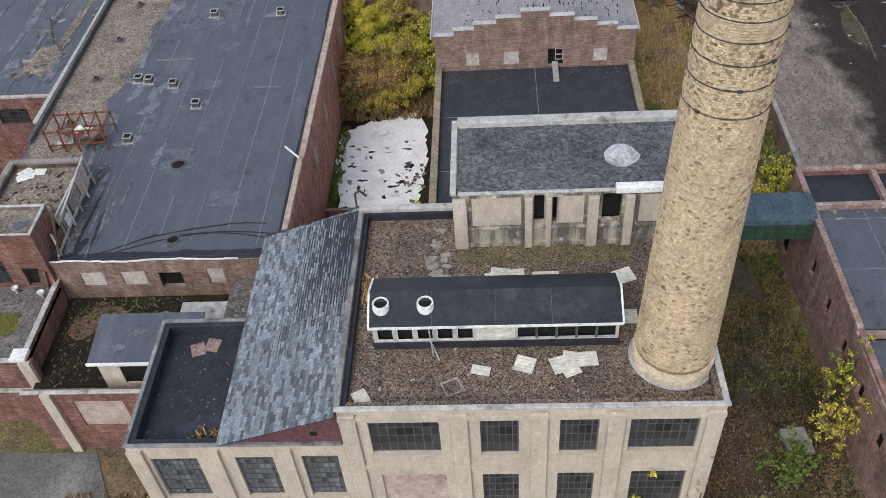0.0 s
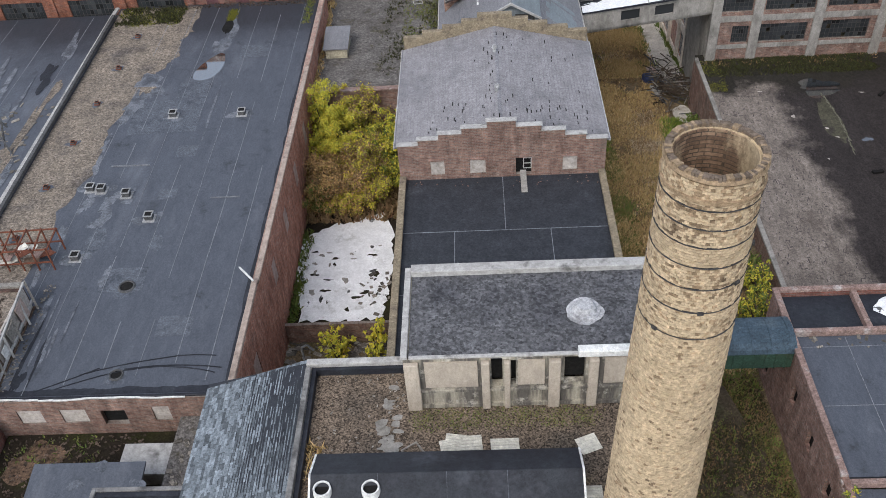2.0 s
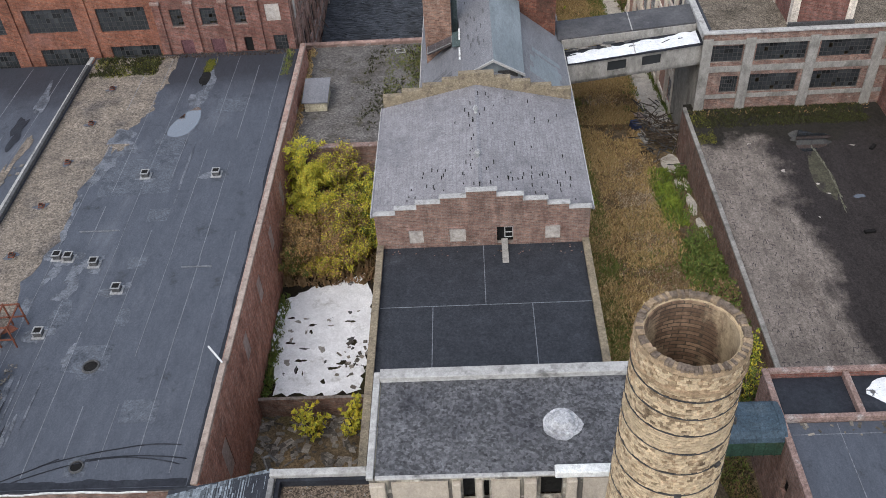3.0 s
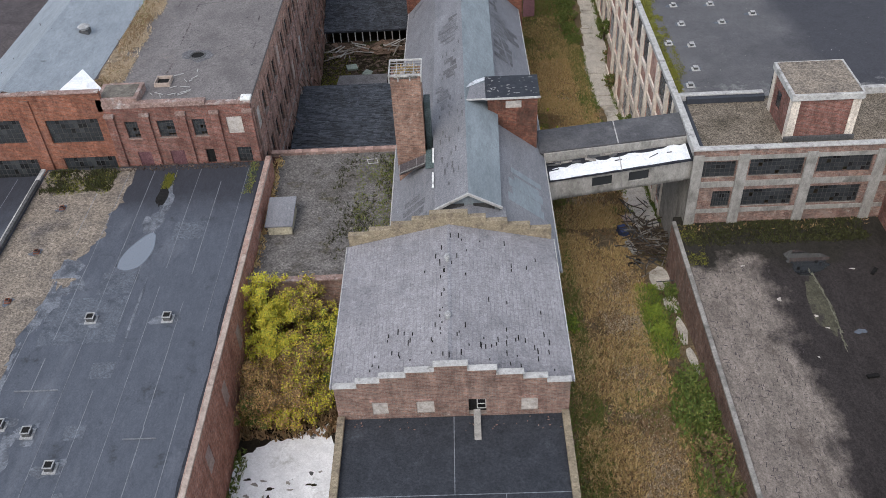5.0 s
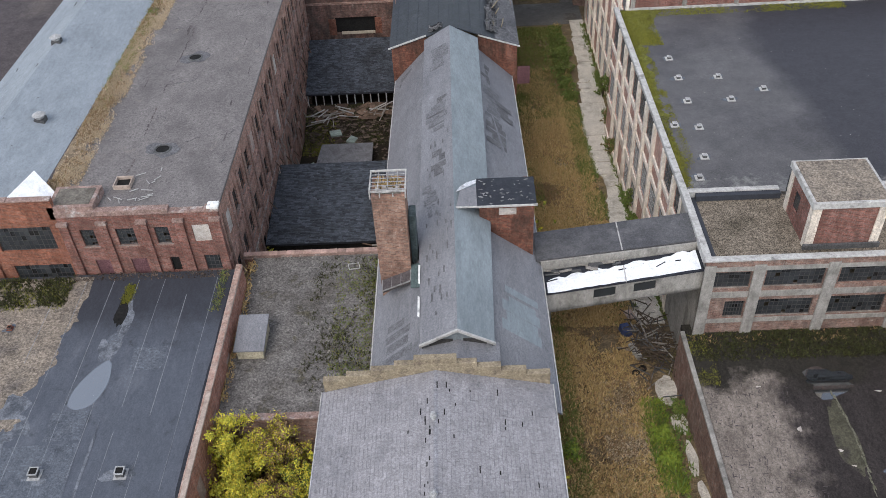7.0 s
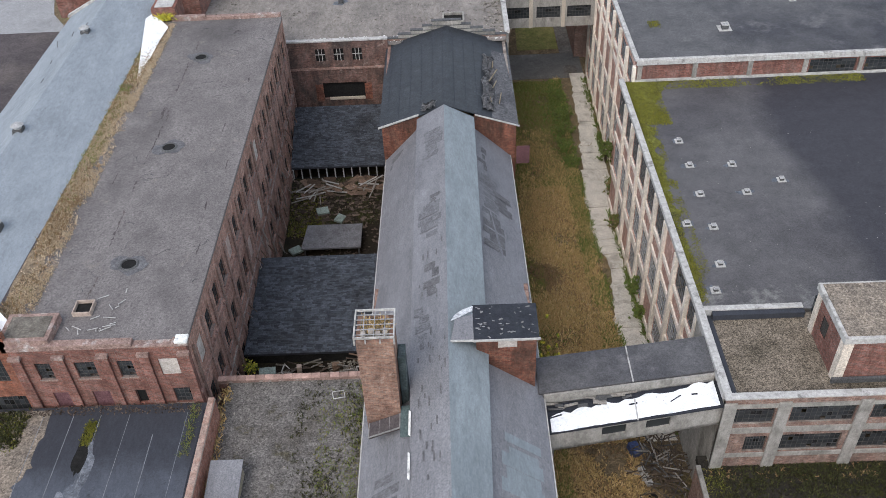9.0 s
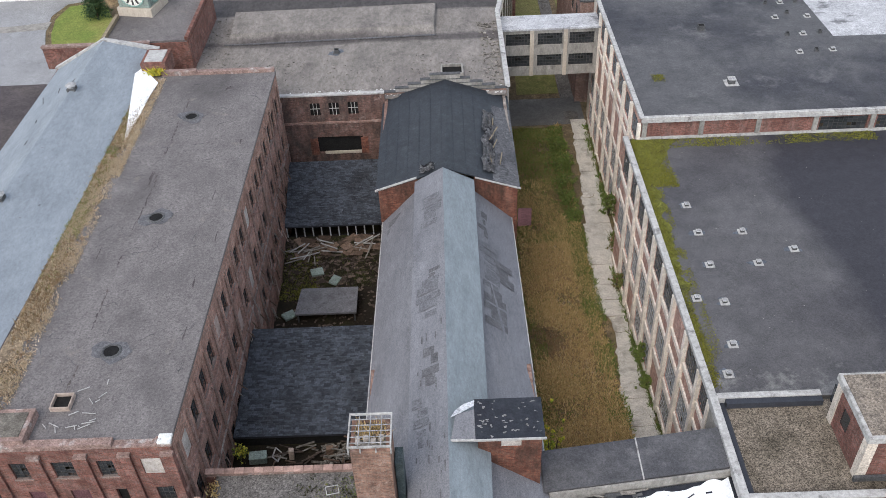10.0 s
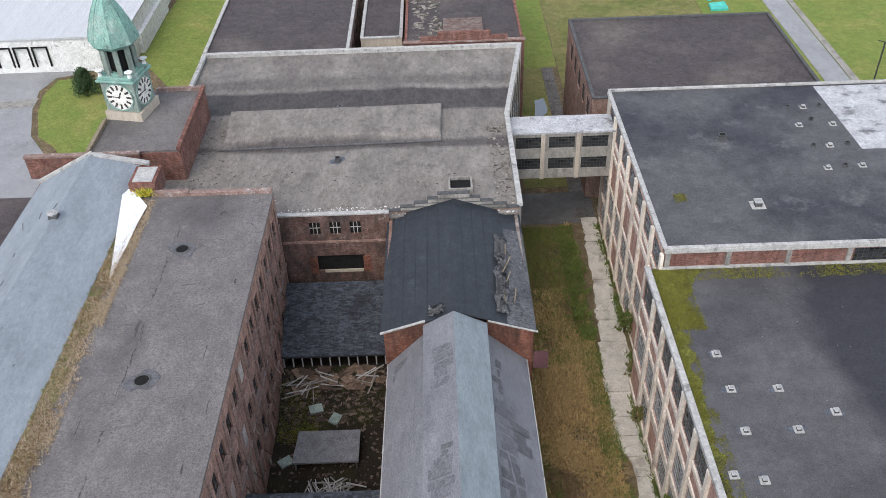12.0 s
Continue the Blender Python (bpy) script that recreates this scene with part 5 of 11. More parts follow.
for h in front_h:
    infill(shed_l, "-y", LY0, h, "board", 0.08)
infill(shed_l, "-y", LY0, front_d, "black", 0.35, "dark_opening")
for h in side_h + [(62.5, 64.0, -2.2, 1.2)]:
    infill(shed_l, "+x", LX1 + 0.35, h, "board_pink", 0.06)
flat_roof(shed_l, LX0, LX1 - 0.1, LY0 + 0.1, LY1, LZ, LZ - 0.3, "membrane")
curb(shed_l, [(LX1 + 0.0, LX1 + 0.42, 68.0, LY1, 0.2, (LZ + 0.55, LZ + 0.25)), (LX1 - 0.02, LX1 + 0.42, LY0 - 0.1, 67.98, 0.2, (LZ + 0.85, LZ + 0.85))], "coping_buff")
erd = random.Random(881)
for k in range(14):
    bm = bmesh.new()
    xa, xb = -28.4 + k * 1.0, -27.4 + k * 1.0
    obox(bm, pose((xa + xb) / 2, LY0 + 0.02 + erd.uniform(-0.04, 0.04), LZ + 0.03 + 0.06 * math.sin(k * 0.9), 0, erd.uniform(-3, 3), erd.uniform(-2.5, 2.5)), 1.02, 0.09, 0.1)
    part("edge_trim", bm, "white_paint", shed_l)
curb(shed_l, [(-28.4, -11.9, LY0 + 0.08, LY0 + 0.3, LZ - 0.1, LZ + 0.05)], "membrane_dark")
bm = bmesh.new()
srnd = random.Random(55)
x = -28.2
while x < LX1 - 0.8:
    y = LY0 + srnd.uniform(0.3, 4)
    while y < LY1 - 2:
        ln = srnd.uniform(4, 15)
        y2 = min(y + ln, LY1 - 1)
        za, zb = LZ - 0.0053 * (y - LY0), LZ - 0.0053 * (y2 - LY0)
        w = srnd.uniform(0.035, 0.07)
        dx = srnd.uniform(-0.06, 0.06)
        hexa(bm, ((x, y, za), (x + w, y, za), (x + w + dx, y2, zb), (x + dx, y2, zb)), ((x, y, za + 0.022), (x + w, y, za + 0.022), (x + w + dx, y2, zb + 0.022), (x + dx, y2, zb + 0.022)))
        y = y2 + (srnd.uniform(0.5, 8) if srnd.random() < 0.45 else 0.02)
    x += srnd.uniform(2.0, 2.7)
for x, y, w in ((-27, 84, 3.5), (-17, 79, 2.5)):
    box(bm, x, x + w, y, y + 0.035, LZ - 0.2, LZ + 0.014)
part("seam", bm, "seam", shed_l)
bm = bmesh.new()
pts = [(-34.6, 60.5), (-31.0, 61.2), (-30.2, 66), (-29.4, 72), (-29.8, 78), (-28.4, 84), (-28.9, 90), (-27.6, 95), (-26.4, 97.2), (-26.8, 100), (-25.5, 103), (-25.9, 106), (-25.0, 109), (-25.2, 114.3), (-34.6, 114.3)]
rnd = random.Random(21)
fine = []
for (ax, ay), (bx, by) in zip(pts, pts[1:] + pts[:1]):
    for k in range(6):
        t = k / 6
        j = 0.32 if ax > -34 and bx > -34 else 0
        fine.append((ax + (bx - ax) * t + rnd.uniform(-j, j), ay + (by - ay) * t + rnd.uniform(-j, j) * 0.7))
sheet(bm, [(x, y, LZ + 0.02 - 0.3 * (y - LY0) / (LY1 - LY0)) for x, y in fine], 0.015)
part("bare_gravel_strip", bm, "gravel_tan", shed_l)
for x, y, w, d in ((-26.6, 92, 1.4, 3), (-20.3, 73.5, 1.2, 2.0), (-25.4, 74.0, 1.6, 3.4)):
    bm = bmesh.new()
    blob(bm, x, y, w / 2, d / 2, LZ + 0.016 - 0.0053 * (y - LY0), 20, int(x * -7), 0.12)
    part("roof_patch", bm, "patch", shed_l)
for i, (x, y, w, d) in enumerate(((-27.6, 93.5, 0.8, 3.6), (-27.0, 97.6, 1.5, 1.9), (-28.6, 87.2, 0.3, 1.6), (-28.4, 84.2, 0.35, 1.3), (-25.7, 78.2, 0.7, 1.6), (-26.0, 76.3, 0.5, 0.8), (-27.6, 79.0, 0.4, 1.4), (-28.4, 75.0, 0.35, 1.2), (-28.8, 70.6, 0.3, 1.5), (-27.0, 66.2, 0.25, 1.4), (-28.3, 64.4, 0.35, 1.6),
                                    (-25.6, 62.4, 0.25, 1.1), (-23.4, 69.6, 0.3, 0.9), (-19.65, 91.5, 0.09, 5.6), (-29.5, 62.0, 0.5, 1.2), (-21.2, 104.6, 0.7, 1.6))):
    bm = bmesh.new()
    blob(bm, x, y, w, d, LZ + 0.022 - 0.0053 * (y - LY0), 34, 840 + i, 0.7)
    part("worn_film", bm, "film", shed_l)
for x, y, w, d in ((-16.6, 64.4, 2.6, 2.0), (-20.9, 79.8, 1.6, 1.4), (-21.8, 69.4, 3.4, 2.6), (-23.9, 91.8, 6.6, 5.6), (-22.3, 96.4, 3.0, 2.9), (-17.4, 103.5, 2.9, 2.7), (-20.6, 86.0, 1.9, 1.7)):
    bm = bmesh.new()
    obox(bm, pose(x, y, LZ + 0.012 - 0.0053 * (y - LY0), -0.3, 0, 2), w, d, 0.01)
    part("lapped_sheet", bm, "patch", shed_l)
puddle = rough_mat("standing_water", (0.020, 0.022, 0.024), (0.028, 0.030, 0.032), 0.5, 0.04, bumps=0.0, mottle=0, fine=0.0)
puddle.node_tree.nodes["Principled BSDF"].inputs["Specular IOR Level"].default_value = 1.0
puddle.node_tree.nodes["Principled BSDF"].inputs["IOR"].default_value = 2.0
M["puddle"] = puddle
wet = puddle.copy()
wet.name = "sky_bright_water"
wet.node_tree.nodes["Principled BSDF"].inputs["IOR"].default_value = 2.7
M["bright_puddle"] = wet
bm = bmesh.new()
pts = []
for k in range(40):
    a = k * math.pi / 20
    r = 1.0 + 0.07 * noise.noise((math.cos(a) * 2, math.sin(a) * 2, 4.0))
    x, y = 1.25 * r * math.cos(a) * (1.0 - 0.35 * math.sin(a)), 2.7 * r * math.sin(a)
    pts.append((-21.4 + x + 0.22 * y, 100.7 + y))
sheet(bm, [(x, y, LZ + 0.03 - 0.0053 * (y - LY0)) for x, y in pts], 0.006)
single("roof_puddle", bm, "bright_puddle", "still tear-shaped puddle on the black membrane roof", "puddle")
for i, (x, y, w, d, mt) in enumerate(((-21.0, 105.0, 0.5, 1.8, "patch"), (-20.6, 108.2, 0.5, 2.8, "film"))):
    bm = bmesh.new()
    blob(bm, x, y, w, d, LZ + 0.02 + 0.003 * i - 0.0053 * (y - LY0), 30, 40 + i, 0.35)
    part("silt_patch", bm, mt, shed_l)
bm = bmesh.new()
blob(bm, -21.3, 109.6, 0.45, 2.5, LZ + 0.034 - 0.0053 * (109.6 - LY0), 30, 47, 0.4)
part("split_seam", bm, "black", shed_l)
weeds("roof_weeds", (-21.6, -20.9, 110.4, 112.8), 110, "moss", "clump of moss in the split roof seam", 48, 0.3, 0.1, lambda x, y: LZ - 0.27)
for i, (xa, xb, ya, yb) in enumerate(((LX1 - 0.55, LX1 - 0.12, 58.2, 114.0), (-28.3, -12.0, 58.25, 58.8))):
    bm = bmesh.new()
    pts = []
    for k in range(91):
        t = k / 90
        w = 0.22 * noise.noise((t * 9, 3.0 + i, 0.0)) + 0.12 * noise.noise((t * 34, 5.0 + i, 0.0))
        pts.append((xa + w, ya + (yb - ya) * t) if i == 0 else (xa + (xb - xa) * t, yb + w))
    loop = pts + ([(xb, yb), (xb, ya)] if i == 0 else [(xb, ya), (xa, ya)])
    sheet(bm, [(x, y, LZ + 0.017 - 0.0053 * (y - LY0)) for x, y in loop[::-1]], 0.012)
    bmesh.ops.recalc_face_normals(bm, faces=bm.faces[:])
    part("edge_lap", bm, "membrane_dark", shed_l)
for i, (x, y, w, d, mt) in enumerate(((-26.7, 61.5, 0.16, 3.0, "membrane_dark"), (-26.2, 63.6, 0.1, 3.4, "film"), (-25.7, 61.2, 0.12, 2.0, "membrane_dark"), (-26.8, 66.0, 0.2, 1.8, "film"), (-25.2, 63.2, 0.12, 1.3, "film"), (-24.6, 65.0, 0.1, 1.6, "film"), (-26.4, 59.6, 0.3, 0.9, "membrane_dark"))):
    bm = bmesh.new()
    blob(bm, x, y, w, d, LZ + 0.03 - 0.0053 * (y - LY0), 26, 930 + i, 0.6)
    part("edge_crease", bm, mt, shed_l)
litter("wall_foot_rubble", (-27, -12.2, 113.6, 114.7), 360, "debris_dark", "fallen brick and felt scraps along the mill wall", 912, lambda x, y: LZ - 0.29, (0.04, 0.24), flat=0.06)
for x, y in ((-24.4, 79.8), (-21.6, 76.6), (-26.3, 72.0), (-16.55, 91.6), (-23.2, 91.8), (-26.8, 80.6), (-27.8, 80.8)):
    vent(x, y, LZ - 0.005 * (y - LY0), 0.62)
hole_ring(-21.3, 68.6, LZ - 0.05, 0.55)
hole_ring(-19.6, 59.9, LZ, 0.42)
rnd = random.Random(5)
bm = bmesh.new()
for xa, ya, ln, up, bend in ((-23.6, 58.8, 11.0, 0.42, -0.03), (-22.2, 60.0, 9.5, 0.34, -0.022), (-19.2, 60.4, 7.0, 0.16, -0.02), (-25.0, 58.6, 4.0, 0.5, 0.0)):
    x, y = xa, ya
    for k in range(int(ln / 0.4)):
        rod(bm, (x, y, LZ + 0.01), (x + 0.43, y + up * 0.43, LZ + 0.01), 0.03)
        x, y, up = x + 0.4, y + up * 0.4, up + bend + rnd.uniform(-0.03, 0.03)
tagged(part("membrane_wrinkle", bm, "membrane_dark", shed_l), kind="stuff")
for i in range(7):
    vent(-32.4 + 0.25 * i, 68 + i * 6.6, LZ - 0.03 * i, 0.32, "small rusty square roof outlet on bare gravel", "steel_rust", "rusty roof outlets")
weeds("roof_weeds", (-34.2, -27.0, 110.4, 114.2), 800, "grass_dark", "green moss and weeds along the mill wall", 31, 0.3, 0.09, lambda x, y: LZ - 0.28, patchy=0.4, pscale=0.4)
weeds("roof_weeds", (-34.2, -27.0, 110.0, 114.2), 420, "moss", "yellow-green moss along the mill wall", 131, 0.3, 0.09, lambda x, y: LZ - 0.28, patchy=0.5, pscale=0.4)
weeds("roof_weeds", (-13.0, -12.3, 109, 114.4), 50, "grass_green", "weeds along the parapet", 32, 0.4, 0.07, lambda x, y: LZ - 0.28)
bm = bmesh.new()
for i in range(10):
    a = (LX0 + 0.1, LY0 + 14 + i * 4.0, LZ + 0.25)
    rod(bm, a, (LX0 + 0.1, LY0 + 18 + i * 4.0, LZ + 0.25), 0.16)
part("roof_edge_duct", bm, "rubber", shed_l)

bm = bmesh.new()
rod(bm, (-4.3, 53.25, 12.4), (-4.3, 53.25, 13.5), 0.05)
rod(bm, (-4.3, 53.25, 13.5), (-3.95, 53.2, 13.75), 0.05)
rod(bm, (-3.95, 53.2, 13.75), (-3.6, 53.1, 13.4), 0.05)
single("hooked_pipe", bm, "steel_dark", "hooked black vent pipe at the corner of the roof", "pipe")
bm = bmesh.new()
rod(bm, (-12.6, 69.4, 4.5), (-11.2, 67.6, 4.8), 0.06)
single("fallen_pipe", bm, "white_paint", "short white pipe lying across the brick parapet", "pipe")

# ---------------------------------------------------------------- buildings left of the weave shed
side_roof = thing("side_shed", "lower brick shed with patched grey membrane roof", "building")
sh = [(-46.5, -43.5, -2.6, -0.2), (-41.5, -38.6, 0.2, 1.9)]
bm = bmesh.new()
wall(bm, "-y", 79.6, 0.4, -66, -35.0, -6, 3.2, sh + [(-38.2, -36.2, -3.6, -0.4)])
part("wall", bm, "brick", side_roof)
for h in sh:
    window(side_roof, "-y", 79.6, h, 8, 4)
infill(side_roof, "-y", 79.6, (-38.2, -36.2, -3.6, -0.4), "maroon", 0.2, "door", "dull red double door")
flat_roof(side_roof, -66, -35.2, 79.7, 114.4, 3.2, 2.8, "membrane", 0.4)
curb(side_roof, [(-35.3, -34.85, 74.5, 114.4, 0.25, (4.1, 3.7)), (-66, -35.3, 79.45, 79.75, 3.1, 3.35)], "coping")
bm = bmesh.new()
for x in (-57, -52, -47, -42, -38):
    sheet(bm, [(x, 80, 3.215), (x + 0.06, 80, 3.215), (x + 0.06, 114, 2.815), (x, 114, 2.815)], 0.02)
part("seam", bm, "seam", side_roof)
for i, (x, y, a, b) in enumerate(((-38.5, 86, 1.3, 2.5), (-41, 93, 1.0, 2.8), (-37.2, 98, 0.5, 2.0), (-45, 88, 2.2, 1.6), (-40, 84, 1.8, 0.8))):
    bm = bmesh.new()
    blob(bm, x, y, a, b, 3.235 - 0.0115 * (y - 79.7), 24, 60 + i, 0.4)
    part("roof_patch", bm, "patch" if i % 2 else "gravel_tan", side_roof)
srnd = random.Random(57)
for i, (x, y, w, d, mt) in enumerate(((-37.6, 92, 0.35, 6.5, "gravel_tan"), (-40.2, 90, 0.25, 7.5, "film"), (-42.6, 95, 0.5, 6.0, "film"), (-39.0, 101, 0.7, 2.4, "puddle_film"), (-37.0, 84, 0.3, 3.0, "film"), (-44.5, 101, 0.6, 4.0, "film"), (-41.4, 84.2, 0.9, 1.4, "film"), (-46.4, 93, 0.3, 5.0, "film"), (-38.4, 107, 0.5, 3.2, "film"))):
    bm = bmesh.new()
    blob(bm, x, y, w, d, 3.245 - 0.0115 * (y - 79.7), 36, 860 + i, 0.7, slope=-0.0115)
    part("torn_strip", bm, mt if mt != "puddle_film" else "membrane_dark", side_roof)
litter("roof_litter", (-41, -35.8, 82, 96), 60, "debris", "scraps of broken roofing on the membrane roof", 71, lambda x, y: 3.2 - 0.0115 * (y - 79.7), (0.1, 0.9), flat=0.05)
bm = bmesh.new()
for a, b in (((-38.6, 88.5, 3.1), (-37.9, 88.6, 6.0)), ((-38.0, 88.6, 5.8), (-37.6, 88.6, 5.2)), ((-38.6, 88.5, 4.2), (-37.4, 87.2, 3.1))):
    rod(bm, a, b, 0.07)
single("vent_pipe", bm, "rubber", "bent dark vent pipe standing on the membrane roof", "pipe")

annex = thing("brick_annex", "tall red brick annex with pale gravel roof and timber side wall", "building")
ah = [(-33.4, -31.3, 2.0, 4.4), (-30.2, -29.0, 1.8, 3.6)]
bm = bmesh.new()
wall(bm, "-y", 57.5, 0.4, -46, -28.2, -5.2, 6.9, ah)
wall(bm, "+x", -28.2, 0.4, 57.9, 60.6, -5.2, 6.9)
wall(bm, "+y", 60.6, 0.4, -46, -28.6, 3.0, 6.9)
part("wall", bm, "brick", annex)
bm = bmesh.new()
wall(bm, "+x", -28.0, 0.4, 50.6, 57.4, -5.2, 1.9)
part("yard_wall", bm, "brick", annex)
window(annex, "-y", 57.5, ah[0], 4, 4)
infill(annex, "-y", 57.5, ah[1], "black", 0.3, "dark_opening")
bm = bmesh.new()
obox(bm, pose(-28.85, 57.35, 2.6, 0, 12, 0), 0.5, 0.06, 1.7)
part("hanging_door", bm, "board_brown", annex)
flat_roof(annex, -45.9, -28.6, 57.9, 60.2, 6.85, 6.85, "gravel_tan", 0.3, "front_roof")
curb(annex, [(-46, -28.15, 57.45, 57.62, 6.9, 7.02), (-28.38, -28.15, 57.62, 60.6, 6.9, 7.02), (-46, -28.38, 60.4, 60.6, 6.9, 7.02)], "coping", "roof_edge")
bm = bmesh.new()
blob(bm, -29.2, 58.6, 0.6, 0.5, 6.87, 20, 993, 0.4, 0.02)
part("torn_felt", bm, "membrane", annex)
flat_roof(annex, -33.4, -28.2, 60.6, 67.0, 5.2, 5.2, "gravel_tan", 0.4)
bm = bmesh.new()
wall(bm, "-x", -33.8, 0.4, 60.6, 67.2, -5.2, 5.6)
wall(bm, "+y", 67.2, 0.35, -33.4, -28.2, 3.0, 5.6)
part("rear_wall", bm, "brick_dark", annex)
curb(annex, [(-33.85, -33.35, 60.65, 67.25, 5.6, 5.85), (-33.35, -28.1, 66.8, 67.25, 5.6, 5.85)], "concrete_dark", "parapet_cap")
bm = bmesh.new()
slab(bm, "+x", -27.9, 0.15, 60.7, 66.7, 3.4, 5.7)
part("boarded_side", bm, "board", annex)
for k in range(6):
    bm = bmesh.new()
    y = 58.6 + k * 1.6
    rod(bm, (-27.5, y, 3.5), (-27.84, y + 0.5, 5.4 + 0.13 * k), 0.08)
    part("post", bm, "wood_grey" if k % 2 else "coping", annex)
for (ya, za), (yb, zb) in (((58.3, 3.75), (66.8, 3.7)), ((58.3, 3.95), (66.9, 4.3)), ((60.7, 5.65), (66.9, 6.1)), ((58.2, 3.7), (60.6, 6.95))):
    bm = bmesh.new()
    rod(bm, (-27.55, ya, za), (-27.8 if za < 6 else -28.0, yb, zb), 0.07)
    part("rail", bm, "coping" if za > 3.8 else "board_brown", annex)
for y, w, z, h, mt in ((61.6, 0.7, 4.5, 0.9, "white_paint"), (63.2, 1.2, 4.6, 1.6, "wood_grey"), (65.2, 1.2, 4.8, 1.8, "board_pink"), (60.0, 1.6, 4.4, 1.2, "board_brown")):
    bm = bmesh.new()
    obox(bm, pose(-27.72, y, z, 6, 0, 0), 0.06, w, h)
    part("infill_board", bm, mt, annex)
for i, (x, y, w) in enumerate(((-31.25, 66.3, 0.9), (-32.2, 65.7, 1.3), (-32.4, 66.3, 1.1))):
    bm = bmesh.new()
    obox(bm, pose(x, y, 5.28, 3, 2, 25 * i), w, 0.7, 0.05)
    single("loose_board", bm, "white_paint", "white board lying on the gravel roof", "board", "white boards")
litter("annex_litter", (-33.2, -28.4, 60.8, 66.6), 70, "debris_dark", "scraps of roofing and branches on the gravel roof", 171, lambda x, y: 5.2, (0.05, 0.45), flat=0.04)
litter("edge_litter", (-27.6, -26.9, 58.6, 69), 110, "debris", "torn felt and splinters along the roof edge", 172, lambda x, y: LZ, (0.04, 0.28), flat=0.03)
rust = thing("rusty_scaffold", "collapsed rusty steel frame at the edge of the black roof", "scaffold")
rnd = random.Random(14)
for i in range(5):
    bm = bmesh.new()
    x = -32.4 + i * 1.2
    rod(bm, (x, 70.8, 3.5), (x, 70.8, 5.9), 0.05)
    rod(bm, (x, 73.2, 3.5), (x, 73.2, 5.9), 0.05)
    rod(bm, (x, 70.8, 5.7 - 0.3 * (i % 2)), (x, 73.2, 5.8), 0.05)
    part("post", bm, "steel_rust", rust)
for z in (4.3, 5.6):
    for y in (70.8, 73.2):
        bm = bmesh.new()
        rod(bm, (-32.6, y, z), (-27.5, y, z + 0.2), 0.05)
        part("rail", bm, "steel_rust", rust)
for i in range(11):
    bm = bmesh.new()
    obox(bm, pose(-30 + rnd.uniform(-1.9, 1.9), 72.0 + rnd.uniform(-0.8, 0.8), 3.8 + 0.13 * i, rnd.uniform(-10, 10), rnd.uniform(-10, 10), rnd.uniform(0, 90)), rnd.uniform(0.5, 1.5), 0.7, 0.04)
    part("plate", bm, ("coping_red", "steel_rust", "white_sheet", "board_brown")[i % 4], rust)

low = thing("lower_brick_wing", "low brick wing with mossy flat roof and cream pilasters", "building")
bm = bmesh.new()
wall(bm, "-y", 50.4, 0.4, -46, -27.6, -5.2, 1.8)
wall(bm, "-y", 48.0, 0.4, -27.6, -15.6, -5.2, 1.5, [(-24.4, -21.0, -2.2, 0.6)])
part("wall", bm, "brick", low)
infill(low, "-y", 48.0, (-24.4, -21.0, -2.2, 0.6), "board_pink", 0.1)
for x in (-45, -39.5, -34, -28.0):
    bm = bmesh.new()
    box(bm, x - 0.4, x + 0.4, 50.1, 50.396, -5.2, 2.0)
    part("pilaster", bm, "cream", low)
bm = bmesh.new()
box(bm, -26.2, -25.5, 47.7, 47.996, -5.2, 1.6)
part("pilaster", bm, "cream", low)
flat_roof(low, -46, -28.0, 50.6, 58.2, 1.7, 1.7, "gravel_grey")
curb(low, [(-46, -28.3, 50.25, 50.65, 1.7, 2.05), (-28.4, -28.0, 50.65, 58.3, 1.75, 2.1), (-27.6, -15.7, 47.9, 48.2, 1.5, 1.65), (-46, -27.9, 50.1, 50.39, -1.2, -1.0)], "coping", body="brick_dark")
curb(low, [(-28.9, -27.8, 50.2, 51.2, 2.05, 2.35)], "white_paint", "pier_cap")
bm = bmesh.new()
blob(bm, -31.0, 53.8, 1.0, 1.1, 1.72, 26, 3, 0.3, 0.02)
part("moss_patch", bm, "moss", low)
weeds("roof_weeds", (-32.0, -30.0, 52.8, 54.9), 160, "moss", "bright green moss cushion on the flat roof", 75, 0.12, 0.08, lambda x, y: 1.7)
for x, y in ((-31.0, 56.9), (-28.9, 56.4)):
    v = thing("bowl_vent", "small white bowl-shaped vent cap on the flat roof", "roof vent", group="bowl vents")
    bm = bmesh.new()
    tube(bm, (x, y), 0.1, 0.1, 1.7, 2.0, 12)
    part("stem", bm, "grey_metal", v)
    bm = bmesh.new()
    tube(bm, (x, y), 0.12, 0.26, 2.0, 2.3, 14, inner=(0.08, 0.2))
    part("bowl", bm, "white_paint", v)
yard = thing("sunken_yard", "sunken dark yard floor strewn with rubble and leaves", "yard")
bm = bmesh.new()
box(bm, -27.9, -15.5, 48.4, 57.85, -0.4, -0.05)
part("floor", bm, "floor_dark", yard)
bm = bmesh.new()
blob(bm, -25.2, 55.6, 1.9, 1.5, -0.03, 30, 992, 0.4, 0.02)
part("leaf_bed", bm, "leaf_litter", yard)
litter("yard_rubble", (-27.5, -18, 49, 57.6), 700, "debris_dark", "rubble, planks and leaves on the yard floor", 76, lambda x, y: -0.05, (0.04, 0.3))
weeds("yard_weeds", (-27.5, -20, 54.5, 57.7), 60, "leaf_green", "dark weeds against the brick wall", 77, 0.25, 0.07, lambda x, y: -0.05)
hut = thing("yard_hut", "small hut with black mono-pitch roof and cream wall", "hut")
bm = bmesh.new()
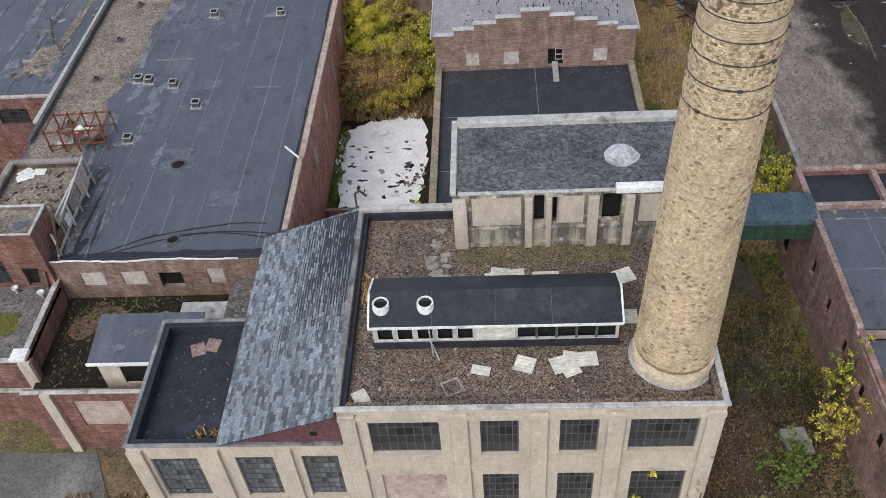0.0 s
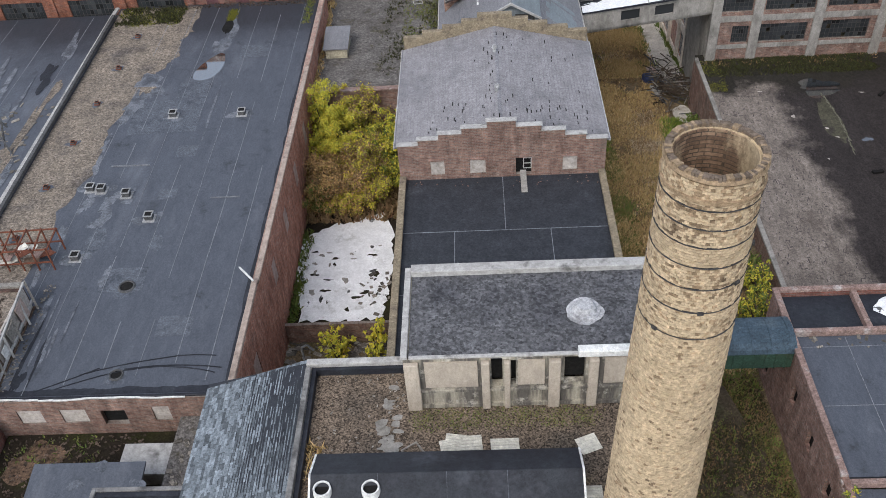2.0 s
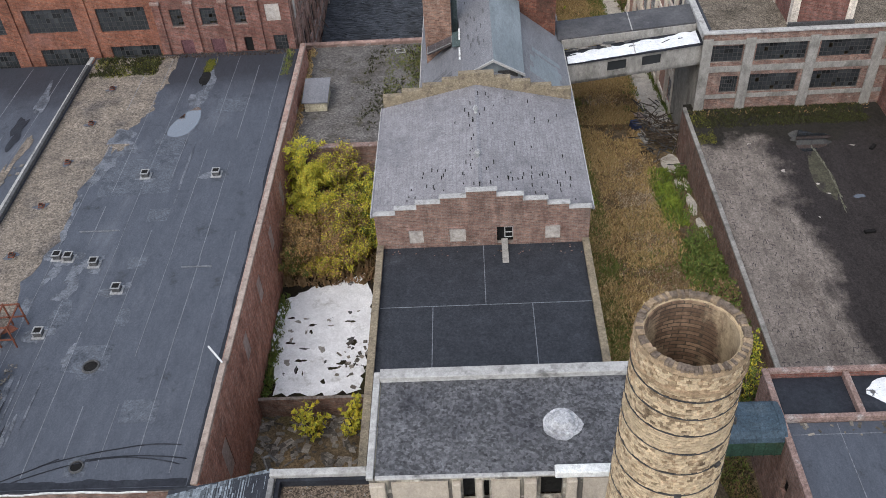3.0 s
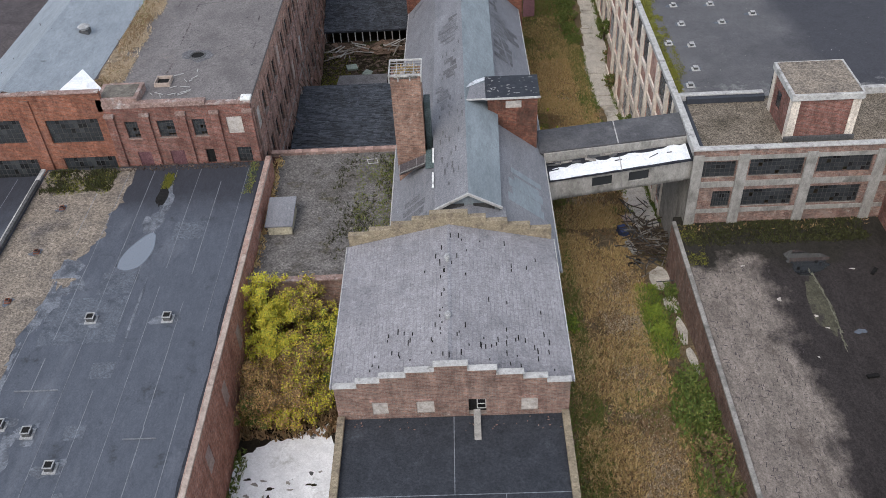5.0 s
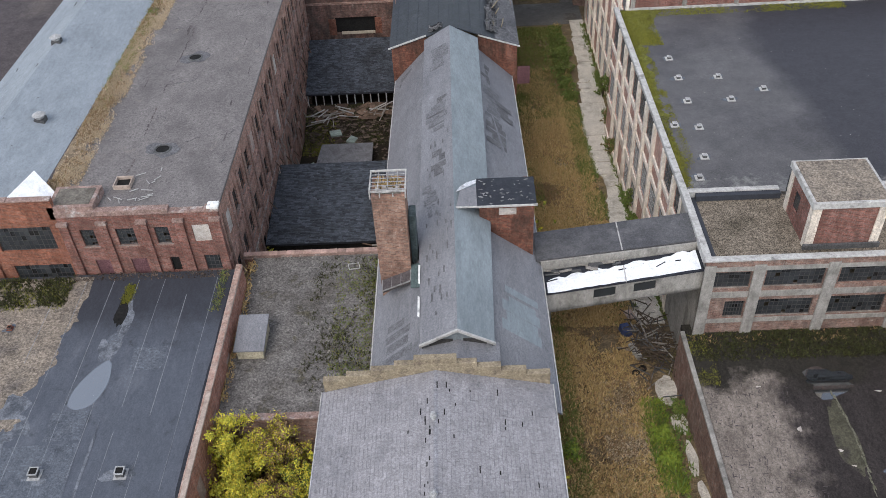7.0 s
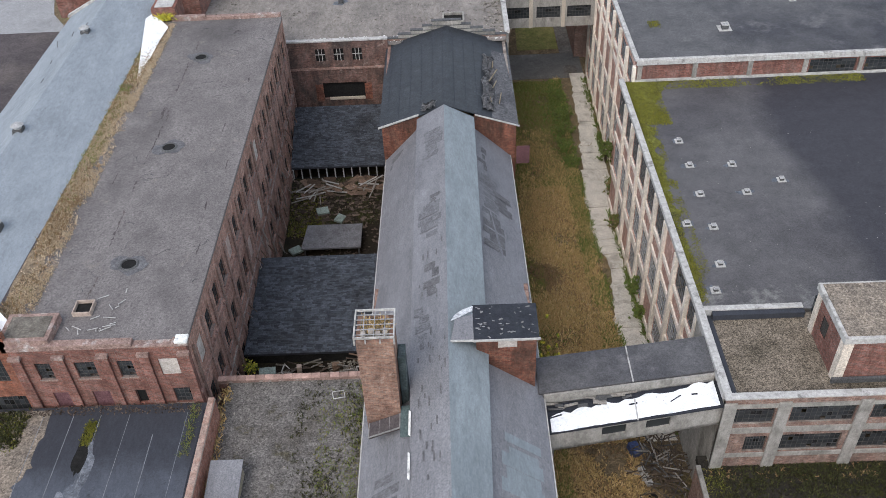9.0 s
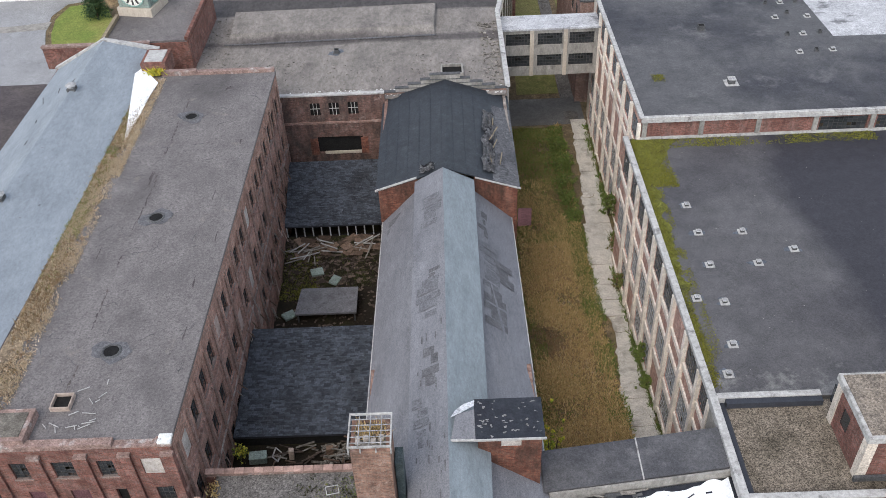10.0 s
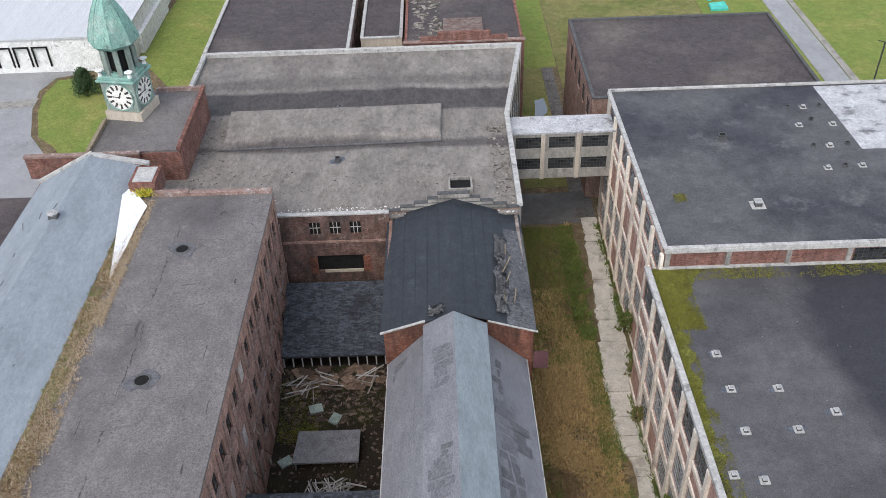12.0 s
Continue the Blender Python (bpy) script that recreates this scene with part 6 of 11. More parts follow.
wall(bm, "-y", 49.2, 0.25, -22.3, -16.0, -0.3, 3.3, [(-20.9, -18.8, 0.9, 2.7)])
wall(bm, "-x", -22.3, 0.25, 49.45, 52.5, -0.3, 3.3)
part("wall", bm, "cream", hut)
infill(hut, "-y", 49.2, (-20.9, -18.8, 0.9, 2.7), "black", 0.15, "dark_opening")
bm = bmesh.new()
sheet(bm, [(-22.7, 48.9, 3.45), (-15.6, 48.9, 3.45), (-15.6, 52.7, 3.95), (-22.7, 52.7, 3.95)], 0.15)
part("roof", bm, "membrane", hut)
bm = bmesh.new()
box(bm, -22.75, -15.6, 48.8, 48.9, 3.28, 3.5)
part("fascia", bm, "white_paint", hut)
bm = bmesh.new()
for i in range(5):
    blob(bm, -21 + i * 1.3, 50 + (i % 3) * 1.2, 0.5, 0.35, 3.62 + 0.127 * ((i % 3) * 1.2), 14, 200 + i, 0.4, 0.01, 0.127)
tagged(part("roof_patch", bm, "patch", hut), kind="stuff")
hatch = thing("flat_hatch", "flat grey-white hatch cover behind the black roof", "hatch")
bm = bmesh.new()
box(bm, -18.3, -15.0, 53.6, 55.6, -0.1, 1.3)
part("kerb", bm, "concrete", hatch)
bm = bmesh.new()
box(bm, -18.5, -14.8, 53.4, 55.8, 1.3, 1.48)
part("cover", bm, "coping", hatch)
ledge = thing("rear_ledge_roof", "low roof covered in grey grit behind the shingled roof", "roof")
bm = bmesh.new()
box(bm, -15.2, -10.45, 49.0, 57.85, -0.3, 1.6)
part("slab", bm, "gravel_grey", ledge)
litter("ledge_rubble", (-15, -10.6, 49.3, 57.5), 160, "debris", "grit and broken boards on the low roof", 78, lambda x, y: 1.6, (0.06, 0.6))

# ---------------------------------------------------------------- court between shed and hall
court = thing("paved_court", "court floor with peeling white coating inside brick walls", "court")
bm = bmesh.new()
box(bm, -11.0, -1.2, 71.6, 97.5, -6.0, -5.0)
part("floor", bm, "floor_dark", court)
bm = bmesh.new()
rnd = random.Random(31)
outline = [(-9.9, 72.6), (-6, 72.3), (-3.0, 72.6), (-2.6, 76), (-2.4, 80), (-2.7, 84), (-3.4, 86.6), (-6, 85.6), (-9, 84.6), (-11.0, 83.0), (-11.3, 79.5), (-10.6, 76.5)]
fine = []
for (ax, ay), (bx, by) in zip(outline, outline[1:] + outline[:1]):
    for k in range(7):
        fine.append((ax + (bx - ax) * k / 7 + rnd.uniform(-0.22, 0.22), ay + (by - ay) * k / 7 + rnd.uniform(-0.3, 0.3), -4.97))
sheet(bm, fine, 0.02)
part("white_coating", bm, "white_roof", court)
for i in range(30):
    bm = bmesh.new()
    blob(bm, rnd.uniform(-9.8, -3.0), rnd.uniform(73, 82), rnd.uniform(0.06, 0.42), rnd.uniform(0.06, 0.35), -4.955, 13, 300 + i, 0.6, 0.01)
    part("bare_patch", bm, rnd.choice(("rubber", "floor_dark", "concrete")), court)
bm = bmesh.new()
wall(bm, "-y", 71.3, 0.3, -11.0, -0.8, -9, -4.2)
part("low_wall", bm, "brick_brown", court)
litter("court_rubble", (-11, -1.5, 66, 71.2), 160, "debris", "broken white sheets and rubble in the gap", 33, lambda x, y: ground_z(y), (0.15, 1.2))
litter("court_debris", (-5.2, -1.8, 72.8, 78), 26, "debris", "torn grey boards on the court floor", 34, lambda x, y: -4.97, (0.12, 0.7))
rnd = random.Random(41)
for i, (x, y, h, s, mats) in enumerate(((-8.8, 92.6, 5.6, 1.9, ["leaf_yellow", "leaf_yellow"]), (-9.4, 95.6, 7.0, 2.0, ["leaf_yellow", "leaf_yellow"]), (-5.9, 96.2, 6.6, 1.7, ["leaf_yellow", "leaf_brown"]), (-3.0, 93.4, 5.4, 1.5, ["leaf_yellow", "leaf_green"]),
                                      (-5.0, 91.0, 4.6, 1.6, ["leaf_brown", "leaf_yellow"]), (-8.2, 88.8, 3.9, 2.6, ["leaf_rust", "leaf_brown"]), (-4.6, 87.9, 3.3, 2.0, ["leaf_yellow", "leaf_brown"]), (-10.0, 87.6, 3.0, 1.5, ["leaf_rust", "leaf_green"]),
                                      (-6.9, 87.0, 2.7, 1.5, ["leaf_rust", "leaf_yellow"]), (-3.1, 89.8, 3.4, 1.5, ["leaf_yellow", "leaf_green"]), (-10.0, 90.6, 3.2, 1.5, ["leaf_rust", "leaf_brown"]), (-6.6, 92.0, 4.2, 1.8, ["leaf_rust", "leaf_brown"]))):
    bush("shrub", (x, y, -5.0), h * 1.06, s * 1.22, mats, "yellowing autumn shrub growing wild in the walled court" if "leaf_yellow" in mats else "brown withered shrub growing wild in the walled court", 100 + i, leaf=0.1, n=24000)
for i, (x, y) in enumerate(((-6.4, 68.8), (-3.2, 69.4))):
    bush("shrub", (x, y, ground_z(y)), 3.4, 1.1, ["leaf_yellow"], "small bright yellow shrub in the gap behind the boiler house", 130 + i, leaf=0.16, n=1200)
weeds("court_weeds", (-11.0, -1.3, 85.2, 97), 1300, "leaf_brown", "brown weeds and fallen leaves under the shrubs", 35, 0.7, 0.12, lambda x, y: -5.0)
weeds("court_weeds", (-11.3, -10.2, 72, 84), 200, "leaf_green", "green weeds along the brick wall", 36, 0.5, 0.1, lambda x, y: -5.0)

# ---------------------------------------------------------------- low black roof between block and hall
link = thing("low_link_building", "low building with black membrane roof between brick parapets", "building")
bm = bmesh.new()
wall(bm, "-x", -0.85, 0.4, 56.6, 79.9, -10, 4.1)
wall(bm, "+x", 16.0, 0.4, 56.6, 79.9, -10, 4.1)
part("wall", bm, "brick_brown", link)
flat_roof(link, -0.45, 15.6, 56.6, 79.95, 3.9, 3.9, "membrane_mid")
curb(link, [(-0.95, -0.4, 56.6, 79.9, 4.1, 4.4), (15.55, 16.1, 56.6, 79.9, 4.1, 4.4)], "coping_tan")
bm = bmesh.new()
for s in ((-0.4, 15.55, 73.2, 73.26), (7.6, 7.66, 73.2, 79.9), (11.1, 11.16, 66.4, 73.2), (-0.4, 15.55, 66.4, 66.46), (3.6, 3.66, 66.4, 73.2), (-0.4, 15.55, 60.4, 60.46)):
    box(bm, *s, 3.9, 3.916)
part("seam", bm, "seam", link)
litter("roof_litter", (-0.2, 15.4, 78.6, 79.8), 30, "brick_brown", "brick crumbs at the foot of the gable", 37, lambda x, y: 3.9, (0.04, 0.16), flat=0.04)

# ---------------------------------------------------------------- hall with stepped gables
hall = thing("gabled_hall", "brick hall with stepped gables and light grey shingle roof", "building")
HX0, HX1, HY0, HY1, EZ, RZ = -0.9, 16.1, 80.0, 96.2, 7.0, 9.1
HC = (HX0 + HX1) / 2
gh = [(1.7, 2.85, 4.35, 5.75), (4.95, 6.25, 4.35, 5.75), (8.75, 10.05, 4.05, 5.75), (12.6, 13.8, 4.35, 5.75)]
bm = bmesh.new()
wall(bm, "-y", HY0, 0.45, HX0, HX1, -9, 7.15, gh)
part("gable_wall", bm, "brick_brown", hall)
steps = [(HX0, HX1, 7.15, 7.35)]
for k, (w, z) in enumerate(((6.8, 7.85), (5.1, 8.35), (3.2, 8.85), (1.15, 9.4))):
    steps.append((HC - w, HC + w, steps[-1][3], z))
bm = bmesh.new()
for a, b, z0, z1 in steps:
    box(bm, a, b, HY0, HY0 + 0.45, z0 + 0.0005, z1)
part("stepped_gable", bm, "brick_brown", hall)
for (a, b, z0, z1), nxt in zip(steps, steps[1:] + [None]):
    spans = [(a - 0.1, b + 0.1)] if nxt is None else [(a - 0.1, nxt[0]), (nxt[1], b + 0.1)]
    for s in spans:
        bm = bmesh.new()
        box(bm, s[0], s[1], HY0 - 0.06, HY0 + 0.5, z1, z1 + 0.09)
        bmesh.ops.bevel(bm, geom=bm.edges[:], offset=0.03, segments=1, affect="EDGES")
        part("coping_stone", bm, "coping", hall)
for h in (gh[0], gh[1], gh[3]):
    infill(hall, "-y", HY0, h, "board", 0.08)
    bm = bmesh.new()
    box(bm, h[0] - 0.15, h[1] + 0.15, HY0 - 0.08, HY0 - 0.002, h[3], h[3] + 0.18)
    part("window_arch", bm, "brick_pale", hall)
infill(hall, "-y", HY0, gh[2], "black", 0.35, "dark_opening")
bm = bmesh.new()
for s in ((9.35, 9.42, 4.6, 5.7), (9.98, 10.05, 4.6, 5.7)):
    box(bm, s[0], s[1], HY0 + 0.05, HY0 + 0.1, s[2], s[3])
for z in (4.6, 5.1, 5.64):
    box(bm, 9.35, 10.05, HY0 + 0.05, HY0 + 0.1, z, z + 0.06)
part("broken_sash", bm, "coping", hall)
bm = bmesh.new()
sheet(bm, [(9.1, 77.7, 4.0), (9.6, 77.7, 4.0), (9.6, 80.2, 4.35), (9.1, 80.2, 4.35)], 0.05)
single("plank", bm, "concrete", "pale plank leaning from the black roof into the gable opening", "plank")
bm = bmesh.new()
wall(bm, "+x", HX1, 0.4, HY0 + 0.45, HY1, -11, EZ - 0.15)
wall(bm, "-x", HX0, 0.4, HY0 + 0.45, HY1, -7, EZ - 0.15)
part("side_wall", bm, "brick_brown", hall)
bm = bmesh.new()
for a, b in ((HX0 - 0.3, HC), (HX1 + 0.3, HC)):
    p = [(a, HY0 + 0.45, EZ), (b, HY0 + 0.45, RZ), (b, HY1 - 0.2, RZ), (a, HY1 - 0.2, EZ)]
    sheet(bm, p if a < b else p[::-1], 0.2)
part("roof", bm, "slate_light", hall)
for a in (HX0 - 0.38, HX1 + 0.3):
    bm = bmesh.new()
    box(bm, a, a + 0.08, HY0 + 0.45, HY1 - 0.2, EZ - 0.22, EZ + 0.03)
    part("gutter", bm, "coping", hall)


def hall_z(x):
    return EZ + (RZ - EZ) * (1 - abs(x - HC) / (HC - HX0 + 0.3))


# shallow courses of the shingle roof, and the slots where tabs have blown off
bm = bmesh.new()
rnd = random.Random(44)
for side in (-1, 1):
    for i in range(1, 30):
        x = HC + side * i * 0.295
        z = hall_z(x)
        y = HY0 + 0.5
        while y < HY1 - 0.3:
            ln = rnd.uniform(0.5, 1.6)
            y2 = min(y + ln, HY1 - 0.25)
            t = 0.012 + rnd.uniform(0, 0.012)
            hexa(bm, ((x - 0.13, y, hall_z(x - 0.13)), (x + 0.13, y, hall_z(x + 0.13)), (x + 0.13, y2 - 0.02, hall_z(x + 0.13)), (x - 0.13, y2 - 0.02, hall_z(x - 0.13))),
                 ((x - 0.13, y, hall_z(x - 0.13) + t), (x + 0.13, y, hall_z(x + 0.13) + t), (x + 0.13, y2 - 0.02, hall_z(x + 0.13) + t), (x - 0.13, y2 - 0.02, hall_z(x - 0.13) + t)))
            y = y2
M["slate_tab"] = rough_mat("light_grey_shingle_tab", (0.262, 0.252, 0.262), (0.228, 0.219, 0.228), 0.4, 0.85, stain=(0.155, 0.152, 0.163), stain_scale=0.13, bumps=0.4, island=0.07, grain=12.0, grain_amount=0.22, mottle=0.12, fine=0.22)
tagged(part("shingle_layer", bm, "slate_tab", hall), kind="stuff")
for i in range(85):
    front = rnd.random() < 0.55
    x = rnd.uniform(HX0 + 1.5, HX1 - 1) if front else rnd.uniform(HC - 2, HX1 - 1)
    y = HY0 + (rnd.uniform(0.9, 4.5) if front else rnd.uniform(3, 14.5))
    if not front and rnd.random() < 0.4:
        x = HC - 0.6 + rnd.uniform(-0.2, 0.2)
    w, ln = 0.04, rnd.uniform(0.15, 0.6)
    bm = bmesh.new()
    hexa(bm, ((x - w, y, hall_z(x - w)), (x + w, y, hall_z(x + w)), (x + w, y + ln, hall_z(x + w)), (x - w, y + ln, hall_z(x - w))),
         ((x - w, y, hall_z(x - w) + 0.034), (x + w, y, hall_z(x + w) + 0.034), (x + w, y + ln, hall_z(x + w) + 0.034), (x - w, y + ln, hall_z(x - w) + 0.034)))
    part("missing_shingle_slot", bm, "black", hall)
for y in (85.05, 91.5):
    v = thing("finial_vent", "small grey turbine vent on the roof ridge", "roof vent", group="ridge vents")
    bm = bmesh.new()
    tube(bm, (7.45, y), 0.16, 0.14, RZ - 0.1, RZ + 0.35, 12)
    part("stem", bm, "grey_metal", v)
    bm = bmesh.new()
    tube(bm, (7.45, y), 0.28, 0.16, RZ + 0.35, RZ + 0.62, 14)
    part("cap", bm, "grey_metal", v)
# rear stepped gable in tan stone
rs = [(HX0 - 0.1, HX1 + 0.1, 6.5, 8.25), (HX0 + 1.7, HX1 - 1.7, 8.25, 8.75), (HX0 + 3.6, HX1 - 3.6, 8.75, 9.25), (HX0 + 5.4, HX1 - 5.4, 9.25, 9.75), (HX0 + 6.9, HX1 - 6.9, 9.75, 10.3)]
for a, b, z0, z1 in rs:
    bm = bmesh.new()
    box(bm, a, b, HY1 - 0.2, HY1 + 0.35, z0, z1)
    bmesh.ops.bevel(bm, geom=bm.edges[:], offset=0.03, segments=1, affect="EDGES")
    part("rear_gable_step", bm, "coping_tan", hall)
bm = bmesh.new()
wall(bm, "+y", HY1 + 0.33, 0.5, HX0, HX1, -11, 6.5)
part("rear_wall", bm, "brick_brown", hall)

# ---------------------------------------------------------------- gravel terrace beside the nave
ter = thing("gravel_terrace", "flat roof terrace covered in grey gravel behind the shrubs", "roof")
flat_roof(ter, -11.0, 1.9, 98.6, 118.6, 1.3, 1.2, "gravel_grey", 0.5)
bm = bmesh.new()
wall(bm, "-y", 98.0, 0.6, -11.0, -0.9, -6, 1.45)
part("wall", bm, "brick_brown", ter)
curb(ter, [(-11.0, -0.9, 97.9, 98.6, 1.45, 1.6), (-12.0, 1.7, 118.6, 119.1, 1.1, 1.5)], "coping_red")
for k in range(16):
    bm = bmesh.new()
    box(bm, -12.0 + k * 0.856, -11.17 + k * 0.856, 118.55, 119.15, 1.5, 1.64)
    bmesh.ops.bevel(bm, geom=bm.edges[:], offset=0.03, segments=1, affect="EDGES")
    part("coping_tile", bm, "coping_tile", ter)
bm = bmesh.new()
wall(bm, "+y", 119.05, 0.45, -12.0, 1.9, -11, 1.1)
part("rear_wall", bm, "brick", ter)
hut2 = thing("roof_hatch_box", "beige metal hatch box with sloping grey lid on gravel", "hatch")
bm = bmesh.new()
hexa(bm, ((-10.3, 105.0, 1.2), (-8.0, 105.0, 1.2), (-8.0, 108.6, 1.2), (-10.3, 108.6, 1.2)), ((-10.3, 105.0, 2.35), (-8.0, 105.0, 2.35), (-8.0, 108.6, 2.85), (-10.3, 108.6, 2.85)))
part("body", bm, "beige_metal", hut2)
bm = bmesh.new()
hexa(bm, ((-10.5, 104.8, 2.35), (-7.8, 104.8, 2.35), (-7.8, 108.8, 2.9), (-10.5, 108.8, 2.9)), ((-10.5, 104.8, 2.47), (-7.8, 104.8, 2.47), (-7.8, 108.8, 3.02), (-10.5, 108.8, 3.02)))
part("lid", bm, "felt_grey", hut2)
weeds("terrace_weeds", (-4.5, 1.6, 101, 118), 1000, "grass_dark", "withered dark weeds on the gravel terrace", 351, 0.25, 0.06, lambda x, y: 1.27, patchy=0.58, pscale=0.3)
weeds("terrace_weeds", (-2.2, 1.6, 101, 118), 700, "grass_green", "sparse weeds on the gravel terrace", 51, 0.3, 0.08, lambda x, y: 1.27, patchy=0.5)
weeds("terrace_weeds", (-11.4, -10.6, 100, 118), 200, "grass_dry", "dry weeds along the parapet", 52, 0.35, 0.08, lambda x, y: 1.27)
litter("terrace_litter", (-10.5, 1.5, 99.5, 118), 60, "debris", "leaves and scraps on the gravel terrace", 53, lambda x, y: 1.27, (0.05, 0.3), flat=0.03)

# ---------------------------------------------------------------- nave with central lantern roof
nave = thing("nave_building", "long brick building with grey roll roofing and a raised lantern roof", "building")
NX0, NX1, NC = 1.8, 17.3, 9.3
NY = (96.6, 115.0, 156.6)
EV = (2.7, 2.5, -1.3)        # eaves
LE = (7.6, 7.4, 4.5)         # foot of the lantern slopes
LR = (9.2, 9.5, 6.45)        # lantern ridge


def interp(ks, vs_, y):
    for (a, b), (p, q_) in zip(zip(ks, ks[1:]), zip(vs_, vs_[1:])):
        if y <= b:
            return p + (q_ - p) * (y - a) / (b - a)
    return vs_[-1]


for k in range(2):
    ya, yb = NY[k], NY[k + 1]
    for xe, xl in ((NX0, 6.8), (NX1, 11.7)):
        bm = bmesh.new()
        p = [(xe, ya, EV[k]), (xl, ya, LE[k] - 0.45), (xl, yb, LE[k + 1] - 0.45), (xe, yb, EV[k + 1])]
        sheet(bm, p if xe < xl else p[::-1], 0.2)
        part("side_slope", bm, "felt_grey", nave)
LY = (100.1, 115.0, 156.6)
LW, LEA = (6.3, 6.0, 5.95), (12.2, 12.6, 12.9)        # its west and east foot
LEy, LRy = [interp(NY, LE, y) for y in LY], [interp(NY, LR, y) for y in LY]
for k in range(2):
    for feet, mt in ((LW, "felt_grey"), (LEA, "felt_green")):
        bm = bmesh.new()
        p = [(feet[k], LY[k], LEy[k]), (NC, LY[k], LRy[k]), (NC, LY[k + 1], LRy[k + 1]), (feet[k + 1], LY[k + 1], LEy[k + 1])]
        sheet(bm, p if feet[k] < NC else p[::-1], 0.12)
        part("lantern_slope", bm, mt, nave)
    for xl in (6.4, 12.0):
        bm = bmesh.new()
        hexa(bm, ((xl, LY[k], LEy[k] - 0.9), (xl + 0.1, LY[k], LEy[k] - 0.9), (xl + 0.1, LY[k + 1], LEy[k + 1] - 0.9), (xl, LY[k + 1], LEy[k + 1] - 0.9)),
             ((xl, LY[k], LEy[k] - 0.05), (xl + 0.1, LY[k], LEy[k] - 0.05), (xl + 0.1, LY[k + 1], LEy[k + 1] - 0.05), (xl, LY[k + 1], LEy[k + 1] - 0.05)))
        part("lantern_wall", bm, "rubber", nave)
for xe in (6.2, 12.3):
    bm = bmesh.new()
    lo = min((xe, LEy[0]), (NC, LRy[0])) if xe < NC else (NC, LRy[0])
    hi = (NC, LRy[0]) if xe < NC else (xe, LEy[0])
    hexa(bm, ((lo[0], 99.85, lo[1] - 0.2), (hi[0], 99.85, hi[1] - 0.2), (hi[0], 100.05, hi[1] - 0.2), (lo[0], 100.05, lo[1] - 0.2)), ((lo[0], 99.85, lo[1] + 0.03), (hi[0], 99.85, hi[1] + 0.03), (hi[0], 100.05, hi[1] + 0.03), (lo[0], 100.05, lo[1] + 0.03)))
    part("barge_board", bm, "coping", nave)
bm = bmesh.new()
low_q = [(6.6, LEy[0] - 1.0), (11.9, LEy[0] - 1.0), (11.9, LEy[0] - 0.12), (NC, LRy[0] - 0.2), (6.6, LEy[0] - 0.12)]
fr = [bm.verts.new((x, 100.3, z)) for x, z in low_q]
bk = [bm.verts.new((x, 100.55, z)) for x, z in low_q]
bm.faces.new(fr)
bm.faces.new(bk[::-1])
for k in range(5):
    bm.faces.new((fr[k], bk[k], bk[(k + 1) % 5], fr[(k + 1) % 5]))
bmesh.ops.recalc_face_normals(bm, faces=bm.faces[:])
part("lantern_gable", bm, "felt_green", nave)
for x0, x1, k in ((7.0, 8.9, 0.35), (9.7, 11.6, 0.35)):
    bm = bmesh.new()
    box(bm, x0, x1, 100.22, 100.28, LEy[0] - 0.35, LEy[0] + k)
    part("open_louvre", bm, "steel_dark", nave)
bm = bmesh.new()
wall(bm, "+x", NX1 - 0.1, 0.4, 96.6, 130, -12, 1.6)
wall(bm, "+x", NX1 - 0.1, 0.4, 130.01, 157, -18, -1.7)
wall(bm, "-x", NX0 + 0.1, 0.4, 96.6, 130, -12, 1.6)
wall(bm, "-x", NX0 + 0.1, 0.4, 130.01, 157, -18, -1.7)
part("wall", bm, "brick_brown", nave)
for xe in (NX0 - 0.1, NX1 + 0.02):
    for k in range(2):
        bm = bmesh.new()
        hexa(bm, ((xe, NY[k], EV[k] - 0.2), (xe + 0.1, NY[k], EV[k] - 0.2), (xe + 0.1, NY[k + 1], EV[k + 1] - 0.2), (xe, NY[k + 1], EV[k + 1] - 0.2)),
             ((xe, NY[k], EV[k] + 0.03), (xe + 0.1, NY[k], EV[k] + 0.03), (xe + 0.1, NY[k + 1], EV[k + 1] + 0.03), (xe, NY[k + 1], EV[k + 1] + 0.03)))
        part("gutter", bm, "coping", nave)


def slope_patch(x0, x1, y0, y1, mat, parent, name="roof_patch", lift=0.014):
    def zz(x, y):
        e, le, lr = interp(NY, EV, y), interp(NY, LE, y), interp(NY, LR, y)
        if x < 5.95:
            return e + (le - 0.45 - e) * (x - NX0) / (6.8 - NX0)
        if x > 12.75:
            return e + (le - 0.45 - e) * (NX1 - x) / (NX1 - 11.7)
        return lr + (le - lr) * abs(x - NC) / 3.4
    bm = bmesh.new()
    sk = (y1 - y0) * 0.08
    sheet(bm, [(x0, y0 + sk, zz(x0, y0 + sk) + lift), (x1, y0, zz(x1, y0) + lift), (x1, y1 - sk, zz(x1, y1 - sk) + lift), (x0, y1, zz(x0, y1) + lift)], 0.01)
    part(name, bm, mat, parent)


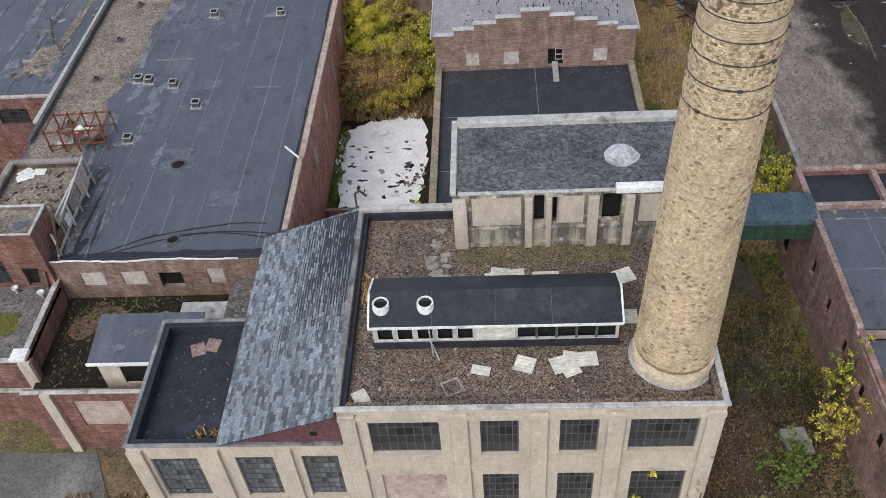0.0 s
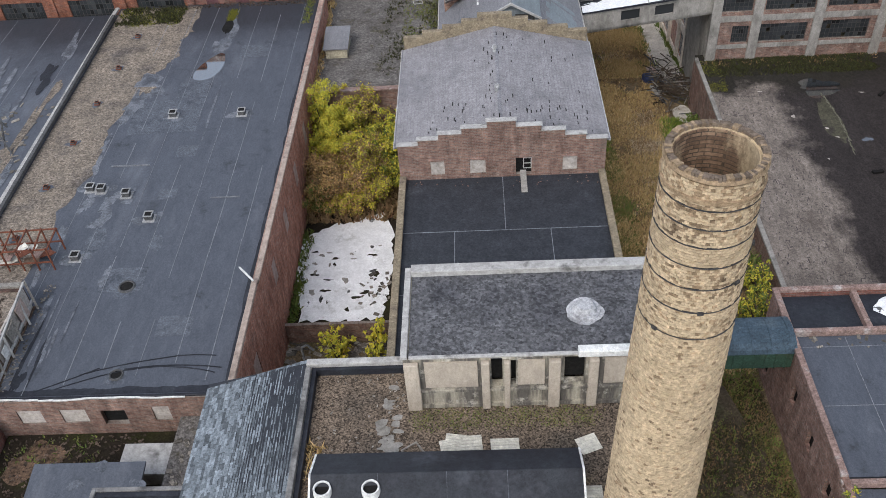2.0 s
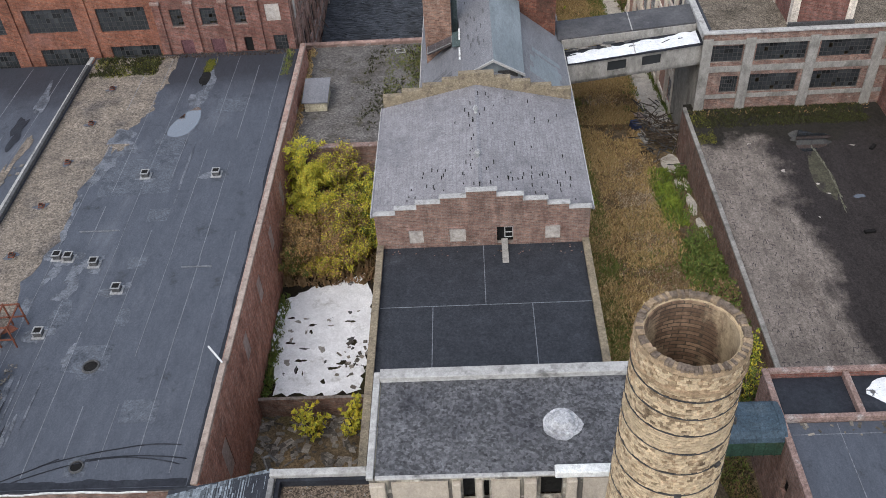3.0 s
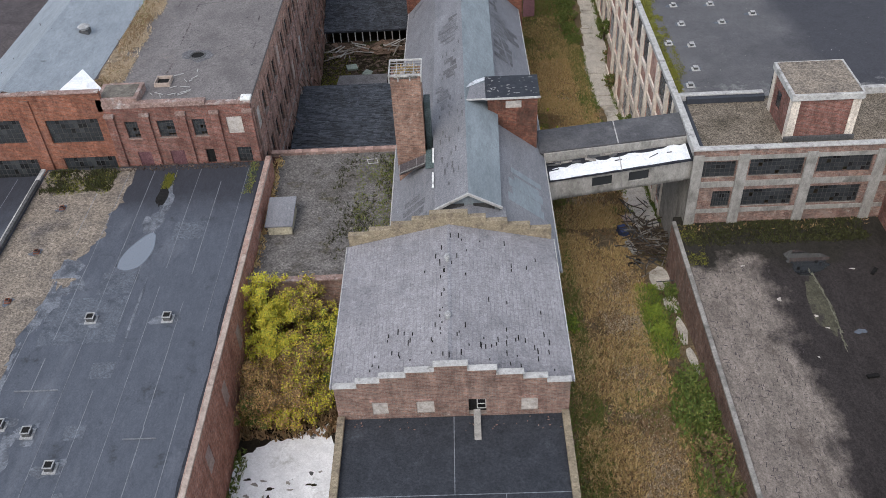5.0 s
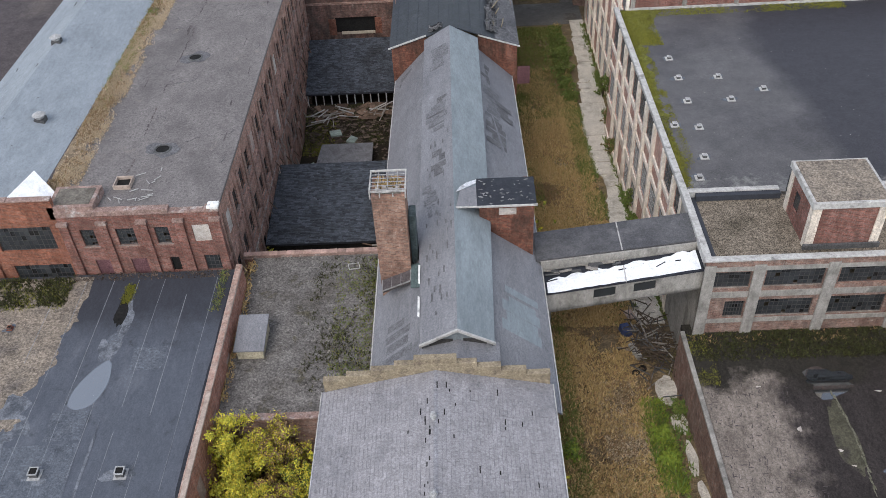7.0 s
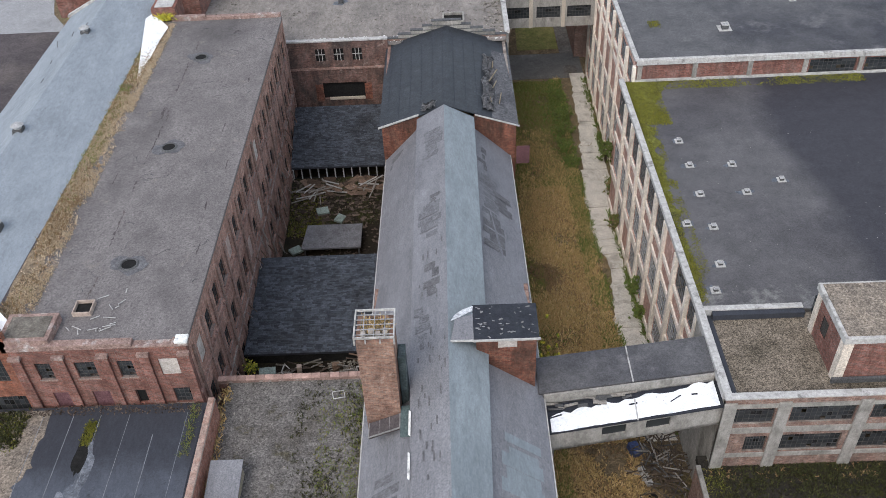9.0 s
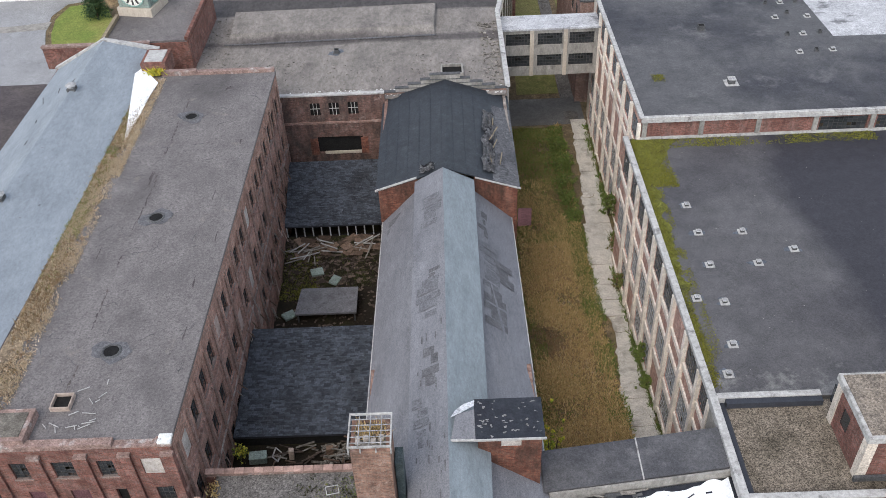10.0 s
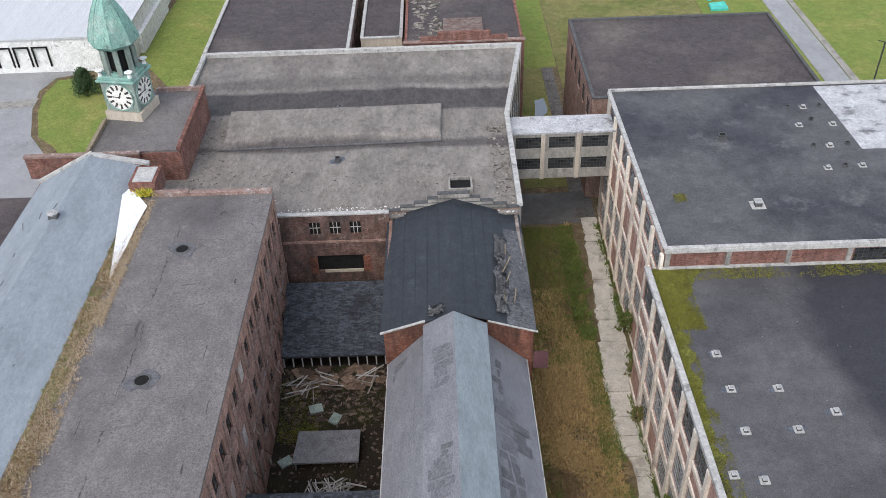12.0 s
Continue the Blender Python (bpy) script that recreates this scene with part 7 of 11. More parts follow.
M["patch_dark"] = rough_mat("torn_dark_felt", (0.105, 0.104, 0.11), (0.13, 0.128, 0.134), 0.8, 0.9, bumps=0.3)
M["patch_brown"] = rough_mat("worn_grey_felt", (0.15, 0.15, 0.16), (0.128, 0.128, 0.137), 0.8, 0.9, bumps=0.3)
prnd = random.Random(67)
for x0, x1, y0, y1, mt in ((3.6, 4.5, 141, 149, "patch_brown"), (4.6, 5.6, 140, 143.5, "patch_dark"), (6.8, 8.6, 131, 137, "patch_brown"), (7.6, 8.7, 136.5, 138.2, "patch_dark"), (7.4, 8.3, 122, 127, "patch_dark"),
                           (13.2, 14.8, 139, 147, "patch_brown"), (13.4, 15.2, 133, 139, "patch_dark"), (14.4, 16.4, 141, 145, "patch_dark"), (13.2, 14.4, 148, 153, "patch_dark"), (2.6, 3.6, 128, 134, "patch_brown"),
                           (13.3, 16.6, 103, 109, "felt_green"), (3.0, 5.2, 101, 106, "patch_brown"), (7.0, 8.8, 146, 152, "patch_brown"), (6.6, 7.6, 115.5, 121, "patch_brown"), (2.4, 4.8, 150, 155, "patch_brown")):
    n = max(3, int((y1 - y0) / 1.1))
    for k in range(n):
        ya = y0 + (y1 - y0) * k / n
        j0, j1 = prnd.uniform(-0.35, 0.5), prnd.uniform(-0.5, 0.35)
        if x1 + j1 - x0 - j0 > 0.2:
            slope_patch(x0 + j0, x1 + j1, ya, ya + (y1 - y0) / n * prnd.uniform(0.7, 1.15), mt, nave, lift=0.012 + 0.0015 * k)
rnd = random.Random(66)
for i in range(34):
    x, y = rnd.uniform(6.5, 9.0), rnd.uniform(102, 130)
    slope_patch(x, x + 0.12, y, y + rnd.uniform(0.4, 1.2), "patch_dark", nave, "felt_tear")
for x in (6.1, 6.12):
    slope_patch(6.02, 6.2, 103 + 4 * (x > 6.11), 105.6 + 4 * (x > 6.11), "white_paint", nave, "exposed_white_board", 0.03)

bm = bmesh.new()
sheet(bm, [(6.1, NY[0], LE[0] - 0.6), (NC, NY[0], LE[0] + 0.25), (NC, 100.6, LE[0] + 0.2), (6.1, 100.6, LE[0] - 0.65)], 0.15)
sheet(bm, [(NC, NY[0], LE[0] + 0.25), (12.6, NY[0], LE[0] - 0.6), (12.6, 100.6, LE[0] - 0.65), (NC, 100.6, LE[0] + 0.2)], 0.15)
part("front_slope", bm, "felt_grey", nave)

# brick flue stack with planted top
flue = thing("brick_flue", "square brick chimney with white rim and weeds growing in it", "chimney")
bm = bmesh.new()
wall(bm, "-y", 110.4, 0.3, 2.5, 5.3, 1.0, 14.6)
wall(bm, "+y", 113.2, 0.3, 2.5, 5.3, 1.0, 14.6)
wall(bm, "-x", 2.5, 0.3, 110.7, 112.9, 1.0, 14.6)
wall(bm, "+x", 5.3, 0.3, 110.7, 112.9, 1.0, 14.6)
part("shaft", bm, "brick_flue", flue)
for s in ((2.35, 5.45, 110.28, 110.4, 15.05, 15.25), (2.35, 5.45, 113.2, 113.32, 15.05, 15.25), (2.35, 2.47, 110.4, 113.2, 15.05, 15.25), (5.33, 5.45, 110.4, 113.2, 15.05, 15.25), (2.35, 2.47, 110.28, 110.4, 14.4, 15.05), (5.33, 5.45, 110.28, 110.4, 14.4, 15.05), (3.2, 3.3, 110.22, 110.38, 14.6, 14.95), (4.3, 4.4, 110.22, 110.38, 14.6, 14.95)):
    bm = bmesh.new()
    box(bm, *s)
    bmesh.ops.bevel(bm, geom=bm.edges[:], offset=0.02, segments=1, affect="EDGES")
    part("rim", bm, "coping", flue)
bm = bmesh.new()
box(bm, 2.75, 5.05, 110.65, 112.95, 13.9, 14.55)
part("rubble_fill", bm, "debris", flue)
for k in range(5):
    bm = bmesh.new()
    box(bm, 2.36, 5.44, 110.8 + k * 0.52, 110.86 + k * 0.52, 14.97, 15.03)
    part("bar", bm, "grey_metal", flue)
for k in range(3):
    bm = bmesh.new()
    box(bm, 3.05 + k * 0.8, 3.11 + k * 0.8, 110.4, 113.2, 15.035, 15.09)
    part("bar", bm, "grey_metal", flue)
for k in range(4):
    bm = bmesh.new()
    box(bm, 2.85 + k * 0.55, 3.2 + k * 0.55, 111.0 + 0.3 * (k % 2), 111.4 + 0.3 * (k % 2), 14.55, 14.8)
    part("clay_pot", bm, "board", flue)
litter("flue_rubble", (2.8, 5.0, 110.7, 112.9), 90, "debris", "mortar crumbs on top of the brick chimney", 55, lambda x, y: 14.55, (0.06, 0.3), flat=0.08)
weeds("flue_weeds", (2.9, 4.9, 111.6, 112.8), 90, "grass_dry", "dry weeds growing on top of the brick chimney", 54, 0.5, 0.035, lambda x, y: 14.55)
bm = bmesh.new()
box(bm, 5.35, 5.95, 111.7, 113.2, 4.5, 11.4)
bmesh.ops.bevel(bm, geom=bm.edges[:], offset=0.04, segments=1, affect="EDGES")
single("duct_box", bm, "duct_teal", "dark metal duct box against the brick chimney", "duct")
bm = bmesh.new()
sheet(bm, [(2.7, 108.9, 5.24), (5.2, 108.9, 6.34), (5.2, 110.25, 6.4), (2.7, 110.25, 5.3)], 0.3)
light2 = thing("rooflight", "small dark rooflight with pale metal edges below the brick chimney", "rooflight")
part("glazing", bm, "asphalt_brown", light2)
for xa, xb, ya, yb in ((2.65, 5.25, 108.82, 108.92), (2.62, 2.7, 108.92, 110.25), (5.2, 5.28, 108.92, 110.25), (3.5, 3.54, 108.92, 110.25), (4.35, 4.39, 108.92, 110.25)):
    bm = bmesh.new()
    zx = lambda x, y: 5.12 + (x - 2.5) * 0.444 + (y - 107.5) * 0.037
    sheet(bm, [(xa, ya, zx(xa, ya)), (xb, ya, zx(xb, ya)), (xb, yb, zx(xb, yb)), (xa, yb, zx(xa, yb))], 0.08)
    part("glazing_bar", bm, "coping_grey", light2)
bm = bmesh.new()
sheet(bm, [(5.3, 107.9, 6.42), (6.5, 107.9, 6.55), (6.5, 110.9, 6.65), (5.3, 110.9, 6.5)], 0.06)
single("teal_flashing", bm, "shingle_plain", "strip of blue-green flashing at the chimney foot", "flashing")

# brick lift housing
dorm = thing("brick_dormer_tower", "square brick housing with flat black roof on the nave", "roof housing")
bm = bmesh.new()
wall(bm, "-y", 115.4, 0.3, 11.6, 16.6, 2.0, 9.45, [(13.4, 15.0, 8.0, 8.9)])
wall(bm, "+x", 16.6, 0.3, 115.7, 118.5, -2.0, 9.45)
wall(bm, "-x", 11.6, 0.3, 115.7, 118.5, 2.0, 9.45)
wall(bm, "+y", 118.7, 0.2, 11.6, 16.6, 2.0, 9.45)
part("wall", bm, "brick_rust", dorm)
infill(dorm, "-y", 115.4, (13.4, 15.0, 8.0, 8.9), "board", 0.12)
bm = bmesh.new()
sheet(bm, [(11.4, 115.1, 9.5), (16.8, 115.1, 9.5), (16.8, 118.9, 9.75), (11.4, 118.9, 9.75)], 0.2)
part("roof", bm, "membrane_dark", dorm)
bm = bmesh.new()
for i in range(44):
    sx, sy = random.uniform(11.7, 16.5), random.uniform(115.3, 118.7)
    blob(bm, sx, sy, random.uniform(0.03, 0.16), random.uniform(0.03, 0.13), 9.515 + (sy - 115.1) * 0.0658, 9, 400 + i, 0.7, 0.01, 0.066)
tagged(part("pale_stain", bm, "coping_grey", dorm), kind="stuff")
bm = bmesh.new()
box(bm, 11.3, 16.9, 115.0, 115.12, 9.3, 9.5)
part("fascia", bm, "coping", dorm)
bm = bmesh.new()
sheet(bm, [(9.5, 115.3, 9.35), (11.45, 115.2, 9.42), (11.45, 118.0, 9.62), (9.9, 117.6, 9.5)], 0.08)
part("side_slab", bm, "felt_grey", dorm)
bm = bmesh.new()
sheet(bm, [(9.5, 117.3, 9.55), (10.1, 117.6, 9.6), (11.4, 118.3, 9.72), (11.45, 118.8, 9.75), (10.6, 118.5, 9.7), (9.9, 118.0, 9.6)], 0.05)
part("torn_flashing", bm, "tin", dorm, "bright torn metal flashing")
bm = bmesh.new()
sheet(bm, [(9.4, 115.1, 9.38), (11.45, 115.0, 9.46), (11.45, 115.16, 9.47), (9.4, 115.28, 9.39)], 0.1)
part("edge_trim", bm, "coping", dorm)

# raised rear part of the nave with black sheet roof
rear = thing("raised_rear_hall", "raised brick hall end with torn black sheet roof", "building")
RY0, RY1 = 156.8, 178.6
for xa, xb, za, zb in ((1.6, 6.2, 3.25, 4.85), (12.9, 18.0, 4.9, 3.05)):
    bm = bmesh.new()
    hexa(bm, ((xa, RY0 - 0.1, -6), (xb, RY0 - 0.1, -6), (xb, RY0 + 0.4, -6), (xa, RY0 + 0.4, -6)), ((xa, RY0 - 0.1, za), (xb, RY0 - 0.1, zb), (xb, RY0 + 0.4, zb), (xa, RY0 + 0.4, za)))
    part("end_wall", bm, "brick_rust", rear)
bm = bmesh.new()
wall(bm, "-x", 1.6, 0.4, RY0 + 0.4, RY1, -18, 3.2)
part("side_wall", bm, "brick_brown", rear)
bm = bmesh.new()
wall(bm, "+x", 18.0, 0.4, RY0 + 0.4, RY1, -19, 3.0)
part("side_wall", bm, "brick_brown", rear)
bm = bmesh.new()
sheet(bm, [(1.3, RY0 - 0.2, 3.4), (9.8, RY0 - 0.2, 6.2), (9.9, RY1, 5.6), (1.3, RY1, 2.9)], 0.15)
part("roof", bm, "black_metal", rear)
bm = bmesh.new()
sheet(bm, [(9.8, RY0 - 0.2, 6.2), (18.3, RY0 - 0.2, 3.1), (18.3, RY1, 2.6), (9.9, RY1, 5.6)], 0.15)
part("roof", bm, "black_metal", rear)
for i in range(9):
    bm = bmesh.new()
    x = 2.2 + i * 1.4
    za, zb = (3.4 + (x - 1.3) * 0.329, 2.9 + (x - 1.3) * 0.314) if x < 9.8 else (6.2 - (x - 9.8) * 0.365, 5.6 - (x - 9.9) * 0.357)
    hexa(bm, ((x, RY0 - 0.2, za - 0.05), (x + 0.06, RY0 - 0.2, za - 0.05), (x + 0.06, RY1, zb - 0.05), (x, RY1, zb - 0.05)), ((x, RY0 - 0.2, za + 0.05), (x + 0.06, RY0 - 0.2, za + 0.05), (x + 0.06, RY1, zb + 0.05), (x, RY1, zb + 0.05)))
    part("standing_seam", bm, "membrane", rear)
bm = bmesh.new()
rnd = random.Random(81)
hexa(bm, ((15.1, RY0 - 0.2, 4.2), (18.3, RY0 - 0.2, 3.08), (18.3, RY1 - 4, 2.66), (15.9, RY1 - 4, 3.6)), ((15.1, RY0 - 0.2, 4.32), (18.3, RY0 - 0.2, 3.16), (18.3, RY1 - 4, 2.74), (15.9, RY1 - 4, 3.68)))
part("bare_deck", bm, "gravel_dark", rear)
for (xa, xb, ya, yb, lean) in ((14.3, 15.8, 158.0, 172.5, 0.05), (6.6, 8.2, 157.0, 158.6, 0.0)):
    bm = bmesh.new()
    nx, ny = 12, 40
    gv = []
    for j in range(ny + 1):
        row = []
        for i in range(nx + 1):
            wob = 0.5 * noise.noise((j * 0.23, 4.0, 0.0)) * (1 if i in (0, nx) else 0.6)
            x = xa + (xb - xa) * i / nx + wob + lean * (j - ny / 2) * 0.3
            y = ya + (yb - ya) * j / ny
            zr = 3.4 + (x - 1.3) * 0.329 - 0.024 * (y - RY0) if x < 9.8 else 6.2 - (x - 9.8) * 0.365 - 0.027 * (y - RY0)
            row.append(bm.verts.new((x, y, zr + 0.1 + 0.6 * abs(noise.noise((x * 1.7, y * 0.45, 7.0))) + 0.25 * abs(noise.noise((x * 3.5, y * 1.2, 9.0))))))
        gv.append(row)
    for j in range(ny):
        for i in range(nx):
            bm.faces.new((gv[j][i], gv[j][i + 1], gv[j + 1][i + 1], gv[j + 1][i]))
    bmesh.ops.solidify(bm, geom=bm.faces[:], thickness=0.02)
    part("crumpled_sheet", bm, "crumpled", rear)
for i in range(5):
    bm = bmesh.new()
    x, y = rnd.uniform(14.6, 16.5), rnd.uniform(158.5, 170)
    rod(bm, (x, y, 4.6 - (x - 14.5) * 0.36), (x + rnd.uniform(-0.3, 1.2), y + rnd.uniform(1, 3), 4.55 - (x - 14.5) * 0.36), 0.06)
    part("loose_batten", bm, "coping_tan", rear)
for a, b, z0, z1 in ((1.2, 6.2, 3.5, 5.2), (13.0, 18.4, 4.95, 3.1)):
    bm = bmesh.new()
    sheet(bm, [(a, RY0 - 0.35, z0), (b, RY0 - 0.35, z1), (b, RY0 - 0.1, z1), (a, RY0 - 0.1, z0)], 0.16)
    part("verge_board", bm, "coping", rear)
for a, b, z0, z1 in ((1.4, 18.2, 1.0, 3.9), (3.1, 16.6, 3.9, 4.45), (4.9, 14.9, 4.45, 5.0), (6.6, 13.2, 5.0, 5.6), (7.9, 11.9, 5.6, 6.3)):
    bm = bmesh.new()
    box(bm, a, b, RY1, RY1 + 0.5, z0, z1)
    part("rear_gable_step", bm, "concrete" if z0 > 2 else "brick_brown", rear)
    bm = bmesh.new()
    box(bm, a - 0.08, b + 0.08, RY1 - 0.06, RY1 + 0.56, z1, z1 + 0.1)
    part("coping_stone", bm, "rubber", rear)
bm = bmesh.new()
box(bm, 18.05, 19.7, 156.3, 156.4, -2.4, 0.2)
single("hanging_sheet", bm, "maroon", "dull maroon sheet hanging off the wall corner", "metal sheet")

# ---------------------------------------------------------------- four-storey mill
mill = thing("brick_mill", "tall red brick mill with rows of windows and grey felt roof", "building")
WX0, WX1, WY0, WY1 = -27.0, -12.2, 115.0, 176.0
upper = [(-25.3, -24.0, 6.6, 8.6), (-22.0, -20.3, 6.6, 8.6), (-18.4, -17.1, 6.6, 8.6), (-14.9, -13.3, 6.7, 8.7)]
lower = [(-24.9, -23.5, 2.9, 4.9), (-21.5, -20.0, 2.9, 4.9), (-17.8, -16.9, 3.1, 4.9), (-14.5, -12.9, 3.1, 5.0)]
bm = bmesh.new()
wall(bm, "-y", WY0, 0.5, WX0, WX1, -12, 10.2, upper + lower)
part("front_wall", bm, "brick", mill)
for h in upper[:3]:
    window(mill, "-y", WY0, h, 4, 5, sill="brick_pale", missing=0.12)
infill(mill, "-y", WY0, upper[3], "board", 0.1)
window(mill, "-y", WY0, lower[3], 4, 4, sill="brick_pale")
infill(mill, "-y", WY0, lower[0], "maroon", 0.12)
infill(mill, "-y", WY0, lower[1], "maroon", 0.12)
infill(mill, "-y", WY0, lower[2], "black", 0.3, "dark_opening")
for x in (-26.6, -23.0, -19.3, -15.9, -12.55):
    bm = bmesh.new()
    box(bm, x - 0.4, x + 0.4, WY0 - 0.25, WY0 - 0.003, -12, 9.3)
    part("pilaster", bm, "brick", mill)
    bm = bmesh.new()
    box(bm, x - 0.5, x + 0.5, WY0 - 0.38, WY0 - 0.003, 9.3, 9.6)
    part("pilaster_cap", bm, "coping_red", mill)
curb(mill, [(WX0, -16.6, WY0 - 0.12, WY0 + 0.6, 10.2, 10.75), (-16.6, -12.0, WY0 - 0.12, WY0 + 0.6, 10.2, 10.4), (-13.3, -12.0, WY0 - 0.16, WY0 + 0.66, 10.4, 10.6)], "coping_red")
bm = bmesh.new()
side = []
levels = ((5.5, 8.1), (-0.3, 2.4), (-6.3, -3.5))
nb = 17
for i in range(nb):
    y = 117.2 + i * 3.45
    for lv in levels:
        side.append((y - 0.05, y + 1.5, lv[0] - 0.02 * (y - 115), lv[1] - 0.02 * (y - 115)))
wall(bm, "+x", WX1, 0.5, WY0 + 0.5, WY1, -12, 9.2, side)
part("side_wall", bm, "brick_mill", mill)
bm = bmesh.new()
hexa(bm, ((WX1 - 0.5, WY0 + 0.5, 9.2), (WX1, WY0 + 0.5, 9.2), (WX1, WY1, 9.2), (WX1 - 0.5, WY1, 9.2)), ((WX1 - 0.5, WY0 + 0.5, 10.3), (WX1, WY0 + 0.5, 10.3), (WX1, WY1, 9.22), (WX1 - 0.5, WY1, 9.22)))
part("wall_head", bm, "brick_mill", mill)
rnd = random.Random(90)
for k, h in enumerate(side):
    r = rnd.random()
    if r < 0.25:
        infill(mill, "+x", WX1, h, rnd.choice(("board", "brick_pale", "board_pink")), 0.1)
    else:
        window(mill, "+x", WX1, h, 2, 3, sill="brick_pale", missing=0.55)
for i in range(nb + 1):
    y = 116.2 + i * 3.45
    bm = bmesh.new()
    box(bm, WX1 + 0.003, WX1 + 0.14, y - 0.22, y + 0.22, -12, 8.9 - 0.02 * (y - 115))
    part("pilaster", bm, ("brick_brown", "brick_pale", "brick_pale")[i % 3], mill)
for z in (4.2, -2.2):
    bm = bmesh.new()
    box(bm, WX1 + 0.004, WX1 + 0.16, WY0, WY1, z, z + 0.25)
    part("string_course", bm, "brick_pale", mill)
lrnd = random.Random(290)
for i in range(80):
    y, z = lrnd.uniform(117, 173), -9.5 + 8.5 * lrnd.random() ** 1.3
    bm = bmesh.new()
    rod(bm, (WX1 + lrnd.uniform(0.25, 0.9), y, z - lrnd.uniform(0.4, 1.3)), (WX1 + 0.2, y + lrnd.uniform(-0.7, 0.7), z + lrnd.uniform(0.3, 1.0)), lrnd.uniform(0.03, 0.06))
    part("loose_batten", bm, lrnd.choice(("board_brown", "wood_grey", "board_pink", "board_brown")), mill)
flat_roof(mill, WX0 - 2.9, WX1 + 0.06, WY0 + 0.6, WY1, 10.35, 9.25, "mill_roof")
curb(mill, [(-27.0, -22.4, WY1 - 0.2, WY1 + 0.5, 8.9, 9.9), (-22.4, -12.3, WY1 - 0.2, WY1 + 0.5, 8.9, 9.7)], "coping_red")
for x, y in ((-19.5, 125.3), (-20.25, 144.6), (-20.85, 165.0)):
    hole_ring(x, y, 10.4 - 0.018 * (y - 115), 0.74, "round dark ventilator hole with rim in the felt roof", "patch_dark")
bm = bmesh.new()
vrnd = random.Random(190)
pts = [(-29.75, 175.6), (-29.75, 116.5)] + [(-27.3 + 0.7 * noise.noise((k * 0.3, 9.0, 0.0)) + vrnd.uniform(-0.2, 0.2), 116.5 + 59.1 * k / 90) for k in range(91)]
sheet(bm, [(x, y, 10.39 - 0.0182 * (y - 115.6)) for x, y in pts], 0.03)
part("valley_soil", bm, "valley", mill)
bm = bmesh.new()
sheet(bm, [(-29.35 + 0.3 * noise.noise((k * 0.35, 2.0, 0.0)), 116.6 + 58.6 * k / 60, 10.402 - 0.0182 * (1.0 + 58.6 * k / 60)) for k in range(61)] + [(-29.78, 175.2, 9.32), (-29.78, 116.6, 10.39)], 0.02)
part("valley_gutter", bm, "asphalt_brown", mill)
weeds("roof_weeds", (-29.0, -26.3, 117, 175), 5200, "straw", "strip of bleached dry weeds along the roof valley", 91, 0.3, 0.08, lambda x, y: 10.4 - 0.018 * (y - 115), patchy=0.34, pscale=0.25)
weeds("roof_weeds", (-29.2, -27.0, 117, 172), 1300, "leaf_brown", "rust-brown weeds along the roof valley", 92, 0.3, 0.08, lambda x, y: 10.4 - 0.018 * (y - 115), patchy=0.55, pscale=0.1)
weeds("roof_weeds", (-29.3, -27.6, 117, 172), 700, "grass_green", "tufts of green weeds along the roof valley", 93, 0.4, 0.1, lambda x, y: 10.4 - 0.018 * (y - 115), patchy=0.66, pscale=0.12)
hatch2 = thing("roof_hatch", "open square roof hatch with broken white frame", "hatch")
for s in ((-22.6, -22.5, 118.7, 120.3), (-21.1, -21.0, 118.7, 120.3), (-22.5, -21.1, 118.7, 118.8), (-22.5, -21.1, 120.2, 120.3)):
    bm = bmesh.new()
    box(bm, *s, 10.3, 10.75)
    part("kerb", bm, "coping_buff", hatch2)
bm = bmesh.new()
box(bm, -22.5, -21.1, 118.8, 120.2, 10.32, 10.4)
part("opening", bm, "black", hatch2)
rnd = random.Random(93)
for i in range(16):
    bm = bmesh.new()
    x, y = (rnd.uniform(-20.4, -18.6), rnd.uniform(117.0, 121.5)) if i % 3 else (rnd.uniform(-23.0, -19.5), rnd.uniform(116.4, 117.8))
    rod(bm, (x, y, 10.42), (x + rnd.uniform(-1.1, 1.1), y + rnd.uniform(-0.6, 0.6), 10.48), 0.03)
    single("broken_lath", bm, "coping", "broken pale lath lying on the felt roof", "lath", "broken laths")
curb(mill, [(-13.0, -11.95, WY0 - 0.2, WY0 + 0.7, 10.605, 10.85)], "white_paint", "corner_cap")
lift = thing("parapet_housing", "low brick roof housing with rubble at the mill corner", "roof housing")
bm = bmesh.new()
box(bm, -27.6, -23.4, 115.2, 118.4, 9.8, 11.15)
part("body", bm, "coping_red", lift)
bm = bmesh.new()
box(bm, -27.2, -23.8, 115.6, 118.0, 11.15, 11.2)
part("rubble_top", bm, "debris", lift)
bm = bmesh.new()
sheet(bm, [(-31.2, 115.3, 12.1), (-28.0, 115.2, 10.6), (-27.7, 118.0, 10.7), (-29.8, 119.6, 12.3)], 0.08)
single("white_flashing", bm, "white_roof", "sheet of white flashing at the roof corner", "flashing")
bm = bmesh.new()
for i in range(55):
    x, y = rnd.uniform(-26, -13), rnd.uniform(120, 174)
    a = rnd.uniform(0, 3.14)
    for k in range(rnd.randint(1, 5)):
        ln = rnd.uniform(0.2, 0.55)
        z = 10.36 - 0.018 * (y - 115)
        obox(bm, pose(x, y, z, 0, 0, math.degrees(a)), ln + 0.04, rnd.uniform(0.025, 0.05), 0.03)
        x, y, a = min(max(x + math.cos(a) * ln, -27), -13), min(y + math.sin(a) * ln, 175), a + rnd.uniform(-0.7, 0.7)
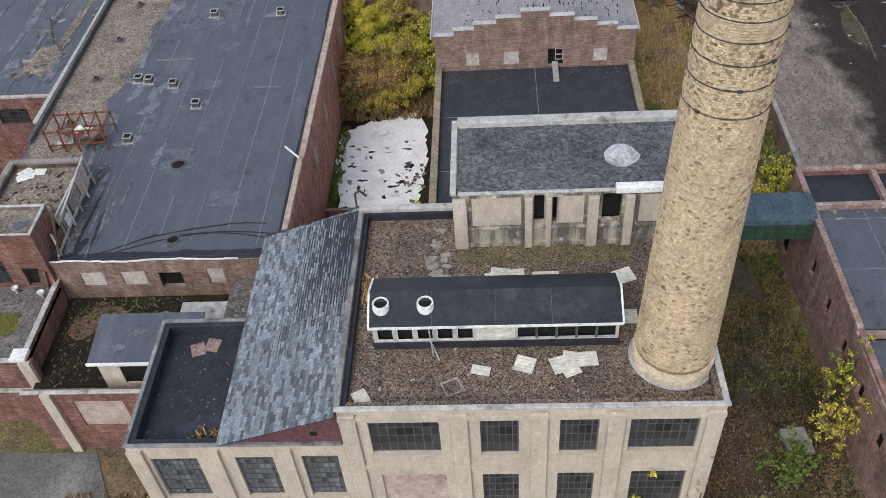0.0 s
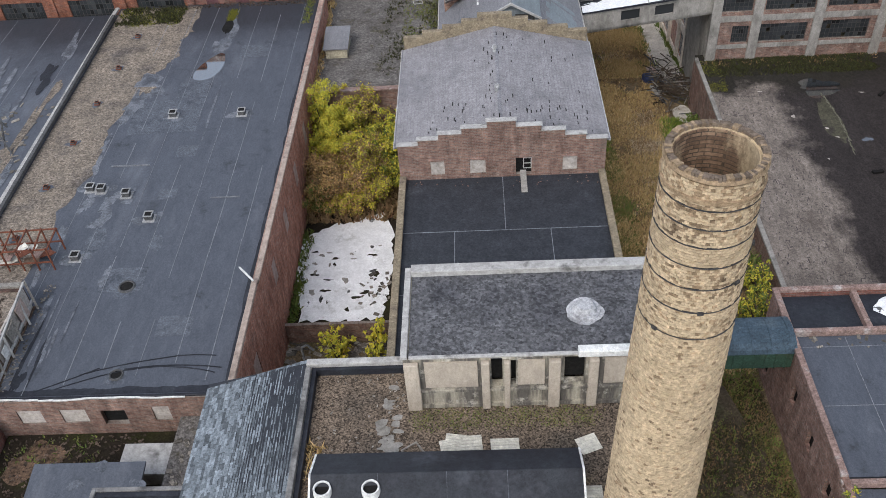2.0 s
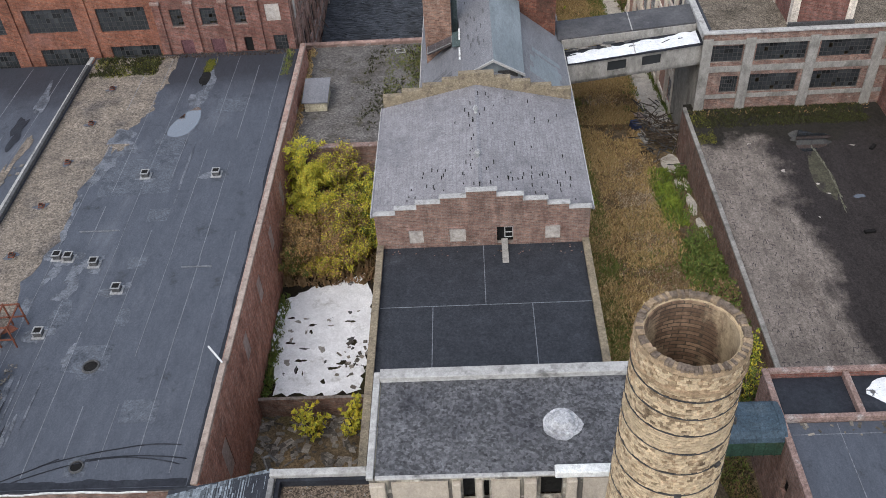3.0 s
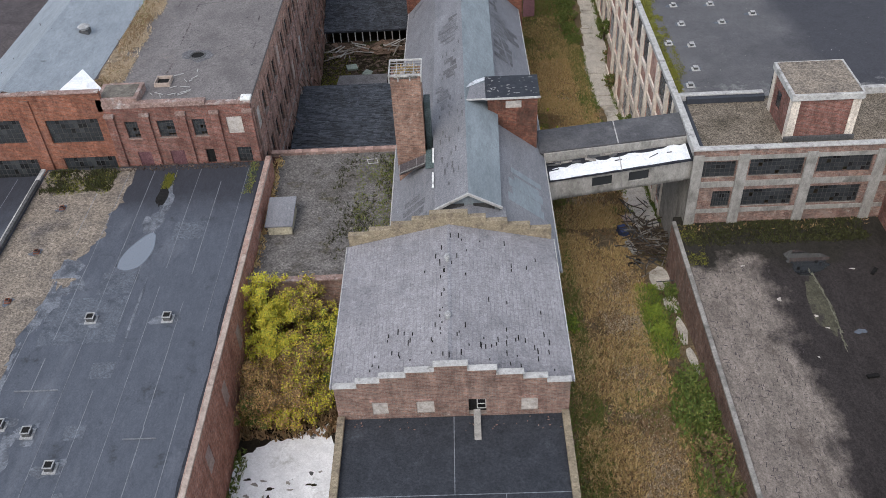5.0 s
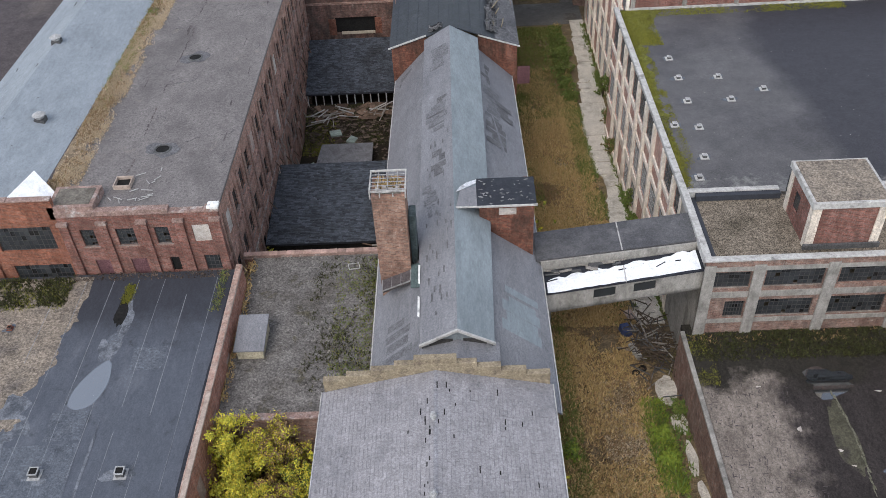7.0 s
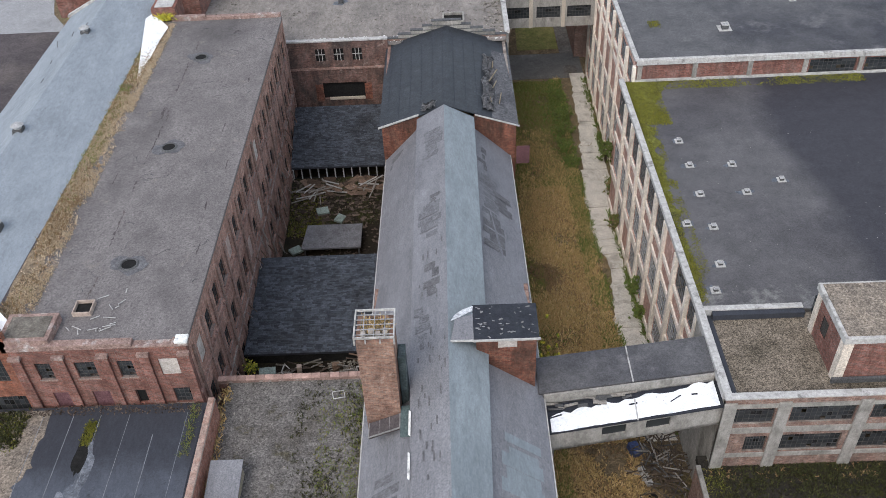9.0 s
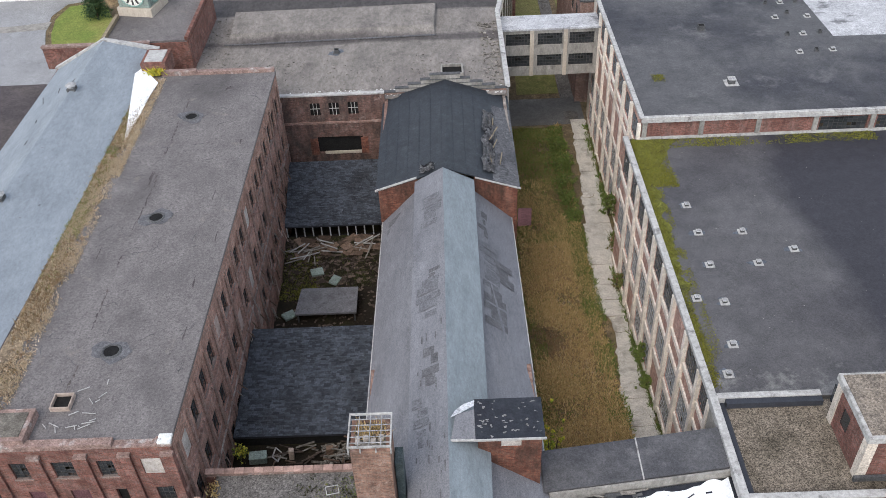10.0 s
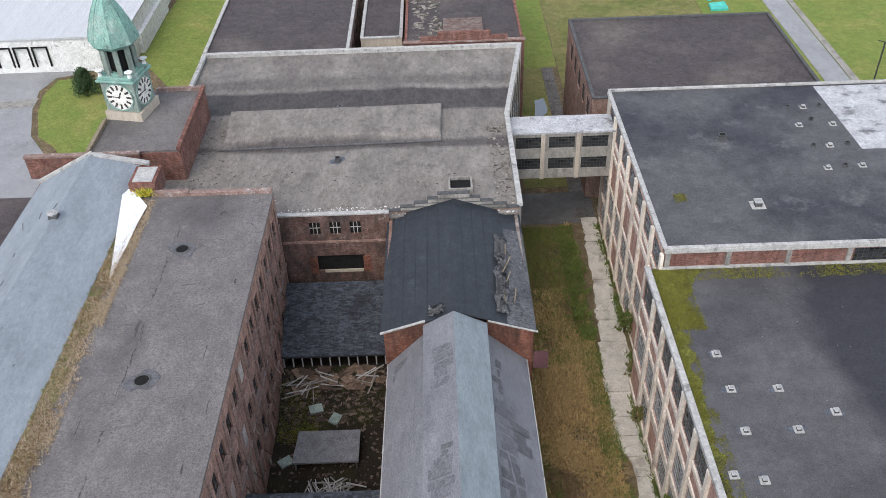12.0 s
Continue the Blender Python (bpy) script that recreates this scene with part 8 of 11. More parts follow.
tagged(part("felt_crack", bm, "rubber", mill), kind="stuff")
bm = bmesh.new()
for k in range(60):
    y = 121 + k * 0.82
    if noise.noise((y * 0.21, 8.0, 1.0)) < -0.12:
        continue
    blob(bm, -22.1 + 0.35 * noise.noise((y * 0.15, 2.0, 5.0)) + rnd.uniform(-0.1, 0.1), y, rnd.uniform(0.03, 0.12), rnd.uniform(0.2, 0.5), 10.358 - 0.0182 * (y - 115.6), 12, 1200 + k, 0.6, 0.008, -0.0182)
tagged(part("split_lap", bm, "asphalt_brown", mill), kind="stuff")
for i, (x, y, w, d) in enumerate(((-14.2, 134.0, 0.07, 0.9), (-13.6, 127.2, 0.08, 0.6), (-15.0, 148.5, 0.06, 0.7), (-22.6, 152.0, 0.14, 1.5), (-13.9, 159.0, 0.08, 0.6), (-17.5, 172.0, 0.3, 0.5), (-24.6, 139.0, 0.06, 0.7), (-13.4, 141.0, 0.06, 0.7))):
    bm = bmesh.new()
    blob(bm, x, y, w, d, 10.36 - 0.0182 * (y - 115.6), 22, 1300 + i, 0.8, 0.008, -0.0182)
    part("torn_patch", bm, "asphalt_brown", mill)

# orange brick front to the left, and the long gabled roof behind it
gab = thing("gabled_mill_wing", "orange brick mill wing with long grey-green gabled roof", "building")
gw = [(-33.4, -28.0, 6.2, 9.0), (-33.0, -27.5, 1.2, 4.4), (-41.5, -36.0, 6.4, 9.2), (-41.0, -35.8, 1.2, 4.4), (-49, -44, 6.4, 9.2), (-49, -44, 1.2, 4.4)]
bm = bmesh.new()
wall(bm, "-y", 115.2, 0.5, -52, -27.02, -10, 12.0, gw)
part("front_wall", bm, "brick_orange", gab)
for h in gw:
    window(gab, "-y", 115.2, h, 12, 5)
curb(gab, [(-52, -31.0, 115.05, 115.75, 12.0, 12.2), (-31.0, -27.0, 115.05, 115.75, 12.0, 12.14)], "coping_red")
for x in (-43.0, -34.7):
    bm = bmesh.new()
    box(bm, x - 0.45, x + 0.45, 115.0, 115.196, -10, 11.4)
    part("pilaster", bm, "brick_orange", gab)
for a, ra, nm in ((-43.6, -36.6, 0), (-29.3, -36.6, 1)):
    bm = bmesh.new()
    z0 = 9.0 if nm == 0 else 10.3
    z1 = 7.4 if nm == 0 else 9.3
    p = [(a, 115.6, z0), (ra, 115.6, 12.6), (ra + 0.6, 183.5, 11.3), (a + 0.2, 182.5, z1)]
    sheet(bm, p if a < ra else p[::-1], 0.2)
    part("roof_slope", bm, "felt_blue", gab)
bm = bmesh.new()
wall(bm, "-x", -43.5, 0.4, 115.8, 183, -18, 7.4)
part("side_wall", bm, "brick", gab)
bm = bmesh.new()
for k in range(22):
    x, y = random.uniform(-41.5, -31.5), random.uniform(122, 178)
    z = 12.55 - 0.019 * (y - 115.6) - abs(x + 36.4) * (0.5 if x < -36.4 else 0.3)
    obox(bm, pose(x, y, z + 0.02, 0, 25 if x > -36.4 else -25, random.uniform(60, 120)), random.uniform(0.4, 1.2), 0.1, 0.03)
tagged(part("felt_tear", bm, "patch_dark", gab), kind="stuff")
for x, y in ((-36.1, 169.3), (-36.3, 146.0), (-33.0, 130.0)):
    v = thing("ridge_vent", "squat grey ridge ventilator on the green-grey roof", "roof vent", group="mill ridge vents")
    z = 12.4 - 0.019 * (y - 115.6) - (0.9 if x > -34 else 0)
    bm = bmesh.new()
    box(bm, x - 0.5, x + 0.5, y - 0.5, y + 0.5, z - 0.4, z + 0.4)
    part("base", bm, "rubber", v)
    bm = bmesh.new()
    tube(bm, (x, y), 0.45, 0.45, z + 0.4, z + 0.75, 14)
    tube(bm, (x, y), 0.7, 0.3, z + 0.75, z + 1.0, 14)
    part("cap", bm, "grey_metal", v)
bm = bmesh.new()
sheet(bm, [(-27.6, 159.6, 9.62), (-27.3, 166.0, 9.6), (-27.2, 170.2, 9.6), (-26.9, 173.6, 9.6), (-29.7, 177.4, 9.85), (-30.3, 175.6, 10.0), (-29.4, 170.0, 9.75), (-28.6, 165.5, 9.68)], 0.05)
single("white_valley_flashing", bm, "white_roof", "bright white torn flashing in the roof valley", "flashing")
for a, b, z0, z1 in ((-43.8, -36.0, 7.6, 11.5), (-36.0, -29.0, 11.5, 9.7)):
    bm = bmesh.new()
    sheet(bm, [(a, 182.6, z0), (b, 182.9, z1), (b, 183.6, z1), (a, 183.3, z0)], 0.4)
    part("rear_coping", bm, "coping", gab)
bm = bmesh.new()
box(bm, -75, -43.9, 118, 183, 4.4, 5.0)
single("flat_grey_roof", bm, "asphalt_brown", "low dark flat roof beside the gabled mill wing", "roof")
bm = bmesh.new()
box(bm, -29.6, -26.4, 176.4, 180.4, 8.5, 10.9)
part_ob = single("brick_pier", bm, "brick", "square brick pier with weedy top beside the mill roof", "pier")
bm = bmesh.new()
box(bm, -29.2, -26.8, 176.8, 180.0, 10.9, 11.0)
part("rubble_top", bm, "coping", part_ob)
weeds("pier_weeds", (-28.8, -26.8, 175.6, 177), 50, "leaf_yellow", "yellow weed growing at the brick pier", 94, 0.9, 0.15, lambda x, y: 9.5)

# ---------------------------------------------------------------- ruined court beside the mill
yard2 = thing("ruined_court", "ruined roofless bay with dark rubble and green moss", "court")
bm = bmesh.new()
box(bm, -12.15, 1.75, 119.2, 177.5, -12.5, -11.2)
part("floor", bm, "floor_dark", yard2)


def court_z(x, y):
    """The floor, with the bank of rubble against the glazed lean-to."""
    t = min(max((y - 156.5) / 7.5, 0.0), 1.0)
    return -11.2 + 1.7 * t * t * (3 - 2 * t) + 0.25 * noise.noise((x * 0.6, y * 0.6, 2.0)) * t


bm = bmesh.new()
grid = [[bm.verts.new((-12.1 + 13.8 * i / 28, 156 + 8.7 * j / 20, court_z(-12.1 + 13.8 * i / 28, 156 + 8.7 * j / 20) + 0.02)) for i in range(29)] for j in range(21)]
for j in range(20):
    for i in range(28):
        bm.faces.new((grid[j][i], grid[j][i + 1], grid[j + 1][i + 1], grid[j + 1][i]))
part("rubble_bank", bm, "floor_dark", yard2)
litter("court_rubble", (-11.8, 1.4, 157, 164.2), 420, "debris_dark", "heaps of broken boards and rubble", 95, court_z, (0.15, 1.0))
litter("court_boards", (-10.5, 1.2, 161.2, 164.0), 34, "board_brown", "rotten brown boards strewn below the lean-to", 295, lambda x, y: court_z(x, y) + 0.1, (0.9, 2.6), flat=0.08)
litter("court_rubble", (-11.8, 1.4, 120, 128), 220, "debris", "broken timber on the dark floor", 96, lambda x, y: -11.2, (0.2, 1.8))
litter("court_rubble", (-11.8, 1.4, 141, 157), 380, "debris_dark", "scattered rubble on the dark floor", 97, lambda x, y: -11.2, (0.1, 0.6))
weeds("court_moss", (-12, -7.2, 154, 162.5), 2200, "moss", "green moss over the rubble floor", 98, 0.15, 0.12, court_z, patchy=0.52)
weeds("court_moss", (-12, 1.4, 156, 164), 1500, "grass_dark", "dark green weeds among the rubble", 198, 0.2, 0.1, court_z, patchy=0.5)
rnd = random.Random(99)
for cx, cy, n, ln in ((-5.0, 146.4, 46, 2.4), (-8.9, 161.2, 15, 2.4), (-1.8, 161.6, 8, 2.8)):
    heap = thing("timber_heap", "jumbled heap of grey broken timbers", "timber heap", group="timber heaps")
    for i in range(n):
        bm = bmesh.new()
        x, y = cx + rnd.gauss(0, 1.7), cy + rnd.gauss(0, 0.8)
        a = rnd.uniform(0, 3.14)
        z = court_z(x, y) + rnd.uniform(0.1, 0.8)
        rod(bm, (x - math.cos(a) * ln / 2, y - math.sin(a) * ln / 2, z), (x + math.cos(a) * ln / 2, y + math.sin(a) * ln / 2, z + rnd.uniform(-0.1, 0.4)), 0.06)
        part("timber", bm, "coping" if i % 2 else "wood_grey", heap)
for i, (x, y, r) in enumerate(((-7.6, 158.6, 20), (-10.4, 151.0, 40), (-5.2, 157.2, 70))):
    bm = bmesh.new()
    obox(bm, pose(x, y, court_z(x, y) + 0.3, 12, 5, r), 1.6, 1.1, 0.3)
    single("dumped_cabinet", bm, "verdigris_grey", "dumped pale green metal cabinet lying on the rubble", "cabinet", "dumped cabinets")
canopy = thing("flat_canopy", "flat grey felt canopy roof on posts in the ruined court", "canopy")
bm = bmesh.new()
sheet(bm, [(-9.4, 149.8, -9.6), (-1.9, 149.8, -9.6), (-1.9, 154.2, -9.4), (-9.0, 154.2, -9.4)], 0.25)
part("roof", bm, "canopy_felt", canopy)
for x, y in ((-9.1, 150.1), (-2.2, 150.1), (-8.8, 153.9), (-2.2, 153.9)):
    bm = bmesh.new()
    rod(bm, (x, y, -11.2), (x, y, -9.7), 0.1)
    part("post", bm, "rubber", canopy)
bm = bmesh.new()
box(bm, -9.0, -2.0, 153.7, 153.9, -11.2, -9.7)
part("back_wall", bm, "black", canopy)


def lean_to(name, y0, y1, za, zb, label, glazed):
    ob = thing(name, label, "lean-to roof", group="court lean-to roofs")
    bm = bmesh.new()
    sheet(bm, [(-12.1, y0, za), (1.75, y0, za), (1.75, y1, zb), (-12.1, y1, zb)], 0.25)
    part("deck", bm, "membrane_dark", ob)
    bm = bmesh.new()
    r = random.Random(int(y0))
    n = 54
    for i in range(n):
        x = -12.1 - r.uniform(0, 0.8)
        while x < 1.7:
            w = r.uniform(0.22, 0.8)
            xa, xb = max(x, -12.1), min(x + w, 1.74)
            jig = r.uniform(-0.25, 0.25)
            ya, yb = y0 + (y1 - y0) * max(0, i + jig) / n, y0 + (y1 - y0) * min(n, i + jig + 1.25) / n
            z0_, z1_ = za + (zb - za) * max(0, i + jig) / n, za + (zb - za) * min(n, i + jig + 1.25) / n
            t = r.uniform(0.02, 0.07)
            if xb - xa > 0.1:
                hexa(bm, ((xa, ya, z0_), (xb - 0.03, ya, z0_), (xb - 0.03, yb, z1_), (xa, yb, z1_)), ((xa, ya, z0_ + t), (xb - 0.03, ya, z0_ + t), (xb - 0.03, yb, z1_ + 0.01), (xa, yb, z1_ + 0.01)))
            x += w
    tagged(part("shingle_layer", bm, "shingle_dark", ob), kind="stuff")
    bm = bmesh.new()
    if glazed:
        wall(bm, "-y", y0 + 0.3, 0.2, -12.1, 1.75, -11.2, za - 0.25, [(-11.8 + i * 1.15, -10.8 + i * 1.15, za - 1.9, za - 0.5) for i in range(12)])
        part("glazed_front", bm, "black", ob)
        for i in range(13):
            bm = bmesh.new()
            box(bm, -12.0 + i * 1.15, -11.85 + i * 1.15, y0 + 0.2, y0 + 0.298, za - 2.0, za - 0.4)
            part("mullion", bm, "grey_metal", ob)
    else:
        wall(bm, "-y", y0 + 0.3, 0.2, -12.1, 1.75, -11.2, za - 0.25)
        part("front_wall", bm, "black", ob)


gap = thing("rubble_gap", "narrow gap filled with broken timber and rubble behind the terrace", "rubble heap")
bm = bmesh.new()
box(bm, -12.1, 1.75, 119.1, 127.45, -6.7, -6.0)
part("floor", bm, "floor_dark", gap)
grnd = random.Random(996)
for k in range(46):
    bm = bmesh.new()
    x = grnd.uniform(-8.5, 1.4)
    y, a, ln = grnd.uniform(124.6, 127.0), grnd.uniform(-0.5, 0.5) + (1.2 if k % 5 == 0 else 0), grnd.uniform(0.6, 2.6)
    z = -5.9 + grnd.uniform(0.0, 0.5 + 0.09 * (x + 9))
    obox(bm, pose(x, y, z, grnd.uniform(-25, 25), grnd.uniform(-14, 14), math.degrees(a)), ln, grnd.uniform(0.08, 0.24), 0.06)
    part("broken_timber", bm, ("debris", "board_brown", "wood_grey", "debris_dark")[k % 4], gap)
for x, y, w, d, h, mt in ((-9.6, 125.6, 1.7, 1.0, 0.9, "verdigris_grey"), (-6.3, 125.7, 0.5, 0.5, 1.4, "coping_buff"), (-2.6, 126.0, 0.7, 0.5, 1.2, "board_brown")):
    bm = bmesh.new()
    obox(bm, pose(x, y, -6.0 + h / 2, 3, 4, 8), w, d, h)
    bmesh.ops.bevel(bm, geom=bm.edges[:], offset=0.05, segments=1, affect="EDGES")
    part("dumped_box", bm, mt, gap)
for x, y, r in ((-7.7, 125.6, 80), (0.2, 125.4, 15)):
    bm = bmesh.new()
    m = pose(x, y, -5.2, 55, 0, r)
    for a in (-1, 1):
        obox(bm, m @ pose(0, a * 0.4, 0), 1.2, 0.1, 0.08)
        obox(bm, m @ pose(a * 0.55, 0, 0), 0.1, 0.7, 0.08)
    part("empty_frame", bm, "coping", gap)
litter("gap_rubble", (-3.5, 1.6, 124.8, 127.2), 220, "debris", "broken mortar and splinters in the gap", 997, lambda x, y: -5.95 + 0.12 * max(0, x + 3), (0.08, 0.4), flat=0.1)
bush("shrub", (-11.4, 125.8, -6.0), 2.0, 0.7, ["leaf_yellow", "leaf_green"], "small yellow-green shrub in the gap behind the terrace", 998, leaf=0.1, n=1200)
bm = bmesh.new()
m = pose(-0.8, 116.7, 1.33, 0, 3, 12)
for a in (-1, 1):
    obox(bm, m @ pose(0, a * 0.4, 0), 1.1, 0.07, 0.07)
    obox(bm, m @ pose(a * 0.52, 0, 0), 0.07, 0.74, 0.07)
single("wooden_frame", bm, "coping", "empty white window frame lying on the gravel terrace", "frame")


lean_to("shingled_lean_to", 127.2, 141.2, -4.4, -3.4, "lean-to roof of uneven dark slate shingles in the court", False)
lean_to("glazed_lean_to", 164.4, 174.4, -7.5, -4.0, "lean-to roof of dark shingles over a glazed front", True)

# ---------------------------------------------------------------- cross building at the back
cross = thing("cross_building", "wide brick building with pale patched flat roof", "building")
CZ = 3.6
cw = [(-8.7, -7.3, 1.4, 3.4), (-6.1, -4.7, 1.4, 3.4), (-3.5, -2.1, 1.4, 3.4)]
big = (-8.3, -1.9, -4.6, -2.0)
bm = bmesh.new()
wall(bm, "-y", 177.4, 0.5, -12.6, 1.6, -12, 4.5, cw + [big])
# the court's shade is partly in this darker brick colour, with the dirt
part("court_wall", bm, "brick_dark", cross)
for h in cw:
    # black panel in place of the unlit room behind the sash
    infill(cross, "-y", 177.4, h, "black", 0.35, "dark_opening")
    bm = bmesh.new()
    for k in range(1, 3):
        x = h[0] + (h[1] - h[0]) * k / 3
        box(bm, x - 0.04, x + 0.04, 177.55, 177.62, h[2], h[3])
    box(bm, h[0], h[1], 177.55, 177.62, 2.4, 2.48)
    part("broken_sash", bm, "coping", cross)
# the recess is closed by a black panel that stands in for its darkness
infill(cross, "-y", 177.4, big, "black", 0.4, "recess_panel", "black panel for an unlit open recess")
for xa, xb in ((-9.3, -8.2), (-2.2, -1.2)):
    bm = bmesh.new()
    box(bm, xa, xb, 177.3, 177.397, -4.8, -2.2)
    part("red_pier", bm, "brick_rust", cross)
bm = bmesh.new()
box(bm, -7.4, -2.3, 177.2, 177.398, -4.7, -4.3)
part("recess_sill", bm, "cream", cross)
bm = bmesh.new()
box(bm, -12.4, 1.5, 177.22, 177.396, 0.2, 0.5)
part("string_course", bm, "brick_pale", cross)
bm = bmesh.new()
wall(bm, "+x", 18.6, 0.5, 179.2, 202, -19.5, CZ - 0.1, [(182 + i * 5.3, 185.2 + i * 5.3, z, z + d) for i in range(3) for z, d in ((-3.2, 4.6), (-11, 5.0))])
part("side_wall", bm, "concrete", cross)
bm = bmesh.new()
hexa(bm, ((18.1, 202, -19.5), (18.6, 202, -19.5), (22.6, 226, -19.5), (22.0, 226, -19.5)), ((18.1, 202, CZ - 0.1), (18.6, 202, CZ - 0.1), (22.6, 226, CZ - 0.1), (22.0, 226, CZ - 0.1)))
part("splayed_wall", bm, "cream_pale", cross)
for i in range(5):
    bm = bmesh.new()
    y = 204.5 + i * 4.3
    x = 18.62 + (y - 202) / 6
    hexa(bm, ((x - 0.2, y, -16), (x, y, -16), (x + 0.5, y + 3, -16), (x + 0.3, y + 3, -16)), ((x - 0.2, y, 2.2), (x, y, 2.2), (x + 0.5, y + 3, 2.2), (x + 0.3, y + 3, 2.2)))
    part("tall_window", bm, "glass", cross)
for i in range(3):
    for z in ((-3.2, 1.4), (-11, -6)):
        window(cross, "+x", 18.6, (182 + i * 5.3, 185.2 + i * 5.3, *z), 5, 5)
bm = bmesh.new()
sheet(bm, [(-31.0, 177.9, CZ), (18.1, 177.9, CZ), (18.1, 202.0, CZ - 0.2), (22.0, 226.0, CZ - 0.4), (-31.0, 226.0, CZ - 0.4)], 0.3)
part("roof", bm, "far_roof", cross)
bm = bmesh.new()
sheet(bm, [(17.95, 202.0, CZ + 0.5), (18.65, 202.0, CZ + 0.5), (22.7, 226.4, CZ + 0.3), (21.9, 226.4, CZ + 0.3)], 0.6)
part("parapet_cap", bm, "coping", cross)
curb(cross, [(-12.6, 1.6, 177.25, 177.9, 4.5, 4.75), (18.05, 18.75, 179, 202.0, 0.5, (CZ + 0.7, CZ + 0.5)), (-31.2, 21.9, 225.8, 226.5, CZ - 0.4, CZ + 0.35), (-31.6, -30.9, 205, 226.4, 0.6, (CZ + 0.5, CZ + 0.3))], "coping")
hump = thing("roof_hump", "long low raised roof hump with stained felt", "roof")
# far_roof's painted shadow line falls on this front edge, beside its stains
bm = bmesh.new()
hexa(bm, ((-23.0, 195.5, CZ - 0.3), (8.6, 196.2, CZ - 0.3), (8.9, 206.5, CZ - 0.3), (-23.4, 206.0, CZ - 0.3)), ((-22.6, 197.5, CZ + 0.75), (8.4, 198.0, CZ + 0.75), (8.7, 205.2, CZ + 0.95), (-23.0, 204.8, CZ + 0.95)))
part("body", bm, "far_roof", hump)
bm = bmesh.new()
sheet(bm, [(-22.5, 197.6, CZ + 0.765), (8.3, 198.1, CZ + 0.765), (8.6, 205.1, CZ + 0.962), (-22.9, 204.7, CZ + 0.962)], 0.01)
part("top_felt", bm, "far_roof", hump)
bm = bmesh.new()
rod(bm, (-23.3, 195.3, CZ + 0.03), (8.7, 196.0, CZ + 0.03), 0.09)
part("foot_lap", bm, "patch_dark", hump)
vent(-6.0, 191.7, CZ - 0.1, 0.62, "small metal roof vent on the pale felt roof", "rubber", "cross building vents")
hole_ring(-6.9, 207.5, CZ - 0.22, 0.22, "small round drain hole in the dark felt")
bm = bmesh.new()
for s in ((9.3, 12.5, 182.9, 183.15), (9.3, 12.5, 185.6, 185.85), (9.3, 9.55, 183.15, 185.6), (12.25, 12.5, 183.15, 185.6)):
    box(bm, *s, CZ - 0.1, CZ + 0.5)
hk = single("open_roof_hatch", bm, "concrete", "open square roof hatch with dark shaft", "hatch")
bm = bmesh.new()
box(bm, 9.55, 12.25, 183.15, 185.6, CZ - 0.05, CZ + 0.08)
part("opening", bm, "black", hk)
litter("roof_litter", (-30, 17.5, 178.5, 190), 420, "debris", "rubble and scraps scattered on the pale roof", 103, lambda x, y: CZ - 0.05, (0.04, 0.3), flat=0.06)
litter("roof_litter", (-12.4, 17.6, 178.0, 180.2), 300, "white_paint", "pale chips of plaster along the roof edge", 203, lambda x, y: CZ - 0.02, (0.06, 0.32), flat=0.07)
litter("roof_litter", (15.2, 17.9, 180, 200), 160, "debris", "broken boards along the east parapet", 204, lambda x, y: CZ - 0.1, (0.1, 0.7), flat=0.07)
litter("roof_litter", (-30, -22, 178.5, 205), 260, "debris", "rubble in the corner of the pale roof", 104, lambda x, y: CZ - 0.1, (0.06, 0.4), flat=0.06)

# ---------------------------------------------------------------- clock tower
tower = thing("clock_tower", "clock tower with verdigris copper dome, belfry and white clock faces", "clock tower")
TX, TY = -35.4, 199.4
T0, T1, T2, T3 = 8.2, 9.5, 14.0, 14.8
bm = bmesh.new()
box(bm, -38.8, -26.4, 188.2, 205.4, 3, 7.9)
part("stair_block", bm, "brick", tower)
bm = bmesh.new()
box(bm, -38.6, -26.6, 188.4, 205.2, 7.9, 8.2)
part("stair_block_roof", bm, "mill_roof", tower)
for s, mt in (((-38.9, -38.4, 188.1, 196.6), "coping_tan"), ((-26.8, -26.3, 188.1, 205.5), "brick"), ((-33.4, -26.8, 204.9, 205.5), "coping_red")):
    bm = bmesh.new()
    box(bm, *s, 8.2, 8.75)
    part("parapet", bm, mt, tower)
bm = bmesh.new()
box(bm, -47.0, -31.8, 187.4, 188.0, 5.0, 8.2)
part("screen_wall", bm, "brick", tower)
bm = bmesh.new()
box(bm, -47.1, -31.7, 187.3, 188.1, 8.2, 8.5)
part("screen_coping", bm, "coping_red", tower)
ang = -12
TM = pose(TX, TY, 0, 0, 0, ang)


def tower_box(name, half, z0, z1, mat, bev=0.0):
    bm = bmesh.new()
    obox(bm, TM @ pose(0, 0, (z0 + z1) / 2), 2 * half, 2 * half, z1 - z0)
    if bev:
        bmesh.ops.bevel(bm, geom=bm.edges[:], offset=bev, segments=1, affect="EDGES")
    return part(name, bm, mat, tower)


